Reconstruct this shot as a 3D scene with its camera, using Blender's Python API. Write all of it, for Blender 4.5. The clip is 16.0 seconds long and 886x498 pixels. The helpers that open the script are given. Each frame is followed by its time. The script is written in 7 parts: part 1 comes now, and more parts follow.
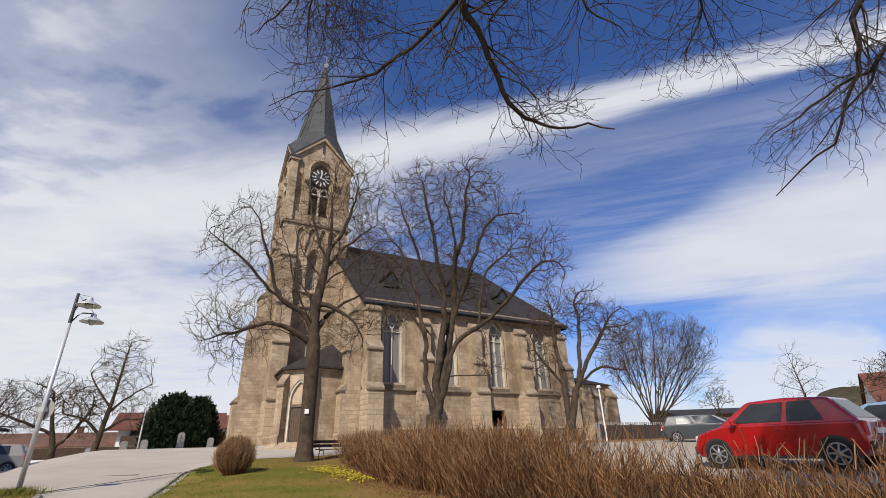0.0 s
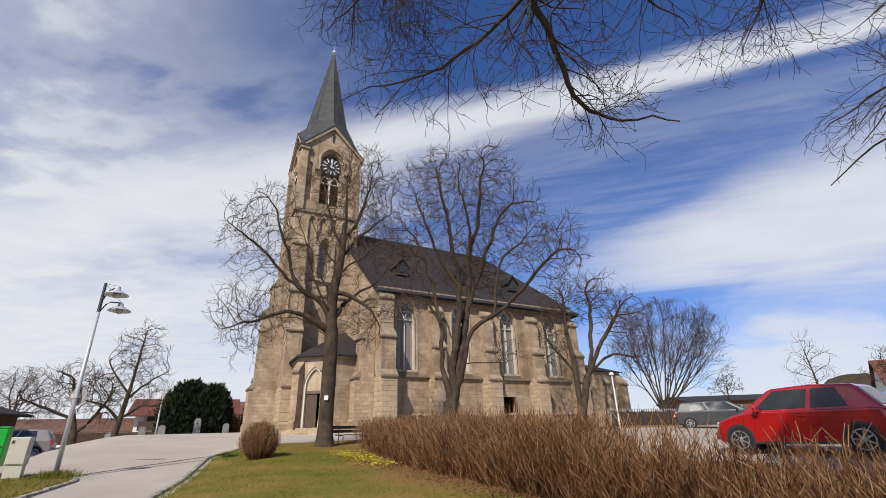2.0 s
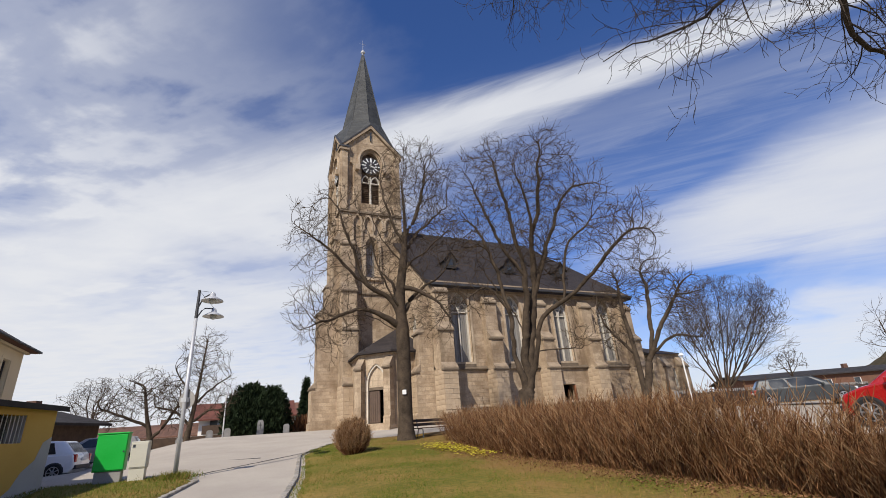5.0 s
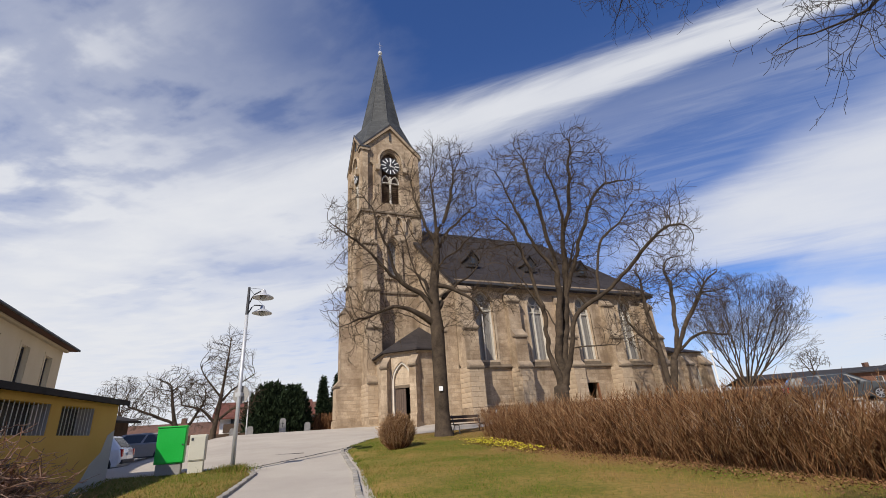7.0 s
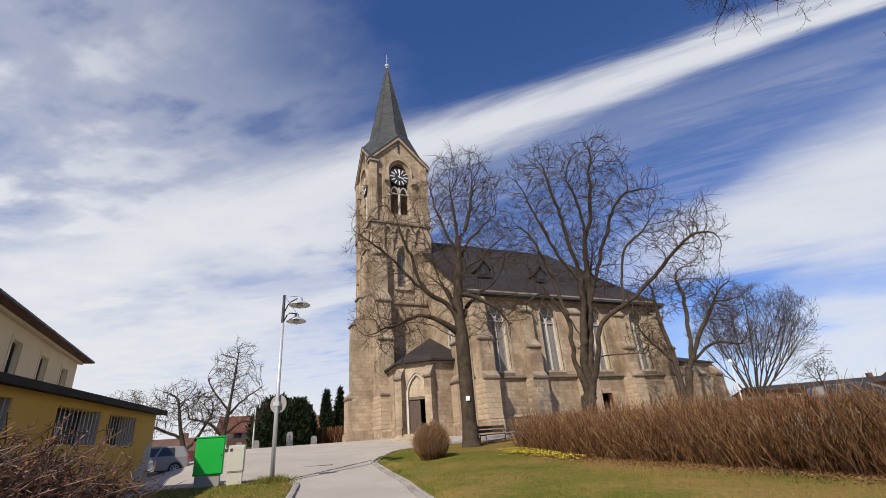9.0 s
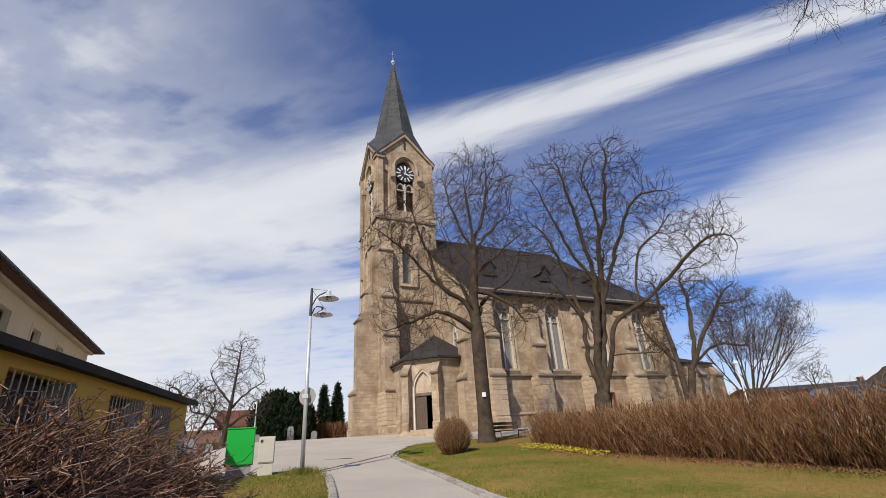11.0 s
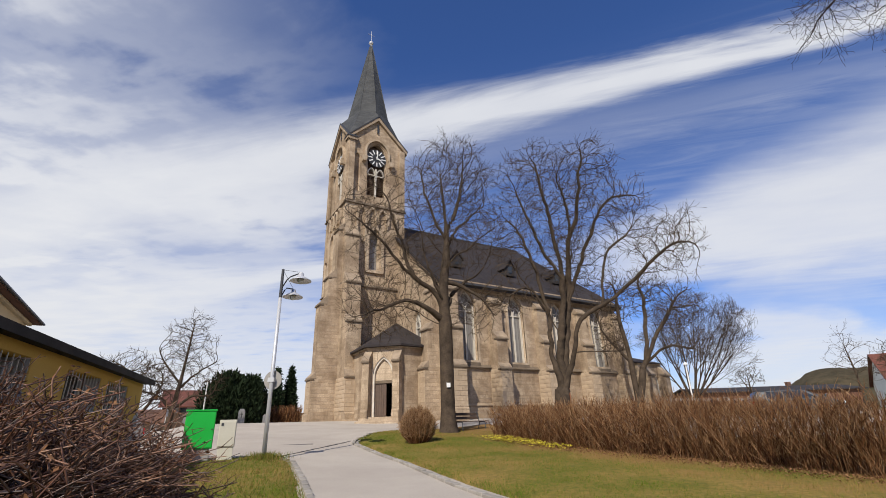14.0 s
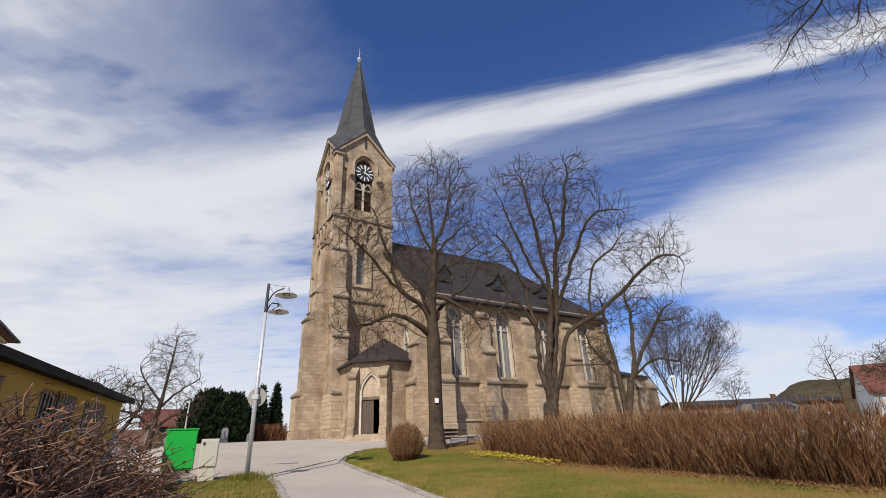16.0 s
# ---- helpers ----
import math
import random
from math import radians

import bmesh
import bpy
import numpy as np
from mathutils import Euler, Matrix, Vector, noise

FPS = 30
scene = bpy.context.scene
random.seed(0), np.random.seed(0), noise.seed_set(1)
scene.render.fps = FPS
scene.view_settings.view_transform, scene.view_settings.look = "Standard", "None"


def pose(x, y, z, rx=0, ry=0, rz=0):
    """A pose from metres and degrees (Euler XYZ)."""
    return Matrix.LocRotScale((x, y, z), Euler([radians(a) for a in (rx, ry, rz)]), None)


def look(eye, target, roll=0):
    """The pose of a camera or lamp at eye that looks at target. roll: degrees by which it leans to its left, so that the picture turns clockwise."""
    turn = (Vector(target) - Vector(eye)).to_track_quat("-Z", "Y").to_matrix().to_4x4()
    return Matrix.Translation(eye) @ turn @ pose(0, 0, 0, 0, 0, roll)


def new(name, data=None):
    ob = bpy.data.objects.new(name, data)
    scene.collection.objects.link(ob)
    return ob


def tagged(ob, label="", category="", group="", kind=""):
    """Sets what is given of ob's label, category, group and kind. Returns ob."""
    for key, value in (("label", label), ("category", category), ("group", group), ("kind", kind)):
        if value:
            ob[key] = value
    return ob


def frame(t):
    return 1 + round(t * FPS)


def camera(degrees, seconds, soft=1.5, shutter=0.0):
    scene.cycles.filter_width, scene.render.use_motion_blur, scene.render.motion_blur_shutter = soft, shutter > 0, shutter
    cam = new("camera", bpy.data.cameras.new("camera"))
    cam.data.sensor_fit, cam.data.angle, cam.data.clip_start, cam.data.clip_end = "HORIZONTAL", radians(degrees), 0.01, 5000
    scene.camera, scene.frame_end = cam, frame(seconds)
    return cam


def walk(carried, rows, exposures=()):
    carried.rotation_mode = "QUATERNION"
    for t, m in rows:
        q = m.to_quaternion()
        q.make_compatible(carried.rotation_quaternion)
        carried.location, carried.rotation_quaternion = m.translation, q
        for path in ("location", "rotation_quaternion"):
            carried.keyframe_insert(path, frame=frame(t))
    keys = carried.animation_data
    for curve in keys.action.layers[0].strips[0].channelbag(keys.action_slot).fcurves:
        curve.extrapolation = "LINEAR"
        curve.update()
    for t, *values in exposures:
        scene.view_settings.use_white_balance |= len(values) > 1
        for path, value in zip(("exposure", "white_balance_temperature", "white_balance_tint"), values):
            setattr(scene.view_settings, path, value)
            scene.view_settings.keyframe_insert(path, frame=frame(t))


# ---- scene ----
cam = camera(88.9, 16.0, 0.9)
PATH = [
    (0, (0.125, 0.095, 1.542), (1.053, 1.676, 2.342), -1.8),
    (0.5, (0.085, 0.108, 1.557), (1.007, 1.693, 2.354), -1.9),
    (1, (0.035, 0.082, 1.548), (0.94, 1.681, 2.337), -1.5),
    (1.5, (-0.145, 0.11, 1.501), (0.754, 1.716, 2.284), -1.2),
    (2, (-0.317, 0.24, 1.543), (0.597, 1.852, 2.295), -1.7),
    (2.5, (-0.421, 0.371, 1.54), (0.483, 1.992, 2.285), -2.0),
    (3, (-0.637, 0.395, 1.513), (0.243, 2.027, 2.263), -2.3),
    (3.5, (-0.918, 0.554, 1.52), (-0.055, 2.197, 2.265), -2.6),
    (4, (-1.162, 0.811, 1.498), (-0.311, 2.463, 2.238), -3.2),
    (4.5, (-1.448, 0.974, 1.472), (-0.627, 2.639, 2.215), -3.8),
    (4.7, (-1.595, 1.063, 1.523), (-0.777, 2.733, 2.259), -4.0),
    (6.8, (-2.843, 1.555, 1.425), (-2.068, 3.247, 2.16), -4.4),
    (7, (-2.971, 1.579, 1.442), (-2.191, 3.267, 2.178), -4.1),
    (7.5, (-3.329, 1.744, 1.43), (-2.545, 3.424, 2.18), -4.4),
    (8, (-3.634, 1.813, 1.389), (-2.842, 3.483, 2.152), -4.6),
    (8.5, (-3.916, 1.976, 1.378), (-3.122, 3.642, 2.149), -4.8),
    (9, (-4.151, 2.221, 1.391), (-3.359, 3.881, 2.176), -4.5),
    (9.2, (-4.198, 2.311, 1.346), (-3.414, 3.969, 2.144), -4.4),
    (11.3, (-5.326, 2.634, 1.374), (-4.501, 4.287, 2.14), -3.5),
    (11.5, (-5.373, 2.675, 1.399), (-4.546, 4.33, 2.159), -3.3),
    (12, (-5.452, 2.831, 1.387), (-4.604, 4.478, 2.14), -3.0),
    (12.5, (-5.504, 2.931, 1.407), (-4.625, 4.571, 2.141), -2.4),
    (13, (-5.555, 2.943, 1.427), (-4.646, 4.568, 2.156), -2.0),
    (13.5, (-5.588, 2.975, 1.426), (-4.645, 4.584, 2.149), -1.7),
    (14, (-5.594, 2.957, 1.435), (-4.621, 4.547, 2.161), -1.8),
    (14.5, (-5.579, 2.945, 1.429), (-4.58, 4.516, 2.16), -2.3),
    (15, (-5.576, 2.934, 1.425), (-4.573, 4.489, 2.184), -2.5),
    (15.5, (-5.576, 2.929, 1.425), (-4.568, 4.472, 2.202), -2.7),
    (16, (-5.575, 2.965, 1.418), (-4.568, 4.505, 2.201), -2.6),
]
walk(cam, [(t, look(eye, target, roll)) for t, eye, target, roll in PATH])

# ---- world, sun, exposure ----
scene.view_settings.exposure = 0.0
SUN_AZ, SUN_EL = radians(-130), radians(41)      # direction to the sun: azimuth from +y towards +x
sun_dir = Vector((math.sin(SUN_AZ) * math.cos(SUN_EL), math.cos(SUN_AZ) * math.cos(SUN_EL), math.sin(SUN_EL)))
sun = new("sun", bpy.data.lights.new("sun", "SUN"))
sun.data.energy, sun.data.angle, sun.data.color = 5.0, radians(0.6), (1.0, 0.93, 0.83)
sun.matrix_world = look((0, 0, 0), -sun_dir)

world = bpy.data.worlds.new("world")
scene.world = world
world.use_nodes = True


class Graph:
    """Short hand for node trees."""

    def __init__(self, tree):
        self.tree = tree
        tree.nodes.clear()

    def n(self, kind, ins=None, **props):
        node = self.tree.nodes.new(kind)
        if "operation" in props:
            node.operation = props["operation"]
        if "offset" in props:
            node.offset = props["offset"]
        if "data_type" in props:
            node.data_type, node.blend_type = props["data_type"], props["blend_type"]
        for k, v in (ins or {}).items():
            self.put(node.inputs[k], v)
        return node

    def put(self, socket, v):
        if isinstance(v, bpy.types.NodeSocket):
            self.tree.links.new(v, socket)
        elif isinstance(v, bpy.types.Node):
            self.tree.links.new(v.outputs[0], socket)
        else:
            socket.default_value = v

    def m(self, op, a, b=0.0, c=0.0):
        return self.n("ShaderNodeMath", {0: a, 1: b, 2: c}, operation=op).outputs[0]

    def ramp(self, v, stops, smooth=False):
        node = self.n("ShaderNodeValToRGB", {0: v})
        el = node.color_ramp.elements
        if smooth:
            node.color_ramp.interpolation = "EASE"
        while len(el) < len(stops):
            el.new(0.5)
        for e, (p, c) in zip(el, stops):
            e.position = p
            e.color = (c, c, c, 1) if isinstance(c, (int, float)) else (*c, 1)
        return node.outputs[0]

    def mix(self, f, a, b, blend="MIX"):
        node = self.n("ShaderNodeMix", data_type="RGBA", blend_type=blend)
        self.put(node.inputs[0], f)
        for s, v in ((node.inputs[6], a), (node.inputs[7], b)):
            self.put(s, (*v, 1) if isinstance(v, tuple) and len(v) == 3 else v)
        return node.outputs[2]

    def noise(self, vec, scale, detail=4.0, rough=0.55, dist=0.0):
        return self.n("ShaderNodeTexNoise", {"Vector": vec, "Scale": scale, "Detail": detail, "Roughness": rough, "Distortion": dist}).outputs[0]


def build_sky():
    g = Graph(world.node_tree)
    sky = g.n("ShaderNodeTexSky")
    sky.sky_type, sky.sun_disc, sky.sun_elevation, sky.sun_rotation = "NISHITA", False, SUN_EL, SUN_AZ
    sky.altitude, sky.air_density, sky.dust_density, sky.ozone_density = 600.0, 1.0, 0.6, 2.2
    way = g.n("ShaderNodeTexCoord").outputs["Generated"]
    sep = g.n("ShaderNodeSeparateXYZ", {0: way})

    def dot(v):
        return g.n("ShaderNodeVectorMath", {0: way, 1: tuple(v)}, operation="DOT_PRODUCT").outputs["Value"]

    def step(v, a, b):
        """0 below a, 1 above b, smooth between."""
        return g.ramp(g.m("DIVIDE", g.m("SUBTRACT", v, a), b - a), [(0.0, 0.0), (1.0, 1.0)], True)

    up = g.m("MAXIMUM", sep.outputs[2], 0.05)
    u, v = g.m("DIVIDE", sep.outputs[0], up), g.m("DIVIDE", sep.outputs[1], up)
    across, along = g.m("ADD", u, v), g.m("SUBTRACT", u, v)          # across and along the streets of cirrus
    plane = g.n("ShaderNodeCombineXYZ", {0: g.m("MULTIPLY", along, 0.3), 1: across, 2: 0.0})
    soft = g.noise(plane, 1.6, 6.0, 0.6, 0.5)
    thread = g.noise(g.n("ShaderNodeCombineXYZ", {0: g.m("MULTIPLY", along, 0.5), 1: g.m("MULTIPLY", across, 3.0), 2: 5.0}), 2.2, 6.0, 0.62, 0.8)
    puff = g.noise(g.n("ShaderNodeCombineXYZ", {0: along, 1: g.m("MULTIPLY", across, 1.5), 2: 3.0}), 1.9, 7.0, 0.5, 0.15)
    shake = g.m("ADD", g.m("MULTIPLY", g.m("SUBTRACT", soft, 0.5), 0.11), g.m("MULTIPLY", g.m("MULTIPLY", g.m("SUBTRACT", thread, 0.5), 0.05), step(sep.outputs[2], 0.2, 0.5)))

    def street(p, q, w0, w1, edge=0.5):
        """A straight street of cloud across the sky from p to q, w0 and w1 its half widths there."""
        p, q = Vector(p).normalized(), Vector(q).normalized()
        n, t = p.cross(q).normalized(), (q - p).normalized()
        if n.z < 0:
            n = -n
        side = g.m("ADD", dot(n), shake)
        f = g.m("DIVIDE", g.m("SUBTRACT", dot(t), p.dot(t)), (q - p).dot(t))
        f = g.m("MINIMUM", g.m("MAXIMUM", f, -0.6), 1.8)
        width = g.m("MAXIMUM", g.m("ADD", w0, g.m("MULTIPLY", f, w1 - w0)), 0.012)
        k = g.m("DIVIDE", g.m("ABSOLUTE", side), width)
        return g.ramp(g.m("DIVIDE", k, 2.0), [(0.0, 1.0), (0.5 * (1 - edge), 1.0), (0.5 * (1 + edge), 0.0), (1.0, 0.0)], True), side

    high, over = street((0.811, 0.148, 0.566), (-0.298, 0.90, 0.290), 0.019, 0.072, 0.85)
    broad, _ = street((0.925, 0.20, 0.31), (0.74, 0.58, 0.31), 0.115, 0.045, 0.6)
    film, _ = street((0.83, 0.20, 0.50), (0.20, 0.83, 0.47), 0.018, 0.075, 0.95)
    thin, _ = street((0.275, 0.905, 0.325), (-0.27, 0.948, 0.160), 0.018, 0.05, 0.9)
    east = g.m("ADD", dot((0.86, -0.51, 0.10)), g.m("MULTIPLY", g.m("SUBTRACT", puff, 0.5), 0.85))
    west = g.m("SUBTRACT", 1.0, step(east, -0.36, 0.02))
    under = g.m("MULTIPLY", g.m("SUBTRACT", 1.0, step(over, -0.10, 0.05)), step(sep.outputs[2], 0.26, 0.42))
    milk = g.m("MULTIPLY", g.m("MULTIPLY", west, under), g.ramp(puff, [(0.30, 0.80), (0.62, 1.0)]))
    wisps = g.m("MULTIPLY", g.ramp(g.m("ADD", g.m("MULTIPLY", puff, 0.75), g.m("MULTIPLY", soft, 0.25)), [(0.34, 0.10), (0.49, 0.45), (0.63, 0.93)], True), g.m("SUBTRACT", 1.0, step(east, -0.58, -0.02)))
    trails = g.m("MULTIPLY", g.m("MULTIPLY", g.ramp(thread, [(0.35, 0.06), (0.78, 0.20)], True), step(sep.outputs[2], 0.16, 0.34)), g.m("SUBTRACT", 1.0, step(sep.outputs[2], 0.45, 0.70)))
    bank = g.noise(g.n("ShaderNodeVectorMath", {0: way, 1: (1.0, 1.0, 2.6)}, operation="MULTIPLY").outputs[0], 4.5, 5.0, 0.5, 0.3)
    haze = g.ramp(g.m("ADD", sep.outputs[2], g.m("MULTIPLY", g.m("SUBTRACT", bank, 0.5), 0.42)), [(0.0, 0.92), (0.09, 0.80), (0.17, 0.30), (0.27, 0.0)], True)
    low = g.m("MULTIPLY", g.m("SUBTRACT", 1.0, step(sep.outputs[2], 0.20, 0.36)), g.m("MULTIPLY", g.m("SUBTRACT", 1.0, step(east, -0.42, 0.10)), 0.72))
    cloud = trails
    for layer in (g.m("MULTIPLY", high, 0.93), g.m("MULTIPLY", broad, g.m("MULTIPLY", step(dot((0.86, -0.51, 0.0)), 0.14, 0.50), 0.88)), g.m("MULTIPLY", film, 0.14), g.m("MULTIPLY", thin, g.m("MULTIPLY", g.m("SUBTRACT", 1.0, step(dot((0.86, -0.51, 0.0)), -0.24, -0.02)), 0.85)), milk, wisps, haze, low):
        cloud = g.m("SUBTRACT", 1.0, g.m("MULTIPLY", g.m("SUBTRACT", 1.0, cloud), g.m("SUBTRACT", 1.0, layer)))
    cloud = g.m("MULTIPLY", cloud, g.ramp(puff, [(0.25, 0.92), (0.6, 1.0)]))
    tint = g.mix(1.0, sky.outputs[0], (0.60, 0.86, 1.38), "MULTIPLY")
    colour = g.mix(cloud, tint, (8.2, 8.35, 8.75))
    bg = g.n("ShaderNodeBackground", {"Color": colour, "Strength": 0.095})
    g.put(g.n("ShaderNodeOutputWorld").inputs[0], bg)


build_sky()


# ---- materials ----
def material(name):
    m = bpy.data.materials.new(name)
    m.use_nodes = True
    return m, Graph(m.node_tree)


def finish(g, colour, rough=0.8, bump=None, depth=0.02, strength=0.5, **ins):
    values = {"Base Color": colour, "Roughness": rough, "Specular IOR Level": 0.15 if isinstance(rough, float) and rough >= 0.8 else 0.5, **ins}
    b = g.n("ShaderNodeBsdfPrincipled", values)
    if bump is not None:
        g.put(b.inputs["Normal"], g.n("ShaderNodeBump", {"Strength": strength, "Distance": depth, "Height": bump}))
    g.put(g.n("ShaderNodeOutputMaterial").inputs[0], b)


def plain(name, a, b, rough=0.7, scale=6.0, grain=60.0, metal=0.0, depth=0.004, random_tint=0.0, coord="Object", coat=0.0, bumpy=0.3):
    """Two tones mottled at two scales, with a fine relief."""
    m, g = material(name)
    at = g.n("ShaderNodeTexCoord").outputs[coord]
    big, small = g.noise(at, scale, 4.0), g.noise(at, grain, 3.0)
    f = g.ramp(g.m("ADD", g.m("MULTIPLY", big, 0.65), g.m("MULTIPLY", small, 0.35)), [(0.32, 0.0), (0.68, 1.0)])
    colour = g.mix(f, a, b)
    if random_tint:
        r = g.n("ShaderNodeObjectInfo").outputs["Random"]
        k = g.m("ADD", 1.0 - random_tint, g.m("MULTIPLY", r, 2 * random_tint))
        colour = g.mix(1.0, colour, g.n("ShaderNodeCombineXYZ", {0: k, 1: k, 2: k}).outputs[0], "MULTIPLY")
    finish(g, colour, g.ramp(big, [(0.3, max(rough - 0.08, 0.02)), (0.7, min(rough + 0.08, 1.0))]), small, depth, bumpy, **{"Metallic": metal, "Coat Weight": coat, "Specular IOR Level": 0.12 if rough >= 0.8 else 0.5})
    return m


def masonry(name, light, dark, stain, w=0.62, h=0.31):
    """Sandstone ashlar, courses by world position: u runs round the walls, v is the height."""
    m, g = material(name)
    at = g.n("ShaderNodeTexCoord").outputs["Object"]
    nrm = g.n("ShaderNodeSeparateXYZ", {0: g.n("ShaderNodeNewGeometry").outputs["True Normal"]})
    sep = g.n("ShaderNodeSeparateXYZ", {0: at})
    facing = g.m("GREATER_THAN", g.m("ABSOLUTE", nrm.outputs[1]), g.m("ABSOLUTE", nrm.outputs[0]))
    along = g.m("ADD", g.m("MULTIPLY", sep.outputs[0], facing), g.m("MULTIPLY", sep.outputs[1], g.m("SUBTRACT", 1.0, facing)))
    wall = g.n("ShaderNodeCombineXYZ", {0: along, 1: sep.outputs[2], 2: 0.0}).outputs[0]
    wob = g.n("ShaderNodeVectorMath", {0: wall, 1: g.n("ShaderNodeVectorMath", {0: g.n("ShaderNodeTexNoise", {"Vector": wall, "Scale": 1.4, "Detail": 3.0}).outputs[1], "Scale": 0.16}, operation="SCALE").outputs[0]}, operation="ADD").outputs[0]
    br = g.n("ShaderNodeTexBrick", {"Vector": wob, "Color1": (0, 0, 0, 1), "Color2": (1, 1, 1, 1), "Mortar": (0.5, 0.5, 0.5, 1), "Scale": 1.0, "Mortar Size": 0.012, "Mortar Smooth": 0.4, "Bias": 0.0, "Brick Width": w, "Row Height": h}, offset=0.47)
    tone = g.n("ShaderNodeSeparateColor", {0: br.outputs[0]}).outputs[0]
    cloudy = g.noise(at, 0.55, 7.0, 0.66)
    grain = g.noise(at, 14.0, 5.0, 0.65)
    c = g.mix(g.ramp(tone, [(0.0, 0.15), (1.0, 0.85)]), light, dark)
    c = g.mix(g.ramp(cloudy, [(0.43, 0.0), (0.64, 0.85)]), c, stain)
    streak = g.noise(g.n("ShaderNodeVectorMath", {0: at, 1: (1.6, 1.6, 0.14)}, operation="MULTIPLY").outputs[0], 1.0, 5.0, 0.6)
    c = g.mix(g.ramp(streak, [(0.52, 0.0), (0.75, 0.55)]), c, tuple(k * 0.45 for k in stain))
    c = g.mix(g.ramp(grain, [(0.3, 0.55), (0.62, 0.0)]), c, tuple(k * 0.5 for k in dark))
    c = g.mix(g.m("MULTIPLY", br.outputs[1], 0.28), c, tuple(k * 0.7 for k in dark))
    height = g.m("SUBTRACT", g.m("ADD", g.m("MULTIPLY", grain, 0.5), g.m("MULTIPLY", tone, 0.35)), g.m("MULTIPLY", br.outputs[1], 1.0))
    finish(g, c, 0.88, height, 0.03, 0.7)
    return m


STONE = masonry("sandstone ashlar", (0.58, 0.452, 0.315), (0.35, 0.26, 0.172), (0.22, 0.152, 0.095), 0.52, 0.27)
DRESSED = masonry("dressed sandstone", (0.60, 0.48, 0.345), (0.43, 0.33, 0.23), (0.31, 0.225, 0.145), 0.7, 0.36)
PALE = plain("pale tracery stone", (0.62, 0.58, 0.50), (0.45, 0.40, 0.33), 0.85, 2.0, 30.0)
DARKSTONE = plain("dark string course stone", (0.20, 0.155, 0.11), (0.11, 0.085, 0.062), 0.9, 2.0, 25.0)


def slate_material(name, a, b, rough, along_x=True, row=0.28):
    m, g = material(name)
    at = g.n("ShaderNodeTexCoord").outputs["Object"]
    sep = g.n("ShaderNodeSeparateXYZ", {0: at})
    flat = g.n("ShaderNodeCombineXYZ", {0: sep.outputs[0] if along_x else g.m("ADD", sep.outputs[0], sep.outputs[1]), 1: sep.outputs[2], 2: 0.0}).outputs[0]
    br = g.n("ShaderNodeTexBrick", {"Vector": flat, "Color1": (0, 0, 0, 1), "Color2": (1, 1, 1, 1), "Scale": 1.0, "Mortar Size": 0.012, "Brick Width": 0.3, "Row Height": row}, offset=0.5)
    tone = g.n("ShaderNodeSeparateColor", {0: br.outputs[0]}).outputs[0]
    c = g.mix(tone, a, b)
    worn = g.noise(at, 0.5, 5.0, 0.6)
    c = g.mix(g.ramp(worn, [(0.45, 0.0), (0.75, 0.6)]), c, tuple(k * 1.5 for k in b))
    finish(g, c, g.ramp(worn, [(0.3, rough - 0.06), (0.7, rough + 0.08)]), g.m("SUBTRACT", tone, br.outputs[1]), 0.015, 0.5, **{"Specular IOR Level": 0.2})
    return m


SLATE = slate_material("dark slate roofing", (0.024, 0.020, 0.020), (0.040, 0.033, 0.031), 0.75)
SPIRE = slate_material("dark grey spire slate", (0.040, 0.041, 0.040), (0.066, 0.067, 0.065), 0.55, False, 0.22)
TILE = slate_material("red brown roof tiles", (0.10, 0.040, 0.029), (0.15, 0.058, 0.042), 0.8, True, 0.3)
OLDTILE = slate_material("brown roof tiles", (0.10, 0.055, 0.04), (0.15, 0.08, 0.055), 0.8, True, 0.3)

m_glass, g = material("leaded window glass")
at = g.n("ShaderNodeTexCoord").outputs["Object"]
lead = g.n("ShaderNodeTexBrick", {"Vector": at, "Color1": (0.17, 0.155, 0.135, 1), "Color2": (0.25, 0.235, 0.21, 1), "Mortar": (0.08, 0.075, 0.07, 1), "Scale": 1.0, "Mortar Size": 0.01, "Brick Width": 0.2, "Row Height": 0.28}, offset=0.0)
finish(g, lead.outputs[0], 0.55, lead.outputs[1], 0.01, 0.4)
LEADED = m_glass
PANE = plain("dark window glass", (0.03, 0.035, 0.04), (0.05, 0.055, 0.06), 0.06, 1.0, 5.0, bumpy=0.02)
CARGLASS = plain("car window glass", (0.02, 0.022, 0.023), (0.035, 0.038, 0.04), 0.06, 1.0, 5.0, bumpy=0.0)
BARK = plain("grey brown bark", (0.105, 0.076, 0.052), (0.034, 0.026, 0.019), 0.95, 3.0, 28.0, depth=0.03, bumpy=0.8)
TWIG = plain("brown twig bark", (0.115, 0.082, 0.053), (0.050, 0.036, 0.025), 0.9, 2.0, 20.0)
# overhead tree's bark, its shade put into the colour
SHADEBARK = plain("bark darkened for shade", (0.07, 0.055, 0.045), (0.035, 0.028, 0.024), 0.95, 3.0, 24.0, depth=0.02, bumpy=0.7)


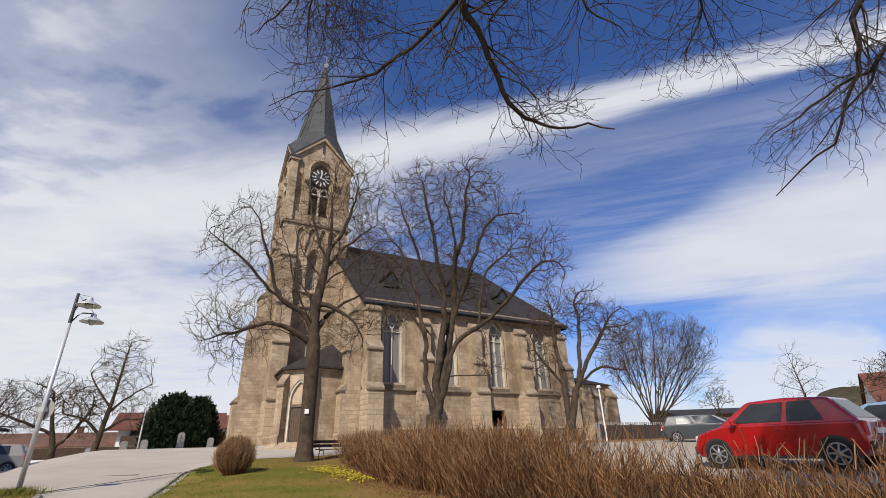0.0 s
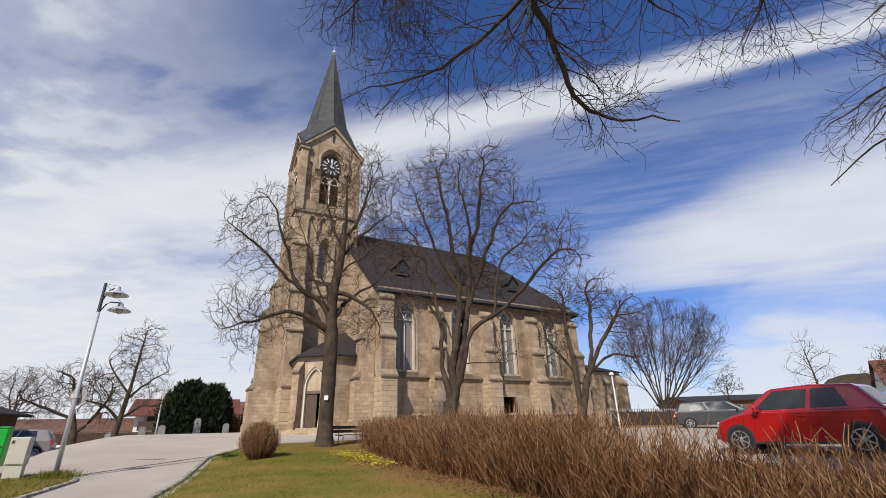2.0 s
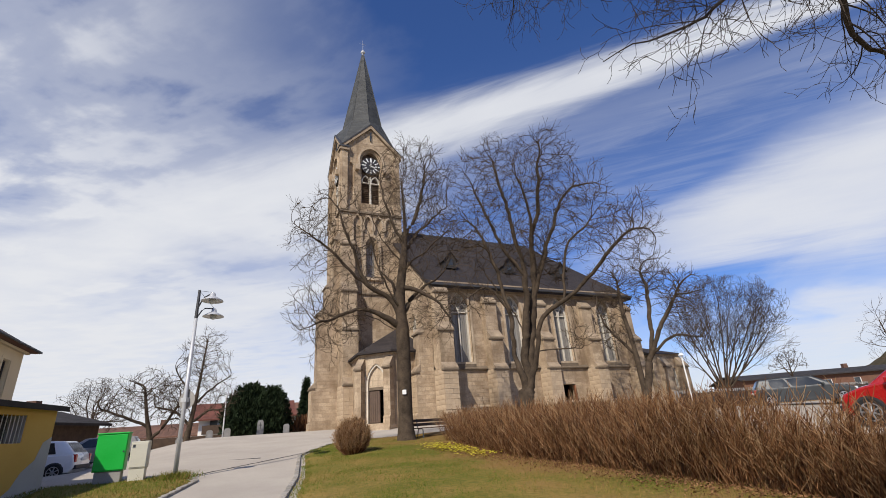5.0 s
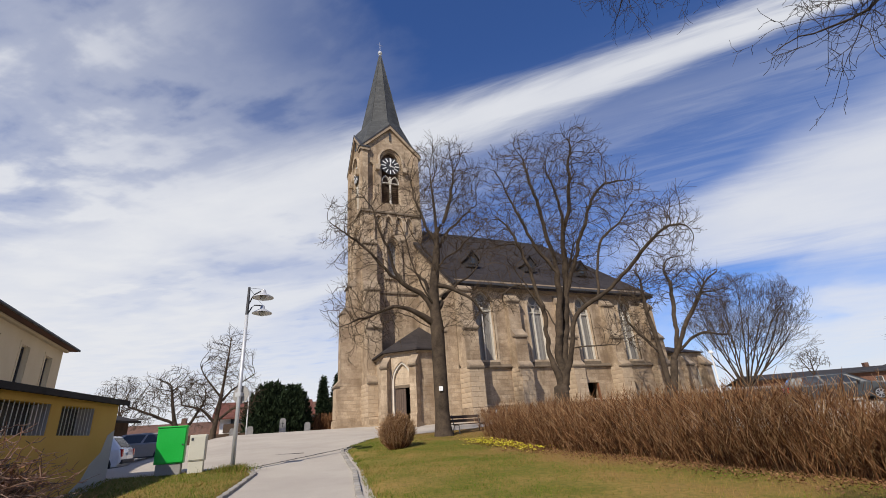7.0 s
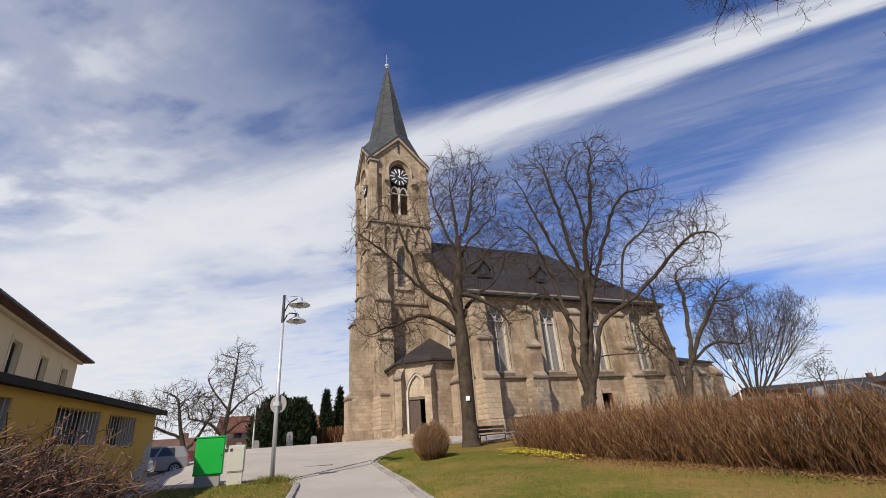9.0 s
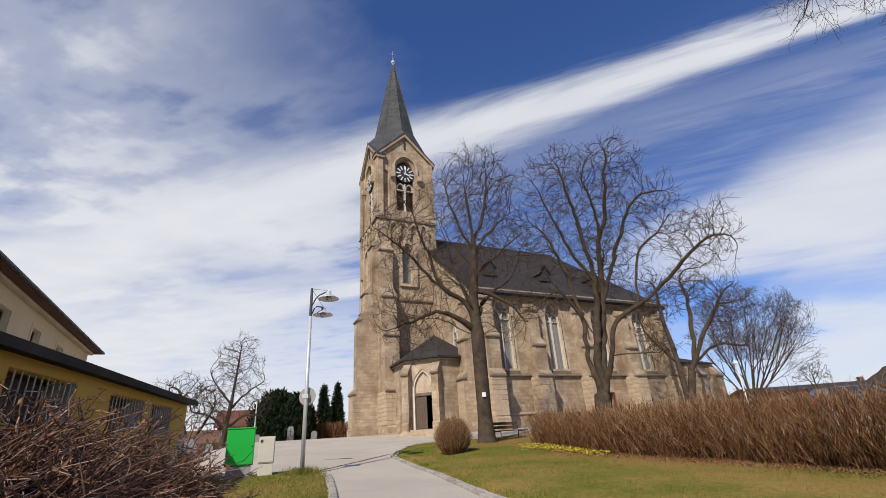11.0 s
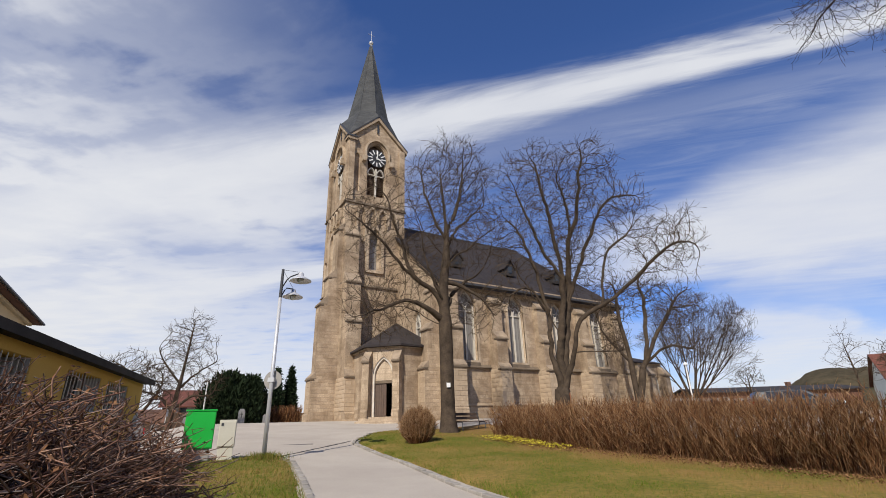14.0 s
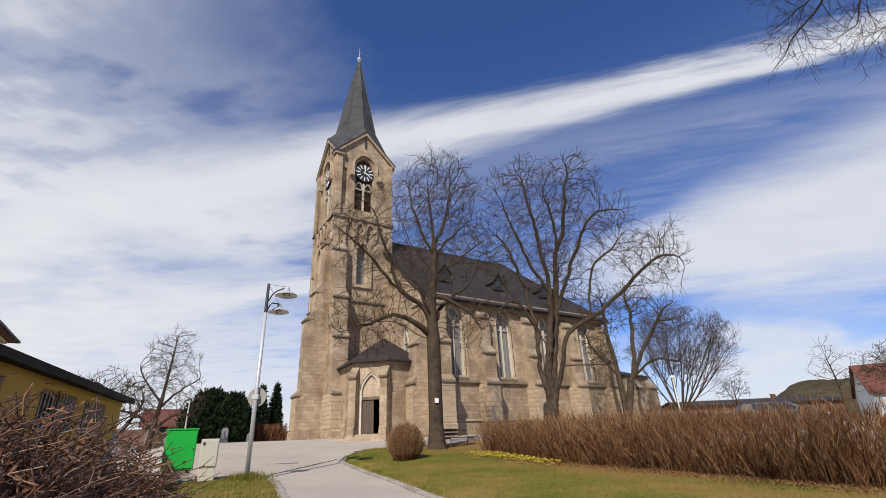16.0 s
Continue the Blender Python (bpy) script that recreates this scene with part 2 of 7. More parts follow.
def stems_material(name, stops, rough=0.8):
    """Every stem takes its own tone from the row of stops."""
    m, g = material(name)
    at_ = g.n("ShaderNodeTexCoord").outputs["Object"]
    own = g.n("ShaderNodeNewGeometry").outputs["Random Per Island"]
    f = g.m("ADD", g.m("MULTIPLY", own, 0.72), g.m("MULTIPLY", g.noise(at_, 0.8, 4.0), 0.28))
    c = g.ramp(f, stops)
    c = g.mix(g.ramp(g.noise(at_, 30.0, 3.0), [(0.35, 0.5), (0.6, 0.0)]), c, tuple(k * 0.6 for k in stops[1][1]))
    finish(g, c, rough)
    return m


HEDGE = stems_material("dry brown hedge twigs", [(0.1, (0.045, 0.018, 0.009)), (0.4, (0.145, 0.062, 0.026)), (0.68, (0.27, 0.130, 0.054)), (0.94, (0.46, 0.28, 0.145))])
HEDGELEAF = stems_material("pale dead hedge tips", [(0.1, (0.22, 0.125, 0.06)), (0.5, (0.34, 0.20, 0.098)), (0.9, (0.48, 0.32, 0.18))])
LITTER = stems_material("brown leaf litter", [(0.1, (0.07, 0.032, 0.016)), (0.5, (0.18, 0.085, 0.038)), (0.9, (0.34, 0.19, 0.09))])
REDTWIG = stems_material("cut red brown shrub stems", [(0.15, (0.022, 0.012, 0.009)), (0.45, (0.085, 0.038, 0.023)), (0.68, (0.20, 0.090, 0.050)), (0.92, (0.42, 0.26, 0.165))], 0.42)
METAL = plain("galvanised steel", (0.58, 0.58, 0.58), (0.46, 0.465, 0.47), 0.42, 4.0, 40.0, metal=0.3)
DARKMETAL = plain("dark painted steel", (0.05, 0.05, 0.052), (0.03, 0.03, 0.032), 0.5, 4.0, 40.0)
WOOD = plain("weathered dark bench wood", (0.10, 0.065, 0.045), (0.055, 0.04, 0.03), 0.8, 3.0, 40.0)
DOORWOOD = plain("dark brown door wood", (0.12, 0.075, 0.05), (0.07, 0.045, 0.032), 0.6, 3.0, 30.0)
GREEN = plain("bright green painted metal", (0.005, 0.36, 0.03), (0.008, 0.42, 0.045), 0.4, 2.0, 30.0, bumpy=0.05)
ASHLAR = plain("cut sandstone blocks", (0.53, 0.412, 0.288), (0.34, 0.255, 0.17), 0.9, 0.9, 16.0, random_tint=0.10, depth=0.012, bumpy=0.6)
CREAM = plain("cream plastic", (0.56, 0.53, 0.42), (0.48, 0.45, 0.36), 0.5, 2.0, 30.0, bumpy=0.05)
CONCRETE = plain("grey concrete", (0.34, 0.32, 0.29), (0.24, 0.225, 0.205), 0.9, 2.0, 40.0, depth=0.006)
WHITE = plain("white paint", (0.78, 0.77, 0.74), (0.66, 0.65, 0.62), 0.6, 1.5, 30.0)
RENDERED = plain("pale yellow render", (0.66, 0.56, 0.38), (0.58, 0.48, 0.31), 0.9, 0.6, 50.0, depth=0.004)
OCHRE = plain("ochre yellow render", (0.54, 0.35, 0.10), (0.45, 0.28, 0.075), 0.9, 0.5, 50.0, depth=0.004)
PATCH = plain("grey repair plaster", (0.40, 0.40, 0.41), (0.33, 0.33, 0.34), 0.9, 1.0, 40.0)
DARKROOF = plain("dark roofing felt", (0.05, 0.045, 0.045), (0.03, 0.028, 0.028), 0.8, 2.0, 40.0)
RED = plain("red car paint", (0.33, 0.008, 0.008), (0.36, 0.010, 0.009), 0.28, 1.0, 10.0, coat=1.0, bumpy=0.0)
SILVER = plain("beige grey car paint", (0.27, 0.25, 0.23), (0.23, 0.215, 0.20), 0.4, 1.0, 10.0, metal=0.3, coat=0.4, bumpy=0.0)
GREYPAINT = plain("grey car paint", (0.022, 0.025, 0.026), (0.03, 0.034, 0.036), 0.45, 1.0, 10.0, metal=0.0, coat=0.2, bumpy=0.0)
WHITEPAINT = plain("white car paint", (0.72, 0.72, 0.72), (0.76, 0.76, 0.76), 0.3, 1.0, 10.0, coat=1.0, bumpy=0.0)
RUBBER = plain("black tyre rubber", (0.02, 0.02, 0.02), (0.03, 0.03, 0.03), 0.85, 4.0, 40.0)
ALLOY = plain("silver alloy wheel", (0.5, 0.5, 0.51), (0.42, 0.42, 0.43), 0.35, 4.0, 40.0, metal=0.8)
BLACK = plain("black trim and dark openings", (0.02, 0.02, 0.022), (0.03, 0.03, 0.032), 0.6, 4.0, 40.0)
LIGHTRED = plain("red tail lamp plastic", (0.35, 0.01, 0.01), (0.42, 0.015, 0.012), 0.2, 4.0, 40.0, bumpy=0.0)
LENS = plain("clear lamp lens", (0.6, 0.62, 0.64), (0.5, 0.52, 0.54), 0.15, 4.0, 20.0, bumpy=0.0)
YEWLEAF = plain("dark green yew foliage", (0.012, 0.021, 0.010), (0.026, 0.040, 0.016), 0.8, 2.0, 20.0)
COPING = plain("darker coping and cornice stone", (0.40, 0.31, 0.215), (0.20, 0.152, 0.108), 0.9, 1.6, 24.0)
LOUVRE = plain("brown louvre wood", (0.17, 0.105, 0.07), (0.10, 0.065, 0.045), 0.8, 3.0, 30.0)
GRANITE = plain("grey granite", (0.30, 0.29, 0.28), (0.20, 0.195, 0.19), 0.6, 3.0, 60.0)
KERBSTONE = plain("grey kerb stone", (0.36, 0.33, 0.29), (0.25, 0.23, 0.20), 0.9, 3.0, 50.0, random_tint=0.15, depth=0.01)


# ---- mesh helpers ----
def thing(name, label, category, at=(0, 0, 0), rz=0.0, group="", kind=""):
    ob = new(name)
    ob.matrix_world = pose(*at, 0, 0, rz)
    return tagged(ob, label, category, group, kind)


def link(name, mesh, mat, parent=None, label="", smooth=False):
    ob = new(name, mesh)
    for one in mat if isinstance(mat, (list, tuple)) else (mat,):
        mesh.materials.append(one)
    if smooth:
        mesh.polygons.foreach_set("use_smooth", [True] * len(mesh.polygons))
    ob.parent = parent
    if label:
        ob["label"] = label
    return ob


def part(name, bm, mat, parent=None, label="", smooth=False):
    mesh = bpy.data.meshes.new(name)
    bm.normal_update()
    bm.to_mesh(mesh)
    bm.free()
    return link(name, mesh, mat, parent, label, smooth)


def raw(name, verts, faces, mat, parent=None, label="", smooth=False):
    mesh = bpy.data.meshes.new(name)
    mesh.from_pydata(verts, [], faces)
    mesh.update()
    return link(name, mesh, mat, parent, label, smooth)


def box(bm, x0, y0, z0, x1, y1, z1, bevel=0.0, m=None):
    r = bmesh.ops.create_cube(bm, size=1.0)
    t = Matrix.Translation(((x0 + x1) / 2, (y0 + y1) / 2, (z0 + z1) / 2)) @ Matrix.Diagonal((abs(x1 - x0), abs(y1 - y0), abs(z1 - z0), 1))
    bmesh.ops.transform(bm, matrix=t, verts=r["verts"])
    if bevel:
        edges = list({e for v in r["verts"] for e in v.link_edges})
        got = bmesh.ops.bevel(bm, geom=edges, offset=bevel, segments=2, affect="EDGES", profile=0.5)
        verts = list({v for f in got["faces"] for v in f.verts} | {v for v in r["verts"] if v.is_valid})
    else:
        verts = r["verts"]
    if m is not None:
        bmesh.ops.transform(bm, matrix=m, verts=verts)
    return bm


def boxes(*rows, bevel=0.0):
    bm = bmesh.new()
    for r in rows:
        box(bm, *r, bevel=bevel)
    return bm


def cyl(bm, a, b, r0, r1=None, sides=12, caps=True):
    """A round bar from a to b."""
    a, b = Vector(a), Vector(b)
    d = b - a
    m = Matrix.Translation((a + b) / 2) @ d.to_track_quat("Z", "Y").to_matrix().to_4x4()
    bmesh.ops.create_cone(bm, cap_ends=caps, segments=sides, radius1=r0, radius2=r0 if r1 is None else r1, depth=d.length, matrix=m)
    return bm


def ball(bm, at, r, sub=2, squash=(1, 1, 1)):
    bmesh.ops.create_icosphere(bm, subdivisions=sub, radius=r, matrix=Matrix.Translation(at) @ Matrix.Diagonal((*squash, 1)))
    return bm


def prism(outline, y0, y1, m=None):
    """An outline in x and z, pushed along y."""
    bm = bmesh.new()
    a = [bm.verts.new((x, y0, z)) for x, z in outline]
    b = [bm.verts.new((x, y1, z)) for x, z in outline]
    bm.faces.new(a)
    bm.faces.new(list(reversed(b)))
    for i in range(len(a)):
        j = (i + 1) % len(a)
        bm.faces.new((a[j], a[i], b[i], b[j]))
    bmesh.ops.recalc_face_normals(bm, faces=bm.faces)
    if m is not None:
        bmesh.ops.transform(bm, matrix=m, verts=bm.verts)
    return bm


def solid(verts, faces):
    bm = bmesh.new()
    vs = [bm.verts.new(v) for v in verts]
    for f in faces:
        bm.faces.new([vs[i] for i in f])
    bmesh.ops.recalc_face_normals(bm, faces=bm.faces)
    return bm


def plate(name, outer, holes, depth, mat, parent, m, label=""):
    """A slab in its own x and z with openings cut through it; its front lies at y = 0, its back at y = depth."""
    cu = bpy.data.curves.new("outline", "CURVE")
    cu.dimensions, cu.fill_mode, cu.extrude = "2D", "BOTH", depth / 2
    for ring in (outer, *holes):
        sp = cu.splines.new("POLY")
        sp.points.add(len(ring) - 1)
        sp.use_cyclic_u = True
        for p, (x, z) in zip(sp.points, ring):
            p.co = (x, z, 0, 1)
    tmp = bpy.data.objects.new("outline", cu)
    mesh = bpy.data.meshes.new_from_object(tmp)
    bpy.data.objects.remove(tmp)
    bpy.data.curves.remove(cu)
    mesh.transform(m @ Matrix.Translation((0, depth / 2, 0)) @ Matrix.Rotation(radians(90), 4, "X"))
    mesh.materials.clear()
    bm = bmesh.new()
    bm.from_mesh(mesh)
    bmesh.ops.remove_doubles(bm, verts=bm.verts, dist=0.0005)
    bmesh.ops.recalc_face_normals(bm, faces=bm.faces)
    bm.to_mesh(mesh)
    bm.free()
    return link(name, mesh, mat, parent, label)


def arch(cx, z0, w, zs, n=8, k=1.0):
    """A pointed arch opening: sill z0, springing zs, width w; k is the arcs' radius over the width."""
    r = w * k
    pts = [(cx - w / 2, z0), (cx + w / 2, z0)]
    c = cx + w / 2 - r
    end = math.acos((cx - c) / r)
    for i in range(n + 1):
        a = end * i / n
        pts.append((c + r * math.cos(a), zs + r * math.sin(a)))
    c2 = cx - w / 2 + r
    for i in range(n - 1, -1, -1):
        a = end * i / n
        pts.append((c2 - r * math.cos(a), zs + r * math.sin(a)))
    return pts


def ring_bar(outline, t, depth, foot=True):
    """A moulding that follows a closed outline in x and z, t wide and depth deep, from y = 0 backwards."""
    bm = bmesh.new()
    n = len(outline)
    cx, cz = sum(p[0] for p in outline) / n, sum(p[1] for p in outline) / n
    rings = []
    for i in range(n):
        a, p, b = Vector(outline[i - 1]), Vector(outline[i]), Vector(outline[(i + 1) % n])
        e0, e1 = (p - a), (b - p)
        n0, n1 = Vector((e0.y, -e0.x)).normalized(), Vector((e1.y, -e1.x)).normalized()
        k = (n0 + n1)
        k = k.normalized() * t / max(k.normalized().dot(n0), 0.4) if k.length > 1e-4 else n0 * t
        if k.dot(p - Vector((cx, cz))) > 0:
            k = -k
        q = p + k
        rings.append([bm.verts.new((p.x, 0, p.y)), bm.verts.new((q.x, 0, q.y)), bm.verts.new((q.x, depth, q.y)), bm.verts.new((p.x, depth, p.y))])
    for i in range(0 if foot else 1, n):
        j = (i + 1) % n
        for c in range(4):
            bm.faces.new((rings[i][c], rings[j][c], rings[j][(c + 1) % 4], rings[i][(c + 1) % 4]))
    if not foot:
        bm.faces.new(rings[0])
        bm.faces.new(rings[1])
    bmesh.ops.recalc_face_normals(bm, faces=bm.faces)
    return bm


def at(bm, m):
    bmesh.ops.transform(bm, matrix=m, verts=bm.verts)
    return bm


# ---- ground ----
def smooth01(a, b, v):
    k = min(max((v - a) / (b - a), 0.0), 1.0)
    return k * k * (3 - 2 * k)


def ground_z(x, y):
    z = 0.039 * min(max(y, -6.0), 17.0) + 0.062 * min(max(y - 17.0, 0.0), 20.5)
    z += 0.092 * min(max(x - 6.4, 0.0), 7.0) * (1 - 0.65 * smooth01(13.0, 28.0, y))
    z += 0.16 * smooth01(0.8, 3.2, x) * smooth01(14.0, 18.0, y) * (1 - smooth01(24.0, 29.0, y))
    z -= 0.2 * min(max(-x - 3.5, 0.0), 6.0) * smooth01(19.0, 32.0, y)
    return z


def build_ground():
    m, g = material("pale asphalt and far fields")
    at_ = g.n("ShaderNodeTexCoord").outputs["Object"]
    grain, big = g.noise(at_, 45.0, 4.0, 0.7), g.noise(at_, 0.5, 5.0, 0.6)
    c = g.mix(g.ramp(big, [(0.35, 0.0), (0.7, 1.0)]), (0.47, 0.415, 0.345), (0.385, 0.335, 0.28))
    c = g.mix(g.ramp(grain, [(0.35, 0.45), (0.65, 0.0)]), c, (0.29, 0.265, 0.24))
    far = g.n("ShaderNodeVectorMath", {0: at_}, operation="LENGTH").outputs["Value"]
    field = g.mix(g.ramp(g.noise(at_, 0.02, 4.0), [(0.4, 0.0), (0.6, 1.0)]), (0.10, 0.12, 0.04), (0.17, 0.13, 0.07))
    c = g.mix(g.ramp(g.m("DIVIDE", far, 200.0), [(0.44, 0.0), (0.5, 1.0)]), c, field)
    finish(g, c, 0.93, grain, 0.006, 0.5)
    xs = [-2500, -900, -300, -120, -60, -40] + [-30 + 1.0 * i for i in range(76)] + [55, 80, 140, 320, 900, 2500]
    ys = [-2500, -900, -300, -100, -40, -20] + [-10 + 1.0 * i for i in range(76)] + [80, 110, 200, 400, 900, 2500]
    verts = [(x, y, ground_z(x, y)) for y in ys for x in xs]
    n = len(xs)
    faces = [(j * n + i, j * n + i + 1, j * n + n + i + 1, j * n + n + i) for j in range(len(ys) - 1) for i in range(n - 1)]
    tagged(raw("ground", verts, faces, m, smooth=True), "pale worn asphalt path and forecourt, fields far off", "ground", kind="structure")

    m, g = material("spring lawn")
    at_ = g.n("ShaderNodeTexCoord").outputs["Object"]
    a, b = g.noise(at_, 0.45, 5.0, 0.6), g.noise(at_, 9.0, 5.0, 0.7)
    c = g.mix(g.ramp(g.m("ADD", g.m("MULTIPLY", a, 0.7), g.m("MULTIPLY", b, 0.3)), [(0.40, 0.0), (0.60, 1.0)]), (0.125, 0.125, 0.014), (0.27, 0.178, 0.05))
    c = g.mix(g.ramp(b, [(0.3, 0.5), (0.6, 0.0)]), c, (0.07, 0.075, 0.02))
    side = g.n("ShaderNodeSeparateXYZ", {0: at_}).outputs[0]
    worn = g.ramp(g.m("ADD", g.m("DIVIDE", side, 8.0), g.m("MULTIPLY", g.m("SUBTRACT", a, 0.5), 0.9)), [(0.44, 0.0), (0.78, 0.85)], True)
    c = g.mix(worn, c, (0.215, 0.118, 0.046))
    finish(g, c, 0.95, b, 0.04, 0.8)
    return m


LAWN = build_ground()


def edge_at(rows, y):
    for (y0, x0), (y1, x1) in zip(rows, rows[1:]):
        if y0 <= y <= y1:
            return x0 + (x1 - x0) * (y - y0) / (y1 - y0)
    return rows[0][1] if y < rows[0][0] else rows[-1][1]


LAWN_W = [(-12, -1.5), (0, -1.7), (7, -1.25), (10.6, -0.75), (14.4, 0.05), (20.4, 0.95), (21.3, 1.35), (22.6, 2.6), (23.6, 5.0)]   # (y, x) of the lawn's edge on the path
VERGE_E = [(-2.0, -6.6), (4.0, -5.2), (9.0, -3.75), (13.0, -2.95), (16.2, -2.35), (17.3, -2.6), (17.9, -3.4)]                          # (y, x) of the verge's edge on the path


def lawn_patch(name, label, west, east, y0, y1, lift, step=0.35):
    """A turf sheet between two edges, raised a little above the path, with sides going down into the ground."""
    ny = int((y1 - y0) / step) + 1
    nx = 26
    verts, faces = [], []
    for j in range(ny + 1):
        y = y0 + (y1 - y0) * j / ny
        a, b = west(y), east(y)
        for i in range(nx + 1):
            x = a + (b - a) * i / nx
            e = min(i, nx - i, j, ny - j)
            verts.append((x, y, ground_z(x, y) + (lift + 0.02 * noise.noise((x * 1.3, y * 1.3, 0)) if e else -0.06)))
    n = nx + 1
    for j in range(ny):
        for i in range(nx):
            faces.append((j * n + i, j * n + i + 1, j * n + n + i + 1, j * n + n + i))
    return tagged(raw(name, verts, faces, LAWN, smooth=True), label, "lawn", kind="structure")


lawn_patch("lawn", "patchy green and straw-coloured spring lawn", lambda y: edge_at(LAWN_W, y), lambda y: 9.4 + 1.9 * (1 - smooth01(9.0, 13.0, y)), -12, 23.6, 0.07)
lawn_patch("lawn", "green grass verge round the street lamp", lambda y: -9.0 if y < 12 else -6.0, lambda y: edge_at(VERGE_E, y), -2.0, 17.9, 0.06)
lawn_patch("lawn", "grass strip beyond the parking place", lambda y: 17.0, lambda y: 42.0, 20.5, 24.5, 0.06, 0.8)

def road_patch():
    m = plain("worn grey car park asphalt", (0.40, 0.345, 0.275), (0.29, 0.25, 0.20), 0.92, 0.4, 40.0, depth=0.006)
    verts, faces = [], []
    for j in range(23):
        for i in range(23):
            x, y = 9.2 + i * 1.5, -13.0 + j * 1.5
            verts.append((x, y, ground_z(x, y) + 0.02))
    for j in range(22):
        for i in range(22):
            o = j * 23 + i
            faces.append((o, o + 1, o + 24, o + 23))
    tagged(raw("road", verts, faces, m, smooth=True), "worn grey asphalt of the car park", "road", kind="structure")


road_patch()

# ---- church ----
CH_Z = 1.55                      # foot of the walls, sunk a little into the slope
church = thing("church", "sandstone church with slender slate spire and long dark roof", "church")
NY, NX0, NX1, EAVE, RIDGE, RY = 31.7, 11.6, 31.4, 12.1, 21.0, 42.6
BAYS = [14.05, 18.9, 23.75, 28.6]
WIN_W, SILL, SPRING = 1.62, 5.75, 10.0


def gothic_window(parent, m, cx, z0, w, zs, lights=2, glass=LEADED, stone=PALE, deep=0.42):
    """Tracery, mullions and glass in a pointed opening; m places the wall's face."""
    out = arch(cx, z0, w, zs)
    win = part("window", at(ring_bar(out, 0.10, 0.2), m @ Matrix.Translation((0, deep - 0.1, 0))), stone, parent, "pointed window with pale stone tracery")
    bm = bmesh.new()
    box(bm, cx - 0.055, 0, z0, cx + 0.055, 0.16, zs + 0.15)
    part("mullion", at(bm, m @ Matrix.Translation((0, deep - 0.08, 0))), stone, win)
    for s in (-1, 1):
        part("light_head", at(ring_bar(arch(cx + s * w / 4, zs - 0.25, w / 2 - 0.06, zs - 0.12, 6), 0.07, 0.14), m @ Matrix.Translation((0, deep - 0.07, 0))), stone, win)
    circle = [(cx + 0.27 * w * math.cos(a * math.pi / 8), zs + 0.50 * w + 0.27 * w * math.sin(a * math.pi / 8)) for a in range(16)]
    part("tracery_ring", at(ring_bar(circle, 0.07, 0.14), m @ Matrix.Translation((0, deep - 0.07, 0))), stone, win)
    mesh_out = [(cx + (x - cx) * 0.99, z) for x, z in out]
    plate("pane", mesh_out, [], 0.03, glass, win, m @ Matrix.Translation((0, deep + 0.04, 0)))
    return win


def string_course(parent, m, x0, x1, z, out=0.16, h=0.22, mat=None):
    """A sloped drip moulding along a wall's face."""
    o = [(0.05, z - 0.02), (-out, z - 0.02), (-out, z + 0.06), (0.05, z + h)]
    bm = prism(o, x0, x1)
    turn = Matrix(((0, 1, 0, 0), (1, 0, 0, 0), (0, 0, 1, 0), (0, 0, 0, 1)))
    bmesh.ops.transform(bm, matrix=m @ turn, verts=bm.verts)
    bmesh.ops.recalc_face_normals(bm, faces=bm.faces)
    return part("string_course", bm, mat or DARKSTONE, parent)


BLOCK = []


def ashlar(parent, m, cx, w, d, z0, z1):
    """Cut blocks in courses on a buttress's front and west cheek, each a little proud and uneven."""
    rng = random.Random(int(cx * 100) + 7)
    if not BLOCK:
        bm = boxes((-0.5, -0.5, -0.5, 0.5, 0.5, 0.5))
        mesh = bpy.data.meshes.new("block")
        bm.to_mesh(mesh)
        bm.free()
        mesh.materials.append(ASHLAR)
        BLOCK.append(mesh)
    rows = max(int((z1 - z0) / 0.31), 1)
    h = (z1 - z0) / rows
    for r in range(rows):
        z = z0 + (r + 0.5) * h
        cut = (0.38, 0.62)[r % 2] + rng.uniform(-0.06, 0.06)
        for a, b in ((0.0, cut), (cut, 1.0)):
            x0, x1 = cx - w / 2 + a * w, cx - w / 2 + b * w
            s = new("block", BLOCK[0])
            s.parent = parent
            s.matrix_world = m @ Matrix.Translation(((x0 + x1) / 2, -d - rng.uniform(0.0, 0.012), z)) @ Matrix.Diagonal((x1 - x0 - 0.02, 0.04, h - 0.02, 1))
        n = 3 if d > 1.8 else 2
        cuts = [0.0] + [(k + (0.25 if r % 2 else -0.2)) / n for k in range(1, n)] + [1.0]
        for a, b in zip(cuts, cuts[1:]):
            y0, y1 = -d + a * d, -d + b * d
            s = new("block", BLOCK[0])
            s.parent = parent
            s.matrix_world = m @ Matrix.Translation((cx - w / 2 - rng.uniform(0.0, 0.012), (y0 + y1) / 2 + 0.01, z)) @ Matrix.Diagonal((0.04, abs(y1 - y0) - 0.025, h - 0.02, 1))


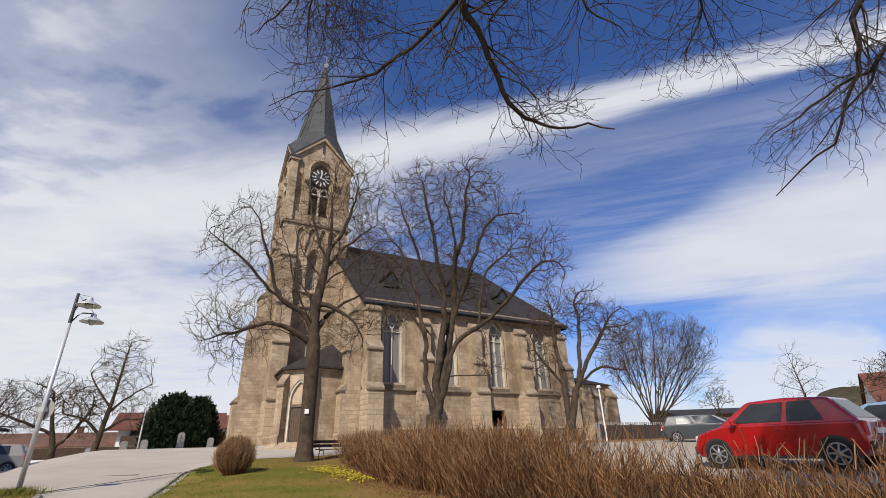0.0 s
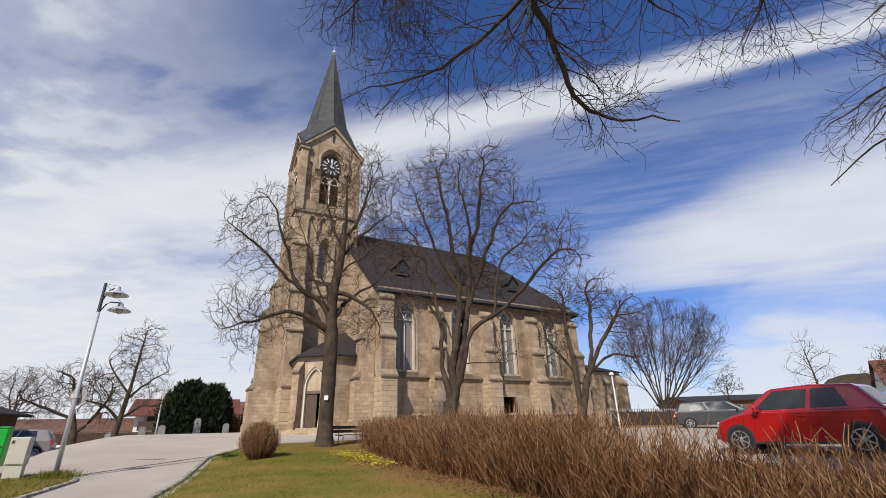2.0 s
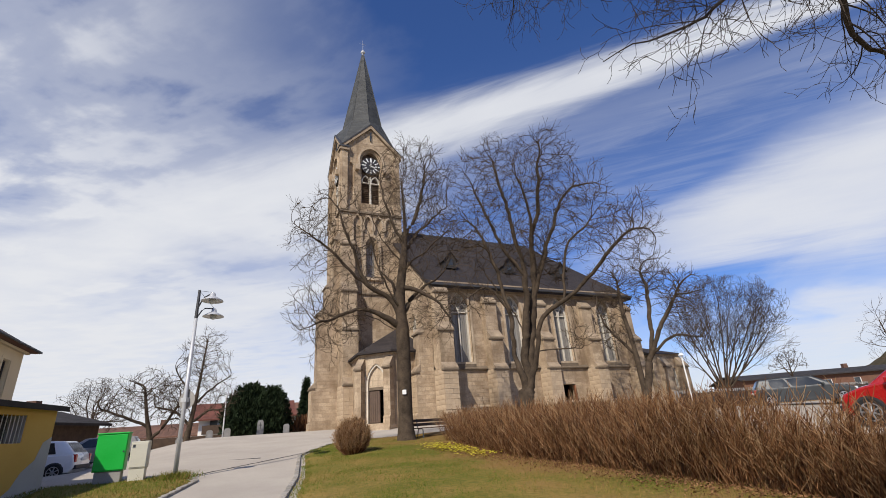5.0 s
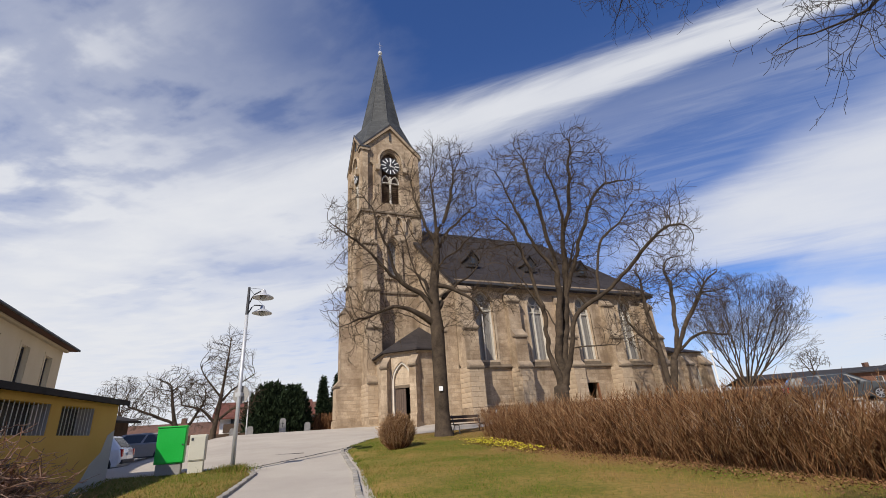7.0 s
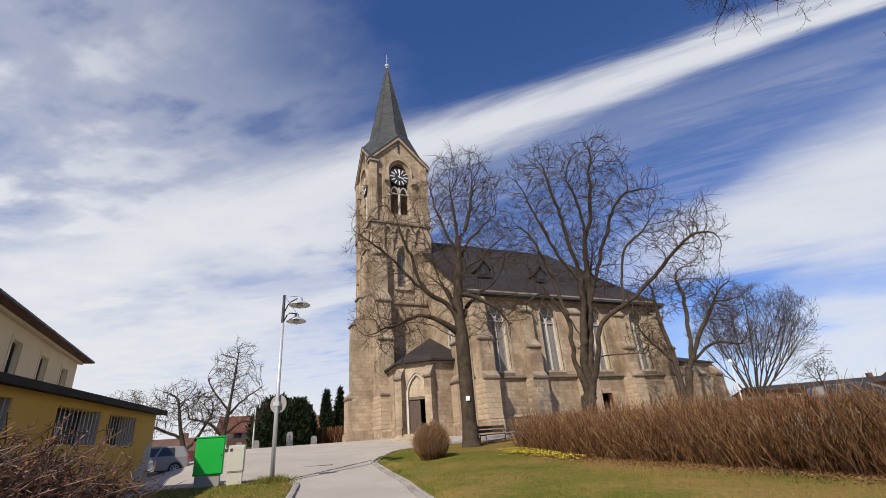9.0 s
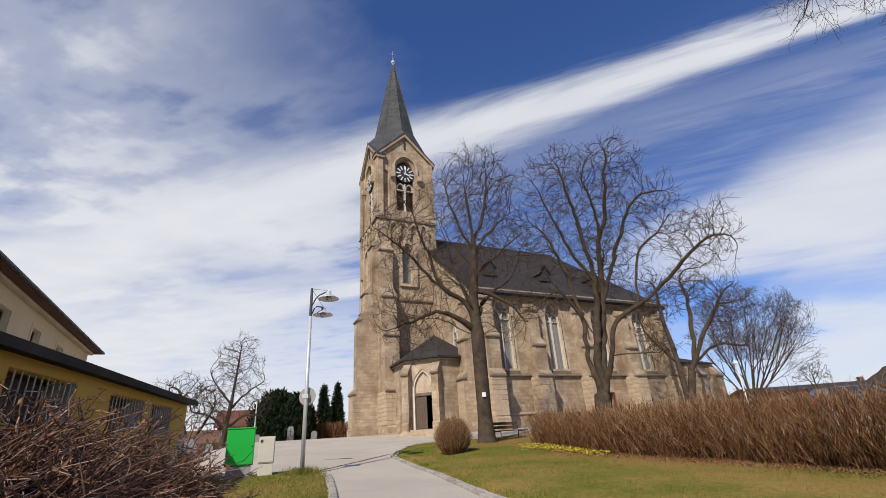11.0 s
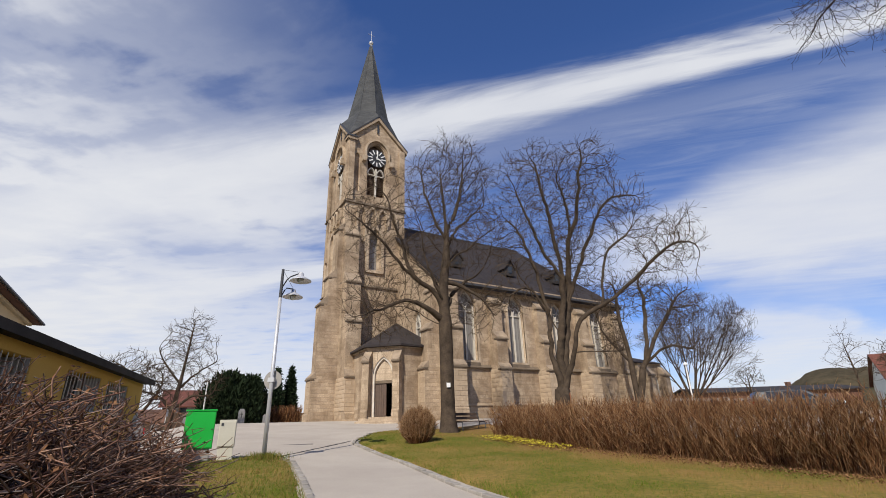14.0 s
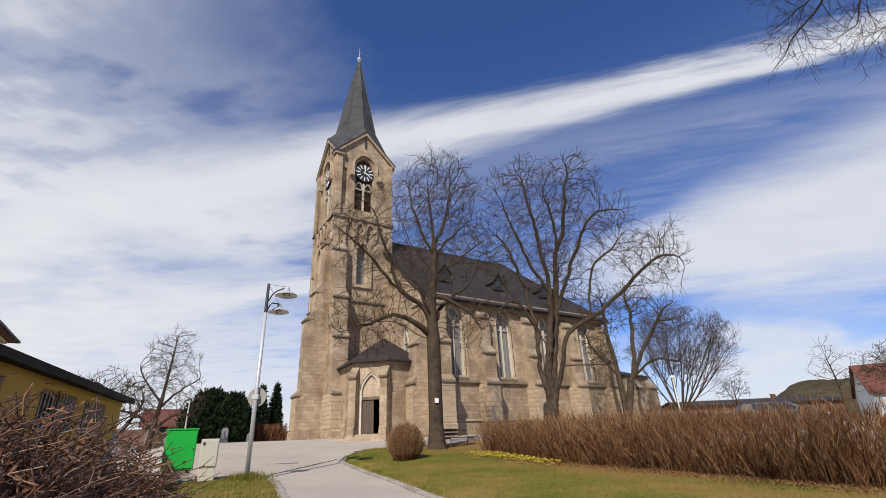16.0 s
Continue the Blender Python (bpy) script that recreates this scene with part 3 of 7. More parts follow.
def buttress(parent, m, cx, w, stages, z0=CH_Z, cap=None):
    """A stepped buttress: stages are (top, depth); every set-off slopes back. It stands out from the wall's face to -y."""
    out, last = [(0.1, z0)], None
    out.append((-stages[0][1] - 0.12, z0))
    out.append((-stages[0][1] - 0.12, z0 + 0.9))
    out.append((-stages[0][1], z0 + 1.0))
    for i, (top, d) in enumerate(stages):
        nxt = stages[i + 1][1] if i + 1 < len(stages) else 0.0
        out += [(-d, top), (-nxt, top + (d - nxt) * 1.1)]
    out.append((0.1, out[-1][1]))
    bm = prism(out, cx - w / 2, cx + w / 2)
    turn = Matrix(((0, 1, 0, 0), (1, 0, 0, 0), (0, 0, 1, 0), (0, 0, 0, 1)))
    bmesh.ops.transform(bm, matrix=m @ turn, verts=bm.verts)
    bmesh.ops.recalc_face_normals(bm, faces=bm.faces)
    b = part("buttress", bm, STONE, parent)
    if w >= 1.0:
        ashlar(b, m, cx, w, stages[0][1], z0 + 1.05, stages[0][0] - 0.12)
    for i, (top, d) in enumerate(stages):
        nxt = stages[i + 1][1] if i + 1 < len(stages) else 0.0
        o = [(-d - 0.06, top - 0.10), (-d - 0.06, top - 0.01), (-nxt + 0.02, top + (d - nxt) * 1.1 + 0.05), (-nxt + 0.02, top - 0.10)]
        c = prism(o, cx - w / 2 - 0.035, cx + w / 2 + 0.035)
        bmesh.ops.transform(c, matrix=m @ turn, verts=c.verts)
        bmesh.ops.recalc_face_normals(c, faces=c.faces)
        drip = boxes((cx - w / 2 - 0.07, -d - 0.12, top - 0.24, cx + w / 2 + 0.07, -d + 0.25, top - 0.104), bevel=0.03)
        bmesh.ops.transform(drip, matrix=m, verts=drip.verts)
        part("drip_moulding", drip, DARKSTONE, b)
        part("coping", c, COPING, b, "darker sloping coping stone")
    return b


def south(y):
    return Matrix.Translation((0, y, 0))


def west(x):
    """A face that looks to -x: its own x runs to -y."""
    return Matrix.Translation((x, 0, 0)) @ Matrix.Rotation(radians(-90), 4, "Z")


def nave():
    holes = [arch(x, SILL, WIN_W, SPRING) for x in BAYS] + [[(22.75, 2.0), (24.1, 2.0), (24.1, 4.1), (22.75, 4.1)]]
    plate("nave_wall", [(NX0, CH_Z), (NX1, CH_Z), (NX1, EAVE), (NX0, EAVE)], holes, 0.9, STONE, church, south(NY))
    plate("nave_wall", [(-53.5, CH_Z), (-NY - 0.9, CH_Z), (-NY - 0.9, EAVE + 0.7), (-RY, RIDGE - 0.35), (-53.5, EAVE)], [arch(-35.6, SILL + 0.6, 1.5, 9.2)], 0.9, STONE, church, west(NX0))
    part("nave_wall", boxes((NX0, 52.6, CH_Z, NX1 + 4, 53.5, EAVE)), STONE, church)
    part("nave_wall", boxes((NX1 - 0.02, NY + 0.9, CH_Z, NX1 + 0.6, 52.6, EAVE)), STONE, church)
    gothic_window(church, west(NX0), -35.6, SILL + 0.6, 1.5, 9.2)
    for x in BAYS:
        gothic_window(church, south(NY), x, SILL, WIN_W, SPRING)
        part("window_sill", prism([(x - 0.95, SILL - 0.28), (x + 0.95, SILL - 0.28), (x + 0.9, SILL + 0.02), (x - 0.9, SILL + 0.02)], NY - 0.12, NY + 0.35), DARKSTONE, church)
        part("window_moulding", at(ring_bar([(p[0], p[1]) for p in arch(x, SILL, WIN_W + 0.36, SPRING)], 0.18, 0.12), south(NY - 0.05)), DRESSED, church)
    string_course(church, south(NY), NX0, NX1, SILL - 0.36, 0.2, 0.28)
    string_course(church, south(NY), NX0, NX1, CH_Z + 1.15, 0.10, 0.16, DRESSED)
    # cornice in the darker coping tone, which paints in the eave shadow
    part("cornice", boxes((NX0, NY - 0.28, EAVE - 0.45, NX1, NY + 0.05, EAVE - 0.02), (NX0, NY - 0.16, EAVE - 0.75, NX1, NY + 0.05, EAVE - 0.453)), COPING, church)
    for x in (16.47, 21.32, 26.17):
        b = buttress(church, south(NY), x, 1.05, [(SILL - 0.35, 1.25), (7.7, 1.0), (10.6, 0.55)])
    buttress(church, south(NY), NX0 + 0.55, 1.1, [(SILL - 0.35, 1.55), (8.2, 1.25), (11.2, 0.75)])
    buttress(church, south(NY), NX1 - 0.5, 1.0, [(SILL - 0.35, 1.25), (7.7, 1.0), (10.6, 0.55)])
    buttress(church, west(NX0), -NY - 0.6, 1.1, [(SILL - 0.35, 1.4), (8.2, 1.1), (11.2, 0.7)])
    # side door in its bay
    part("side_door", boxes((22.75, NY + 0.62, 2.0, 23.3, NY + 0.69, 4.1)), DOORWOOD, church, "brown wooden side door standing ajar")
    leaf = part("side_door", at(boxes((0, 0, 2.0, 0.62, 0.06, 4.0)), Matrix.Translation((24.04, NY + 0.25, 0)) @ Matrix.Rotation(radians(-118), 4, "Z")), plain("orange brown door wood", (0.30, 0.12, 0.05), (0.22, 0.085, 0.04), 0.6, 3.0, 30.0), church)
    # roof: two slopes, hipped to the east
    e, zr, h = 0.55, RIDGE, EAVE - 0.35
    x0, x1, xe = NX0 - 0.25, 29.2, NX1 + 0.5
    ys, yn = NY - e, 2 * RY - NY + e
    v = [(x0, ys, h), (xe, ys, h), (xe, yn, h), (x0, yn, h), (x0, RY, zr), (x1, RY, zr)]
    v += [(a, b, c - 0.3) for a, b, c in v]
    f = [(0, 1, 5, 4), (1, 2, 5), (2, 3, 4, 5), (6, 10, 11, 7), (7, 11, 8), (8, 11, 10, 9), (0, 6, 7, 1), (1, 7, 8, 2), (2, 8, 9, 3), (0, 4, 10, 6), (4, 3, 9, 10)]
    part("roof", solid(v, f), SLATE, church, "steep dark slate roof with hipped end")
    part("ridge_cap", boxes((x0, RY - 0.14, zr - 0.1, x1, RY + 0.14, zr + 0.09), bevel=0.03), DARKMETAL, church)
    part("gutter", at(boxes((x0, -0.09, -0.09, xe, 0.09, 0.06), bevel=0.03), Matrix.Translation((0, ys - 0.06, h - 0.05))), DARKMETAL, church)
    for x in (14.6, 20.5, 26.4):
        y, z = NY + 3.0, EAVE + 2.75
        d = part("dormer", solid([(x - 0.55, y - 0.9, z - 0.75), (x + 0.55, y - 0.9, z - 0.75), (x + 0.55, y - 0.9, z), (x, y - 0.9, z + 0.75), (x - 0.55, y - 0.9, z), (x - 0.55, y + 1, z - 0.75), (x + 0.55, y + 1, z - 0.75), (x + 0.55, y + 1, z), (x, y + 1, z + 0.75), (x - 0.55, y + 1, z)],
                                 [(0, 1, 2, 3, 4), (5, 9, 8, 7, 6), (0, 4, 9, 5), (1, 6, 7, 2)]), DARKROOF, church, "small gabled roof dormer")
        part("dormer_roof", solid([(x - 0.7, y - 1.05, z - 0.12), (x, y - 1.05, z + 0.85), (x + 0.7, y - 1.05, z - 0.12), (x - 0.7, y + 1.2, z - 0.12), (x, y + 1.2, z + 0.85), (x + 0.7, y + 1.2, z - 0.12), (x, y - 1.05, z + 0.72), (x, y + 1.2, z + 0.72)],
                                  [(0, 1, 4, 3), (1, 2, 5, 4), (0, 6, 1), (6, 2, 1), (0, 3, 7, 6), (6, 7, 5, 2)]), SLATE, d)
        part("dormer_window", boxes((x - 0.22, y - 0.94, z - 0.5, x + 0.22, y - 0.905, z + 0.1)), PANE, d)
    for x in (12.35, 30.85):
        bm = bmesh.new()
        cyl(bm, (x, NY - 0.12, CH_Z + 0.2), (x, NY - 0.12, EAVE - 0.4), 0.06, sides=8)
        part("downpipe", bm, DARKMETAL, church)


nave()

TX0, TX1, TY0, TY1 = 6.3, 12.3, 39.3, 45.2
TCX, TCY = (TX0 + TX1) / 2, (TY0 + TY1) / 2


def tower():
    z1, z2, ze = 13.0, 21.05, 28.3
    inset = 0.16
    # lower stages: a hollow shaft with thick walls
    for (m, a, b, kind) in ((south(TY0), TX0, TX1, 0), (west(TX0), -TY1, -TY0, 1), (Matrix.Translation((0, TY1, 0)), TX0, TX1, 2), (west(TX1), -TY1, -TY0, 3)):
        mid = (a + b) / 2
        if kind == 2:
            m = Matrix.Translation((0, TY1 - 0.8, 0))
        if kind == 3:
            m = west(TX1 - 0.8)
        trim = 0.8 if kind in (1, 3) else 0.0
        holes = [arch(mid - 0.05, 14.6, 1.0, 17.6, 6)] if kind < 2 else []
        if kind == 1:
            holes.append(arch(mid, 2.2, 1.9, 5.0, 8))
        plate("tower_wall", [(a + trim, CH_Z), (b - trim, CH_Z), (b - trim, z2), (a + trim, z2)], holes, 0.8, STONE, church, m)
        holes = [arch(mid, 22.2, 2.0, 27.1, 10, 0.62)]
        if kind == 0:
            holes += [arch(a + 1.0, 22.4, 0.55, 26.2, 6), ]
        shift = Matrix.Translation((0, inset, 0))
        if kind == 0:
            part("niche_back", at(boxes((a + 0.65, 0.42, 22.2, a + 1.35, 0.5, 27.0)), m), STONE, church)
        a2, b2 = a + inset + trim, b - inset - trim
        plate("belfry_wall", [(a2, z2), (b2, z2), (b2, ze + (0 if not trim else 0.7)), (mid, 31.2), (a2, ze + (0 if not trim else 0.7))], holes, 0.7, STONE, church, m @ (shift if kind < 2 else Matrix.Translation((0, -0.02, 0))))
        if kind < 2:
            belfry_window(m @ shift, mid)
            string_course(church, m, a - 0.1, b + 0.1, z2 - 0.05, 0.16, 0.3)
            string_course(church, m, a - 0.05, b + 0.05, z1, 0.14, 0.26)
            gothic = part("tower_window", at(ring_bar(arch(mid - 0.05, 14.6, 1.0, 17.6, 6), 0.13, 0.2), m @ Matrix.Translation((0, 0.25, 0))), DRESSED, church)
            plate("pane", arch(mid - 0.05, 14.6, 1.0, 17.6, 6), [], 0.03, LEADED, gothic, m @ Matrix.Translation((0, 0.45, 0)))
            # little blind arcade under the belfry
            for i in range(4):
                c = a + 1.55 + i * (b - a - 2.9) / 3
                out = arch(c, 19.15 if i else 16.2, 1.0, 20.0, 6)
                part("blind_arch", at(ring_bar(out, 0.17, 0.24, False), m @ Matrix.Translation((0, -0.22, 0))), DRESSED, church)
                if i:
                    part("corbel", at(prism([(c - 0.62, 19.2), (c - 0.38, 19.2), (c - 0.5, 18.75)], -0.13, 0.1), m), DRESSED, church)
            part("window_moulding", at(ring_bar(arch(mid - 0.05, 14.35, 1.75, 17.6, 8, 0.85), 0.26, 0.24), m @ Matrix.Translation((0, -0.20, 0))), DRESSED, church)
            # corner pilasters of belfry, with dark slots
            for c in (a + 0.32, b - 0.32):
                part("pilaster", at(boxes((c - 0.3, -0.1, z2 + 0.2, c + 0.3, 0.15, ze - 0.25), bevel=0.03), m), STONE, church)
            # gable rakes
            for s in (-1, 1):
                x_e, x_m = mid + s * (b - a) / 2 + s * 0.25, mid
                ze2 = ze - 0.1
                o = [(x_e, ze2 - 0.06), (x_m, 31.40), (x_m, 30.98), (x_e, ze2 - 0.42)]
                part("gable_coping", at(prism(o, -0.10, 0.75), m), COPING, church)
                o = [(x_e + s * 0.06, ze2 + 0.0), (x_m, 31.56), (x_m, 31.404), (x_e + s * 0.06, ze2 - 0.13)]
                part("gable_flashing", at(prism(o, -0.15, 0.75), m), DARKMETAL, church)
            part("gable_slit", at(boxes((mid - 0.07, 0.03, 29.5, mid + 0.07, 0.115, 30.5)), m), PANE, church)
            for s in (-1, 1):
                c = mid + s * 1.42
                part("corbel", at(prism([(c - 0.28, 26.3), (c + 0.28, 26.3), (c + 0.18, 25.75), (c - 0.18, 25.75)], -0.28, 0.2), m), DRESSED, church)


def belfry_window(m, mid):
    hole = arch(mid, 22.2, 2.0, 27.1, 10, 0.62)
    win = part("belfry_window", at(ring_bar(hole, 0.10, 0.4), m @ Matrix.Translation((0, 0.12, 0))), DRESSED, church, "tall louvred belfry opening with clock")
    part("hood_mould", at(ring_bar(arch(mid, 26.3, 2.7, 27.1, 10, 0.6), 0.2, 0.3, False), m @ Matrix.Translation((0, -0.2, 0))), DRESSED, win)
    part("mullion", at(boxes((mid - 0.075, 0.15, 22.2, mid + 0.075, 0.4, 25.4)), m), PALE, win)
    for s in (-1, 1):
        part("light_head", at(ring_bar(arch(mid + s * 0.47, 24.6, 0.86, 24.75, 6), 0.085, 0.22), m @ Matrix.Translation((0, 0.15, 0))), PALE, win)
    for s in (-1, 1):
        bm = bmesh.new()
        for i in range(12):
            z = 22.32 + i * 0.215
            box(bm, -0.42, -0.13, -0.012, 0.42, 0.13, 0.012, m=Matrix.Translation((mid + s * 0.5, 0.45, z)) @ Matrix.Rotation(radians(38), 4, "X"))
        part("louvres", at(bm, m), LOUVRE, win, "dark wooden sound louvres")
    plate("backing", arch(mid, 22.2, 2.0, 27.1, 10, 0.62), [], 0.03, DOORWOOD, win, m @ Matrix.Translation((0, 0.64, 0)))
    clock(m, mid, win)


def clock(m, mid, parent):
    """An open clock face: a dark ring, pale hour marks, gilt hands."""
    z, r = 26.55, 0.98
    bm = bmesh.new()
    bmesh.ops.create_cone(bm, cap_ends=True, segments=32, radius1=r, radius2=r, depth=0.06)
    face = part("clock_face", at(bm, m @ Matrix.Translation((mid, 0.03, z)) @ Matrix.Rotation(radians(90), 4, "X")), BLACK, parent, "black clock face with pale hour marks")
    for i in range(12):
        a = i * math.pi / 6
        part("hour_mark", at(boxes((-0.05, -0.02, r * 0.50, 0.05, 0.02, r * 0.95)), m @ Matrix.Translation((mid, -0.02, z)) @ Matrix.Rotation(a, 4, "Y")), WHITE, face)
    for a, l, w in ((radians(5), 0.78, 0.05), (radians(112), 0.52, 0.06)):
        part("clock_pointer", at(boxes((-w, -0.015, -0.15, w, 0.015, l)), m @ Matrix.Translation((mid, -0.06, z)) @ Matrix.Rotation(a, 4, "Y")), WHITE, face)


def spire():
    z0, z1, z2 = 28.05, 33.6, 43.75
    h = (TX1 - TX0) / 2 + 0.03
    # four steep gabled slopes that gather into an eight-sided needle
    v, f = [], []
    corners = [(-h, -h), (h, -h), (h, h), (-h, h)]
    for x, y in corners:
        v.append((TCX + x, TCY + y, z0))
    mids = [(0, -h), (h, 0), (0, h), (-h, 0)]
    for x, y in mids:
        v.append((TCX + x, TCY + y, 31.5))
    r = 2.25
    for i in range(8):
        a = radians(-135 + 45 * i)
        v.append((TCX + r * math.cos(a), TCY + r * math.sin(a), z1 - (1.1 if i % 2 else 0.9)))
    for i in range(8):
        a = radians(-135 + 45 * i)
        v.append((TCX + 0.13 * math.cos(a), TCY + 0.13 * math.sin(a), z2))
    for i in range(4):
        o, gl, gr = i, 4 + (i - 1) % 4, 4 + i
        c, cl, cr = 8 + 2 * i, 8 + (2 * i - 1) % 8, 8 + (2 * i + 1) % 8
        f += [(o, gr, cr, c), (o, c, cl, gl)]
    for i in range(8):
        f.append((8 + i, 8 + (i + 1) % 8, 16 + (i + 1) % 8, 16 + i))
    f.append(tuple(range(16, 24)))
    part("spire", solid(v, f), SPIRE, church, "slender eight-sided slate spire")
    for i in range(8):
        bm = bmesh.new()
        cyl(bm, v[8 + i], v[16 + i], 0.04, 0.03, sides=6)
        part("spire_hip", bm, SPIRE, church)
    bm = bmesh.new()
    ball(bm, (TCX, TCY, z2 + 0.42), 0.27, 2)
    cyl(bm, (TCX, TCY, z2 - 0.1), (TCX, TCY, z2 + 0.3), 0.12, 0.08)
    cyl(bm, (TCX, TCY, z2 + 0.5), (TCX, TCY, z2 + 2.3), 0.02, 0.014)
    cyl(bm, (TCX - 0.4, TCY, z2 + 1.7), (TCX + 0.4, TCY, z2 + 1.7), 0.016)
    part("finial", bm, METAL, church, "pale metal ball and thin cross on the tip")


tower()
spire()
for m_, a_ in ((south(TY0), TX0), (west(TX0), -TY0)):
    c_ = a_ + 0.6 if a_ > 0 else a_ - 0.6
    buttress(church, m_, c_, 1.25, [(5.2, 2.3), (9.6, 1.9), (13.0, 1.45), (17.6, 0.7)] if a_ > 0 else [(5.2, 2.05), (11.2, 1.7), (13.6, 1.15), (18.2, 0.5)])


def porch():
    """A low polygonal porch in the corner of tower and nave, its door in the canted side."""
    z0, ze = CH_Z, 6.95
    ring = [(7.1, 39.3), (6.85, 34.25), (8.65, 32.55), (11.6, 32.9)]
    for i, (a, b) in enumerate(zip(ring, ring[1:])):
        a, b = Vector(a), Vector(b)
        l = (b - a).length
        ang = math.atan2((b - a).y, (b - a).x)
        m = Matrix.Translation((a.x, a.y, 0)) @ Matrix.Rotation(ang, 4, "Z")
        holes = [arch(l / 2, 1.95, 1.6, 4.75, 8)] if i == 1 else []
        plate("porch_wall", [(0, z0), (l, z0), (l, ze), (0, ze)], holes, 0.5, STONE if i != 1 else DRESSED, church, m)
        part("cornice", at(boxes((0, -0.12, ze - 0.24, l, 0.1, ze - 0.15)), m), DRESSED, church)
        if i == 1:
            part("door_frame", at(ring_bar(arch(l / 2, 1.95, 1.6, 4.75, 8), 0.13, 0.3), m @ Matrix.Translation((0, 0.08, 0))), PALE, church)
            plate("tympanum", arch(l / 2, 4.42, 1.5, 4.72, 8), [], 0.12, DRESSED, church, m @ Matrix.Translation((0, 0.25, 0)))
            part("lintel", at(boxes((l / 2 - 0.78, 0.2, 4.3, l / 2 + 0.78, 0.45, 4.5)), m), DARKSTONE, church)
            d = part("door", at(boxes((l / 2 - 0.72, 0.3, 2.1, l / 2 + 0.16, 0.37, 4.3), bevel=0.01), m), DOORWOOD, church, "dark brown double door, one leaf open")
            for k in range(5):
                part("door_board", at(boxes((l / 2 - 0.70 + k * 0.17, 0.28, 2.15, l / 2 - 0.55 + k * 0.17, 0.3, 4.25)), m), DOORWOOD, d)
            part("door", at(boxes((0, 0, 2.1, 0.72, 0.06, 4.3)), m @ Matrix.Translation((l / 2 + 0.72, 0.36, 0)) @ Matrix.Rotation(radians(98), 4, "Z")), DOORWOOD, church)
            for k in range(3):
                part("step", at(boxes((l / 2 - 1.3 - 0.12 * (2 - k), -0.55 - 0.32 * (2 - k), CH_Z, l / 2 + 1.3 + 0.12 * (2 - k), 0.3, 1.72 + 0.125 * k + 0.1), bevel=0.015), m), DRESSED, church, "worn stone step")
            for c in (0.0, l):
                buttress(church, m, c + (0.12 if c == 0 else -0.12), 0.5, [(5.9, 0.6)], z0)
    e = [(6.75, 39.35), (6.5, 34.05), (8.5, 32.15), (11.65, 32.5), (11.65, 39.35)]
    v = [(x, y, ze - 0.02) for x, y in e] + [(11.5, 39.2, 10.0)] + [(x, y, ze - 0.14) for x, y in e]
    f = [(0, 1, 5), (1, 2, 5), (2, 3, 5), (3, 4, 5), (4, 0, 5), (0, 6, 7, 1), (1, 7, 8, 2), (2, 8, 9, 3), (3, 9, 10, 4), (4, 10, 6, 0), (6, 10, 9, 8, 7)]
    part("porch_roof", solid(v, f), SLATE, church, "low hipped slate porch roof")


porch()


def choir():
    """The lower eastern part beside the nave, with two windows."""
    x0, x1, y, h = 32.8, 35.6, 30.6, 6.3
    plate("choir_wall", [(x0, CH_Z), (x1, CH_Z), (x1, h), (x0, h)], [arch(33.75, 3.4, 0.6, 4.7, 6), arch(34.75, 3.4, 0.6, 4.7, 6)], 0.7, STONE, church, south(y))
    part("choir_wall", boxes((x0 - 0.7, y, CH_Z, x0 - 0.003, 38, h), (x1 - 0.7, y + 0.7, CH_Z, x1, 38, h), (x0, 37.4, CH_Z, x1 - 0.7, 38, h)), STONE, church)
    for c in (33.75, 34.75):
        w = part("window", at(ring_bar(arch(c, 3.4, 0.6, 4.7, 6), 0.1, 0.2), south(y + 0.25)), PALE, church)
        plate("pane", arch(c, 3.4, 0.6, 4.7, 6), [], 0.03, LEADED, w, south(y + 0.4))
    for c in (33.1, 35.3):
        buttress(church, south(y), c, 0.6, [(5.3, 0.7)])
    v = [(x0 - 0.9, y - 0.3, h), (x1 + 0.3, y - 0.3, h), (x1 + 0.3, 38.2, h), (x0 - 0.9, 38.2, h), (x0 - 0.9, 34.4, h + 1.4), (x1 - 2, 34.4, h + 1.4)]
    part("choir_roof", solid(v, [(0, 1, 5, 4), (1, 2, 5), (2, 3, 4, 5), (0, 4, 3), (0, 3, 2, 1)]), SLATE, church)


choir()


# ---- trees, hedges, shrubs ----
class Wood:
    """Collects tapering bars along bent lines into one mesh."""

    def __init__(self):
        self.v, self.f = [], []

    def bar(self, pts, radii, sides):
        base, n = len(self.v), len(pts)
        ref = Vector((0.31, 0.17, 0.93))
        for i, p in enumerate(pts):
            d = (pts[min(i + 1, n - 1)] - pts[max(i - 1, 0)])
            d = d.normalized() if d.length > 1e-6 else Vector((0, 0, 1))
            a = d.cross(ref if abs(d.dot(ref)) < 0.95 else Vector((1, 0, 0))).normalized()
            b = d.cross(a)
            for k in range(sides):
                w = 2 * math.pi * k / sides
                self.v.append(p + (a * math.cos(w) + b * math.sin(w)) * radii[i])
        for i in range(n - 1):
            for k in range(sides):
                k2 = (k + 1) % sides
                o = base + i * sides
                self.f.append((o + k, o + k2, o + sides + k2, o + sides + k))

    def make(self, name, mat, parent=None, label=""):
        return raw(name, [tuple(p) for p in self.v], self.f, mat, parent, label, smooth=True)


def spread(d, angle, turn):
    """d leaned by angle, in the direction that turn names round it."""
    a = d.cross(Vector((0.2, 0.3, 0.9))).normalized()
    b = d.cross(a)
    return (d * math.cos(angle) + (a * math.cos(turn) + b * math.sin(turn)) * math.sin(angle)).normalized()


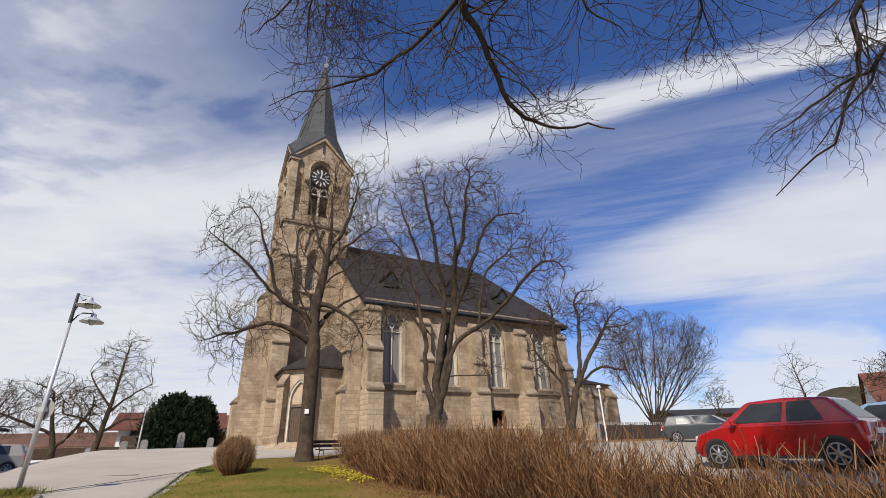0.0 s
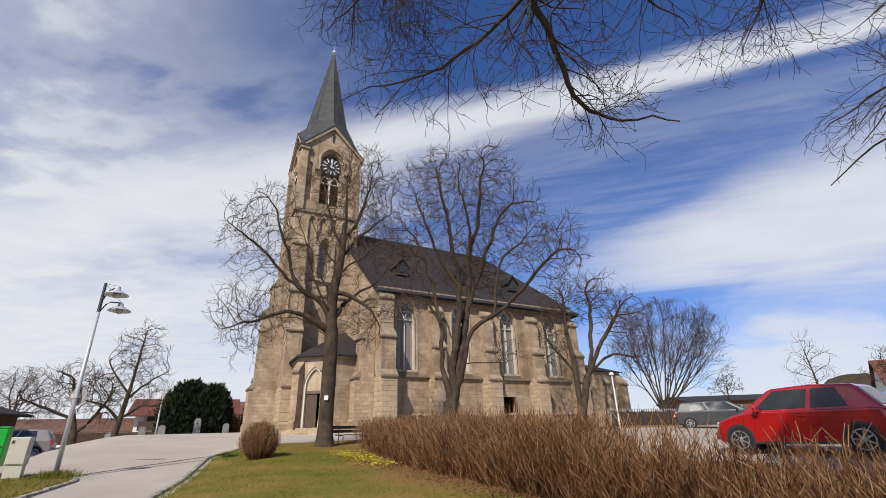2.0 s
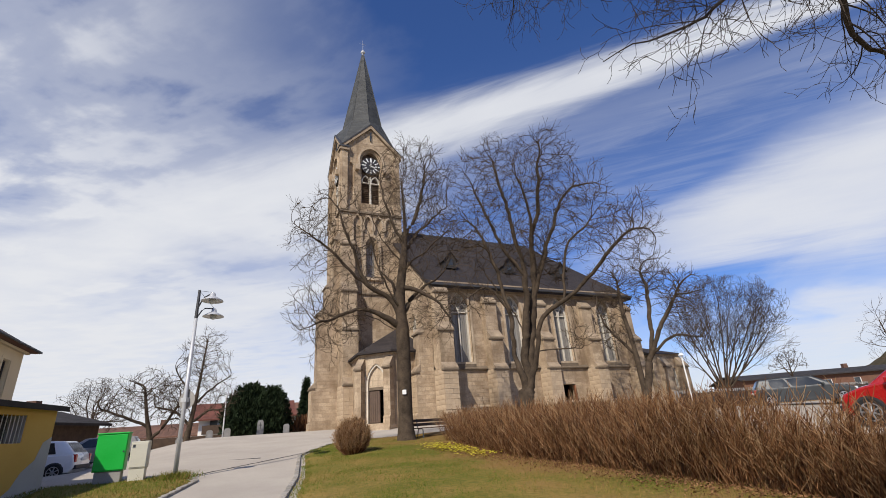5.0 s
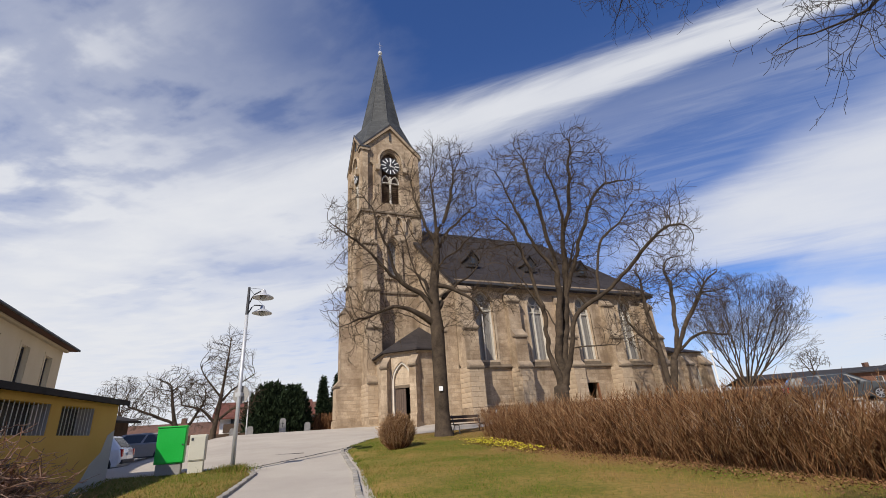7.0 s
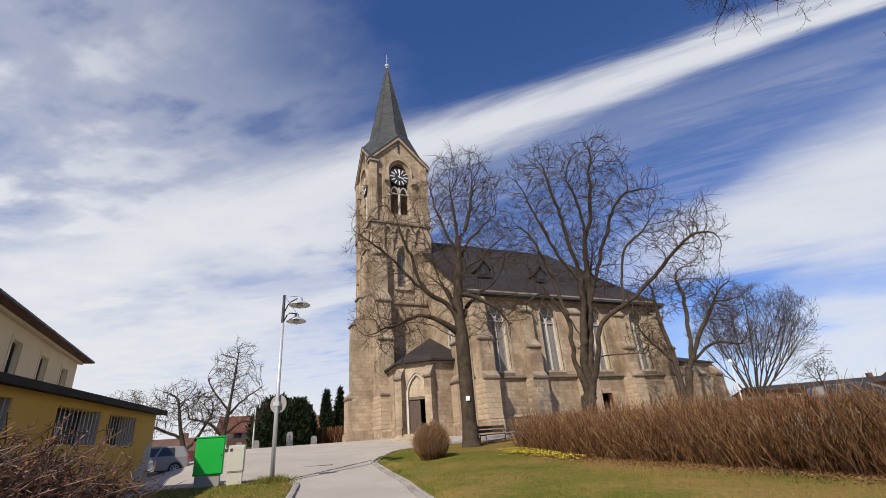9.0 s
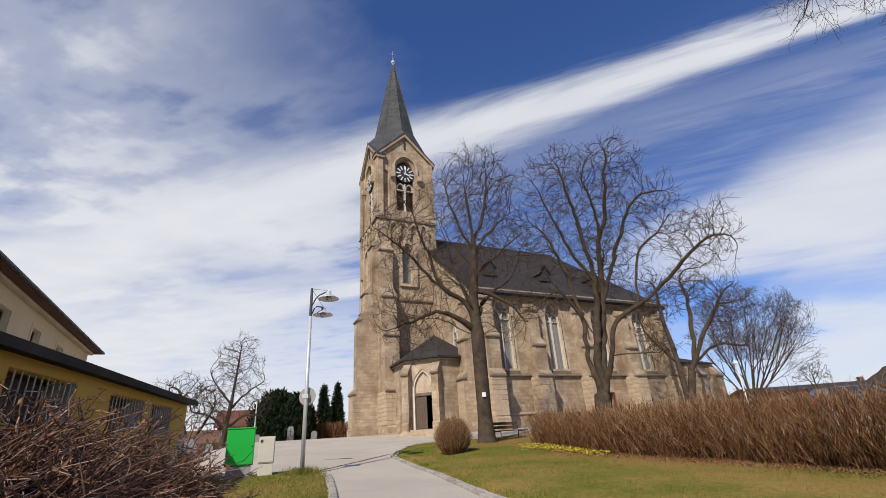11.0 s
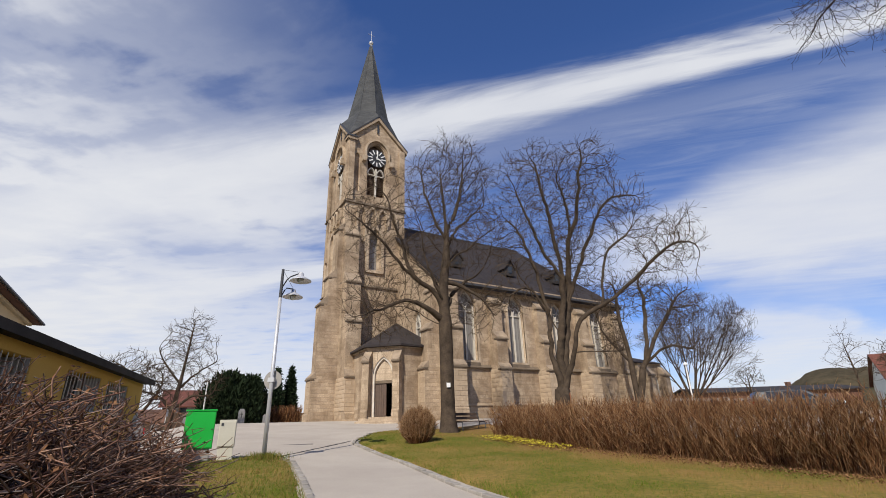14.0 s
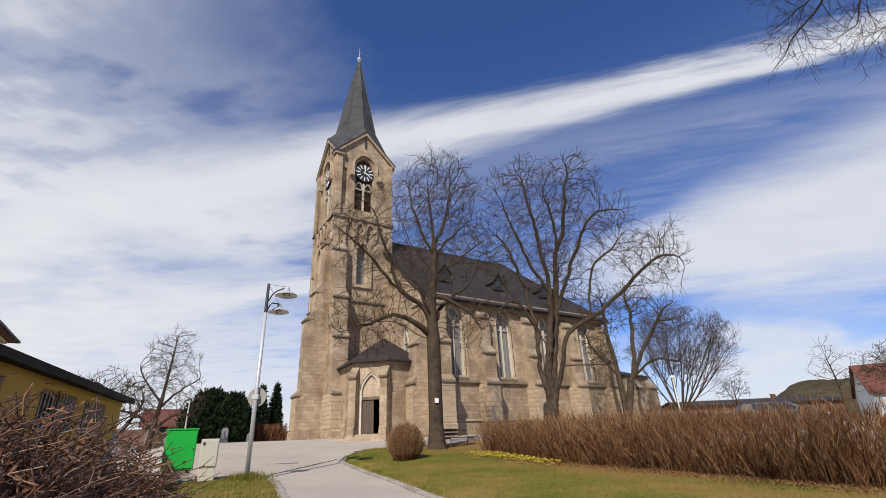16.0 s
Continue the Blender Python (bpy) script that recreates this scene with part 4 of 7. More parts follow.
def grow(rng, thick, thin, p, d, length, r, level, spec):
    """One branch and, along it, its children."""
    n = spec["segs"][level]
    pts = [p.copy()]
    step = length / n
    up, wig = spec["up"][level], spec["wiggle"][level]
    inside = spec["inside"]
    for i in range(n):
        d = (d + Vector((rng.gauss(0, wig), rng.gauss(0, wig), rng.gauss(0, wig) + up))).normalized()
        p = p + d * step
        if (level > 0 or i > n // 2) and not inside(p):
            if i < 1:
                return
            break
        pts.append(p.copy())
    if len(pts) < 2:
        return
    last = len(pts) - 1
    radii = [max(r * (1 - 0.76 * (i / last) ** 1.1), spec["thinnest"]) for i in range(last + 1)]
    (thick if level <= spec["limbs"] else thin).bar(pts, radii, (9, 7, 5, 4, 3, 3, 3)[level])
    if level + 1 >= len(spec["segs"]):
        return
    kids, turn = spec["kids"][level], rng.uniform(0, 6.3)
    first = spec["bare"][level]
    for k in range(kids):
        f = first + (1 - first) * (k + rng.uniform(0.1, 0.9)) / kids
        i = min(int(f * (len(pts) - 1)), len(pts) - 2)
        q = pts[i].lerp(pts[i + 1], f * (len(pts) - 1) - i)
        dd = (pts[i + 1] - pts[i]).normalized()
        turn += 2.4 + rng.uniform(-0.5, 0.5)
        lo, hi = spec["lean"][level]
        kid = spread(dd, radians(rng.uniform(lo, hi)), turn)
        rr = radii[i] * rng.uniform(*spec["thin"])
        grow(rng, thick, thin, q, kid, spec["length"][level] * rng.uniform(0.7, 1.25) * (1.0 - 0.45 * f if level else 1.0), rr, level + 1, spec)


def egg(c, rx, ry, rz, low=0.6):
    """A test for the space of a crown: fuller above, cut below, its edge uneven."""
    def inside(p):
        q = p - Vector(c)
        h = q.z / (rz if q.z > 0 else rz * low)
        k = 1.0 + 0.26 * noise.noise(p * 0.5)
        return (q.x / rx) ** 2 + (q.y / ry) ** 2 + h * h < k * k
    return inside


LINDEN = dict(segs=(6, 7, 6, 5, 4, 3), up=(0.0, 0.05, 0.05, 0.03, 0.02, 0.0), wiggle=(0.05, 0.15, 0.22, 0.27, 0.3, 0.3), kids=(9, 6, 5, 4, 3), bare=(0.42, 0.32, 0.25, 0.2, 0.15),
              lean=((30, 75), (35, 70), (35, 70), (30, 68), (28, 65)), length=(6.8, 3.7, 2.2, 1.2, 0.6), thin=(0.46, 0.68), limbs=3, thinnest=0.0048)


def tree(label, base, height, r, crown, seed, spec=LINDEN, stems=(), bark=BARK, twig=TWIG, group="bare trees", category="tree", limbs=()):
    x, y = base
    ob = thing("tree", label, category, (0, 0, 0), 0, group)
    rng = random.Random(seed)
    thick, thin = Wood(), Wood()
    spec = dict(spec, inside=egg(*crown))
    z = ground_z(x, y) - 0.15
    foot = Vector((x, y, z))
    # root flare
    thick.bar([foot, foot + Vector((0.01, 0, 0.22)), foot + Vector((0.0, 0.01, 0.65)), foot + Vector((0, 0, 1.2))], [r * 1.9, r * 1.45, r * 1.16, r * 1.04], 12)
    if not stems:
        stems = ((0, 0, 1, height * 0.62, r),)
    for sx, sy, sz, length, sr in stems:
        grow(rng, thick, thin, foot + Vector((0, 0, 0.9 if len(stems) > 1 else 0.3)), Vector((sx, sy, sz)).normalized(), length, sr, 0, spec)
    for (h, dx, dy, dz, length, lr) in limbs:
        grow(rng, thick, thin, foot + Vector((0, 0, h)), Vector((dx, dy, dz)).normalized(), length, lr, 1, spec)
    thick.make("trunk", bark, ob, "grey brown furrowed trunk and limbs")
    thin.make("crown", twig, ob, "leafless fine brown twigs")
    return ob


class Limbs:
    """A tree that grows from hand-laid limbs into the lobes of its crown, each twig reaching for free space."""

    def __init__(self, base, azimuth, seed, step):
        self.x, self.y = base
        self.right = Vector((math.cos(radians(azimuth)), -math.sin(radians(azimuth)), 0))
        self.back = Vector((math.sin(radians(azimuth)), math.cos(radians(azimuth)), 0))
        self.rng, self.np = random.Random(seed), np.random.RandomState(seed)
        self.step, self.pos, self.up, self.room = step, [], [], []

    def place(self, a, b, z):
        return Vector((self.x, self.y, 0)) + self.right * a + self.back * b + Vector((0, 0, z))

    def limb(self, *pts):
        """A bent limb through the points (across, behind, height); it starts at the nearest limb."""
        way = [self.place(*p) for p in pts]
        parent = start = len(self.pos) - 1
        if self.pos:
            parent = min(range(len(self.pos)), key=lambda i: (self.pos[i] - way[0]).length)
            way[0] = self.pos[parent].copy()
        for k in range(len(way) - 1):
            a, b = way[k], way[k + 1]
            p0, p3 = way[max(k - 1, 0)], way[min(k + 2, len(way) - 1)]
            n = max(int((b - a).length / self.step), 1)
            for i in range(0 if parent < 0 else 1, n + 1):
                t = i / n
                q = 0.5 * (2 * a + (b - p0) * t + (2 * p0 - 5 * a + 4 * b - p3) * t * t + (3 * a - 3 * b + p3 - p0) * t ** 3)
                if start >= 0:
                    q = q + noise.noise_vector(q * 0.8) * 0.16 + noise.noise_vector(q * 2.3) * 0.07
                self.pos.append(q)
                self.up.append(parent)
                parent = len(self.pos) - 1

    def lobe(self, at_, size, n):
        """Free space that the twigs reach for: an egg, denser towards its skin."""
        n = int(n * 2.0)
        d = self.np.normal(size=(n, 3))
        d /= np.linalg.norm(d, axis=1)[:, None]
        d *= (self.np.uniform(0.02, 1.0, n) ** 0.52)[:, None]
        for a, b, c in d * np.array(size):
            p = self.place(at_[0] + a, at_[1] + b, at_[2] + c)
            self.room.append(p + noise.noise_vector(p * 0.8) * 0.85)

    def reach(self, far, near, rounds, lift):
        pos = np.array([tuple(p) for p in self.pos])
        room = np.array([tuple(p) for p in self.room])
        dist, who = np.full(len(room), 1e9), np.zeros(len(room), int)
        fresh, kids = np.arange(len(pos)), np.zeros(len(pos), int)
        for _ in range(rounds):
            if not len(fresh) or not len(room):
                break
            d = np.linalg.norm(room[:, None, :] - pos[fresh][None, :, :], axis=2)
            k = d.argmin(axis=1)
            best = d[np.arange(len(room)), k]
            closer = best < dist
            dist[closer], who[closer] = best[closer], fresh[k[closer]]
            keep = dist > near
            room, dist, who = room[keep], dist[keep], who[keep]
            pull = dist < far
            if not pull.any():
                break
            total = np.zeros((len(pos), 3))
            np.add.at(total, who[pull], (room[pull] - pos[who[pull]]) / dist[pull][:, None])
            tips = np.unique(who[pull])
            tips = tips[kids[tips] < 3]
            kids[tips] += 1
            made = []
            for i in tips:
                p, v = Vector(pos[i]), Vector(total[i])
                v = v.normalized() if v.length > 1e-6 else Vector((0, 0, 1))
                if self.up[i] >= 0:
                    v = v + 0.85 * (p - Vector(pos[self.up[i]])).normalized()
                v = v + noise.noise_vector(p * 1.7) * 0.5 + Vector((self.rng.gauss(0, 0.13), self.rng.gauss(0, 0.13), self.rng.gauss(2 * lift, 0.13)))
                made.append(tuple(p + v.normalized() * self.step))
                self.up.append(int(i))
            fresh = np.arange(len(pos), len(pos) + len(made))
            pos = np.vstack([pos, np.array(made)]) if made else pos
            kids = np.concatenate([kids, np.zeros(len(made), int)])
        self.pos = [Vector(p) for p in pos]

    def twigs(self, share, length, droop=0.0):
        """Fine shoots on the young wood."""
        n = len(self.pos)
        load = self.loads()
        for i in range(n):
            if self.up[i] < 0 or load[i] > 14:
                continue
            d = (self.pos[i] - self.pos[self.up[i]]).normalized()
            for _ in range(2 if load[i] == 1 else (1 if self.rng.random() < share else 0)):
                v = spread(d, radians(self.rng.uniform(12, 38) if load[i] == 1 else self.rng.uniform(35, 70)), self.rng.uniform(0, 6.3))
                p, parent = self.pos[i], i
                l = length * self.rng.uniform(0.5, 1.3)
                for _k in range(2):
                    v = (v + Vector((self.rng.gauss(0, 0.12), self.rng.gauss(0, 0.12), self.rng.gauss(0.14 - droop, 0.1)))).normalized()
                    p = p + v * l / 2
                    self.pos.append(p)
                    self.up.append(parent)
                    parent = len(self.pos) - 1

    def loads(self):
        load = [0] * len(self.pos)
        for i in range(len(self.pos) - 1, -1, -1):
            load[i] = max(load[i], 1)
            if self.up[i] >= 0:
                load[self.up[i]] += load[i]
        return load

    def make(self, label, foot, tip, bark=BARK, twig=TWIG):
        """Thickness follows the number of twigs that a piece carries, from foot at the ground to tip."""
        load = self.loads()
        rad = [tip + (foot - tip) * ((k - 1) / load[0]) ** 0.60 for k in load]
        kids = [[] for _ in self.pos]
        for i, p in enumerate(self.up):
            if p >= 0:
                kids[p].append(i)
        thick, thin = Wood(), Wood()
        base = self.pos[0]
        thick.bar([base, base + Vector((0.01, 0, 0.22)), base + Vector((0, 0.01, 0.65)), base + Vector((0, 0, 1.2))], [foot * 1.75, foot * 1.38, foot * 1.14, foot], 12)
        todo = [(-1, 0)]
        while todo:
            start, i = todo.pop()
            pts, rr = ([self.pos[start]], [min(rad[start], rad[i] * 1.15)]) if start >= 0 else ([], [])
            first = rad[i]
            while True:
                pts.append(self.pos[i])
                rr.append(rad[i])
                if not kids[i]:
                    break
                order = sorted(kids[i], key=lambda c: -load[c])
                todo += [(i, c) for c in order[1:]]
                i = order[0]
            if first > 0.05:
                if start >= 0:
                    rr[0] = max(rr[0], rad[start] * 0.72)
                for j in range(1, len(rr)):
                    rr[j] = max(rr[j], rr[j - 1] * (0.90 if rr[j - 1] > 0.05 else 0.8))
            if len(pts) > 1:
                (thick if first > 0.022 else thin).bar(pts, rr, 10 if first > 0.12 else 7 if first > 0.05 else 5 if first > 0.02 else 3)
        ob = thing("tree", label, "tree", (0, 0, 0), 0, "bare trees")
        thick.make("trunk", bark, ob, "grey brown furrowed trunk and limbs")
        thin.make("crown", twig, ob, "leafless fine brown twigs")
        return ob


def linden_by_bench():
    t = Limbs((5.3, 20.75), 20, 5, 0.2)
    t.limb((0, 0, ground_z(5.3, 20.75) - 0.15), (0, 0, 3), (0, 0, 5.5), (-0.05, -0.1, 7.5), (0.22, 0.2, 9.8), (0.3, 0.8, 12.0), (0.2, 1.2, 14.5))
    t.limb((0, 0, 6.2), (-0.5, -0.2, 7.3), (-1.8, -0.7, 8.0), (-3.2, -1.3, 9.4), (-4.8, -1.9, 10.5))
    t.limb((-1.5, -0.6, 7.9), (-2.2, -0.8, 9.5), (-2.8, -1.0, 11.4), (-3.3, -1.2, 12.2))
    t.limb((0, 0, 6.0), (-1.4, -0.6, 6.7), (-2.8, -1.4, 6.3), (-3.8, -2.0, 5.6))
    t.limb((0.2, 0.2, 9.4), (0.9, 0.8, 11.0), (2.6, 1.4, 12.7))
    t.limb((0.1, 0.1, 8.8), (1.4, -0.3, 9.7), (2.5, -0.8, 10.5))
    t.limb((0.0, 0, 7.8), (1.1, -0.3, 7.4), (2.1, -0.6, 6.3))
    t.limb((0.25, 0.4, 10.0), (-0.6, 0.7, 12.4), (-0.9, 0.9, 14.4))
    t.limb((0.3, 0.6, 10.8), (1.2, 1.0, 13.0), (1.5, 1.4, 15.0))
    t.limb((0, 0.1, 7.2), (-0.7, 1.5, 8.9), (-1.6, 2.8, 10.0))
    t.limb((-0.05, 0, 6.8), (-0.9, -0.9, 8.4), (-1.4, -1.3, 10.2))
    t.limb((0, 0, 6.6), (0.9, 0.4, 7.8), (1.9, 0.7, 8.6), (2.6, 0.8, 9.6))
    t.limb((0, 0, 5.8), (-0.8, 0.7, 6.2), (-2.0, 1.2, 6.9), (-3.0, 1.4, 7.0))
    t.limb((0.1, 0.1, 9.0), (-0.7, 0.2, 10.2), (-1.4, 0.1, 11.8))
    t.lobe((0.75, 0.9, 13.4), (2.45, 2.3, 3.3), 1050)
    t.lobe((-3.3, -1.3, 10.4), (1.9, 1.6, 2.3), 430)
    t.lobe((-3.1, -1.4, 6.4), (1.8, 1.5, 1.7), 340)
    t.lobe((2.1, 0.8, 11.3), (1.4, 1.6, 2.1), 330)
    t.lobe((1.8, -0.4, 6.6), (1.3, 1.2, 1.2), 170)
    t.lobe((-0.4, 0.3, 9.0), (1.9, 2.0, 1.9), 300)
    t.reach(2.2, 0.23, 60, 0.06)
    t.twigs(0.30, 0.42)
    t.make("leafless linden with dense low crown beside the bench", 0.31, 0.006)


def linden_by_hedge():
    t = Limbs((10.4, 19.0), 38, 8, 0.2)
    t.limb((0, 0, ground_z(10.4, 19.0) - 0.15), (0.0, 0, 1.9), (0.05, 0, 2.7))
    t.limb((0.0, -0.2, 2.7), (-0.25, -0.3, 4.8), (-0.3, -0.4, 6.4), (-1.1, -0.7, 7.5), (-2.1, -1.0, 7.3))
    t.limb((-0.3, -0.4, 6.3), (-0.9, -0.6, 9.6), (-1.9, -0.9, 11.4))
    t.limb((0.05, 0.1, 2.7), (0.5, 0.2, 6.3), (0.6, -0.3, 9.1), (0.1, -0.9, 12.6), (-0.1, -1.2, 14.4))
    t.limb((0.05, 0.3, 2.7), (0.85, 0.6, 6.3), (1.2, 0.2, 9.6), (2.0, -0.6, 12.4), (2.3, -1.0, 14.8))
    t.limb((0.95, 0.5, 6.9), (1.7, 0.1, 8.8), (2.6, -0.4, 10.7), (3.4, -0.8, 12.0), (4.8, -1.2, 12.0))
    t.limb((0.05, -0.1, 2.7), (0.85, -0.3, 4.5), (1.3, -0.4, 5.9), (2.8, -0.9, 6.8), (3.9, -1.5, 7.6), (5.0, -2.5, 8.5), (5.8, -3.1, 8.5))
    t.limb((2.3, -0.7, 6.5), (2.9, -0.9, 9.0), (4.2, -1.2, 10.2))
    t.limb((0.9, -0.3, 4.5), (1.9, -0.6, 4.4), (2.7, -0.8, 4.3))
    t.limb((0.5, 0.2, 6.0), (1.2, 2.0, 8.5), (1.9, 3.0, 10.5))
    t.limb((0.5, 0.2, 5.4), (-0.6, 0.9, 7.4), (-1.6, 1.3, 9.4))
    t.limb((0.6, 0, 8.0), (-0.4, -0.6, 10.2), (-1.2, -1.0, 12.8))
    t.limb((1.1, 0.3, 8.6), (1.3, -0.4, 11.0), (1.0, -0.8, 13.6))
    t.lobe((-0.3, -0.9, 13.0), (1.9, 2.0, 2.5), 620)
    t.lobe((2.2, -0.8, 13.2), (1.9, 2.0, 2.5), 620)
    t.lobe((4.0, -1.0, 11.0), (1.6, 1.7, 1.9), 380)
    t.lobe((5.2, -2.6, 8.6), (1.5, 1.5, 1.3), 300)
    t.lobe((-1.7, -0.9, 10.2), (1.5, 1.5, 2.0), 330)
    t.lobe((-1.7, -0.9, 7.2), (1.1, 1.1, 0.9), 100)
    t.lobe((1.6, 2.0, 10.0), (2.2, 1.8, 2.2), 380)
    t.lobe((1.0, -0.2, 10.5), (2.0, 1.6, 2.0), 240)
    t.lobe((2.6, -0.8, 4.7), (0.8, 0.8, 0.6), 50)
    t.reach(2.2, 0.23, 60, 0.07)
    t.twigs(0.28, 0.42)
    t.make("leafless linden with several steep stems above the hedge", 0.34, 0.006)


def tree_by_nave():
    t = Limbs((26.4, 26.9), 49, 23, 0.26)
    t.limb((0, 0, ground_z(26.4, 26.9) - 0.15), (0, 0, 3.0), (-0.1, 0, 6.6), (-0.35, 0.2, 9.0), (-0.3, 0.3, 11.5))
    t.limb((0.05, 0, 2.8), (0.8, 0, 5.0), (1.5, -0.2, 8.0), (1.7, 0, 10.5), (1.6, 0.2, 12.0))
    t.limb((0.8, 0, 5.0), (2.1, -0.3, 7.5), (4.0, -0.5, 10.2))
    t.limb((1.0, -0.1, 5.6), (3.0, -0.6, 6.6), (4.5, -0.8, 6.3))
    t.limb((-0.05, 0, 5.6), (-1.4, -0.3, 7.5), (-2.0, -0.4, 9.0))
    t.lobe((-0.6, 0, 11.0), (1.8, 1.8, 2.4), 330)
    t.lobe((1.8, 0, 11.6), (2.0, 2.0, 2.0), 330)
    t.lobe((3.9, -0.4, 9.6), (1.8, 1.8, 2.0), 300)
    t.lobe((4.2, -0.6, 6.6), (1.5, 1.5, 1.2), 150)
    t.lobe((-1.6, -0.3, 8.0), (1.4, 1.4, 1.9), 200)
    t.reach(2.6, 0.27, 60, 0.05)
    t.twigs(0.3, 0.55)
    t.make("leafless tree with twisted limbs by the nave wall", 0.36, 0.0085)


def forecourt_trees():
    t = Limbs((-4.6, 49.0), 0, 41, 0.3)
    t.limb((0, 0, ground_z(-4.6, 49.0) - 0.15), (0.1, 0, 3.0), (0.4, 0, 6.0), (0.6, 0, 9.0), (0.7, 0, 10.8))
    t.limb((0.1, 0, 3.4), (1.4, 0.2, 4.3), (2.8, 0.3, 4.6))
    t.limb((0.1, 0, 3.2), (-1.2, -0.2, 4.4), (-2.6, 0, 4.9))
    t.limb((0.3, 0, 5.0), (1.6, 0.5, 6.4), (2.9, 0.4, 7.4))
    t.limb((0.3, 0, 5.4), (-0.9, 0.3, 7.0), (-1.6, 0, 8.2))
    t.lobe((0.5, 0, 8.6), (2.0, 2.2, 2.9), 420)
    t.lobe((1.6, 0, 5.6), (2.1, 1.8, 1.7), 240)
    t.lobe((-1.6, 0, 5.6), (1.7, 1.8, 1.9), 240)
    t.reach(2.8, 0.33, 60, 0.05)
    t.twigs(0.25, 0.55)
    t.make("slim leafless tree on the forecourt edge", 0.22, 0.0095)
    t = Limbs((-7.4, 49.5), 0, 43, 0.3)
    t.limb((0, 0, ground_z(-7.4, 49.5) - 0.15), (0, 0, 2.2), (-0.5, 0, 4.2), (-0.9, 0, 6.2))
    t.limb((0, 0, 2.2), (1.2, 0, 3.8), (1.9, 0, 5.3))
    t.limb((-0.2, 0, 3.0), (-2.2, 0, 4.2), (-3.8, 0, 4.8))
    t.lobe((-0.6, 0, 6.0), (2.4, 2.2, 1.9), 380)
    t.lobe((-3.0, 0, 4.7), (1.9, 1.8, 1.6), 260)
    t.lobe((1.6, 0, 4.8), (1.5, 1.8, 1.5), 200)
    t.reach(2.8, 0.33, 60, 0.04)
    t.twigs(0.25, 0.5)
    t.make("smaller leafless tree on the forecourt edge", 0.24, 0.0095)


def birch():
    t = Limbs((45.3, 19.1), 65, 59, 0.3)
    z = ground_z(45.3, 19.1)
    t.limb((0, 0, z - 0.15), (0.05, 0, z + 3.0), (-0.1, 0, z + 5.2), (-0.2, 0, z + 6.9))
    for k in range(14):
        h, a = z + 2.0 + 0.33 * k, 2.4 * k
        l = 1.7 - 0.09 * k
        t.limb((0, 0, h), (0.5 * l * math.cos(a), 0.5 * l * math.sin(a), h + 0.35), (l * math.cos(a), l * math.sin(a), h + 0.5 + 0.03 * k))
    t.lobe((0, 0, z + 4.2), (1.5, 1.5, 2.2), 110)
    t.reach(1.5, 0.4, 10, 0.02)
    t.twigs(0.3, 0.45, 0.05)
    t.make("slender pale birch beyond the car park", 0.085, 0.0065)


def large_trees():
    linden_by_bench()
    linden_by_hedge()
    tree_by_nave()
    forecourt_trees()
    birch()
    fan = dict(LINDEN, segs=(6, 6, 5, 4, 3), kids=(7, 4, 4, 3), wiggle=(0.05, 0.10, 0.14, 0.18, 0.2), up=(0.05, 0.12, 0.09, 0.06, 0.03, 0.0), lean=((14, 34), (18, 40), (20, 45), (22, 50), (25, 55)), bare=(0.25, 0.2, 0.15, 0.1, 0.1), length=(4.6, 2.9, 1.8, 1.1, 0.6), thinnest=0.010)
    tree("broad many-stemmed leafless tree beyond the car park", (47.6, 35.4), 14.0, 0.30, ((48.9, 34.0, 9.2), 6.6, 6.6, 6.6, 1.0), 31, fan,
         stems=tuple((0.62 * a + 0.2 * (-1) ** k, -0.79 * a + 0.16 * (-1) ** k, 1, 9.6 + 1.2 * math.sin(1.7 * k), 0.10) for k, a in enumerate(-0.55 + 0.15 * i for i in range(12))))
    tree("smaller leafless tree on the forecourt edge", (-13.5, 58.0), 8.0, 0.2, ((-13.5, 58, 5.2), 4.0, 4.0, 3.2, 0.8), 47, dict(LINDEN, kids=(10, 5, 5, 4), segs=(6, 6, 5, 4, 3), length=(4.2, 2.4, 1.3, 0.7), thinnest=0.010))
    small = dict(LINDEN, kids=(10, 5, 4, 3), segs=(5, 5, 4, 3, 3), thinnest=0.018)
    tree("small leafless tree beyond the car park", (60.0, 35.0), 6.5, 0.16, ((60, 35, 5.6), 2.3, 2.2, 2.6, 0.8), 53, dict(small, kids=(7, 4, 3, 2), length=(2.6, 1.6, 0.9, 0.5, 0.4)))
    tree("wide leafless tree beside the far red roof", (104.0, 29.0), 12.0, 0.3, ((104, 29, 9.0), 7.5, 7.0, 6.0, 0.8), 61, dict(small, thinnest=0.03))


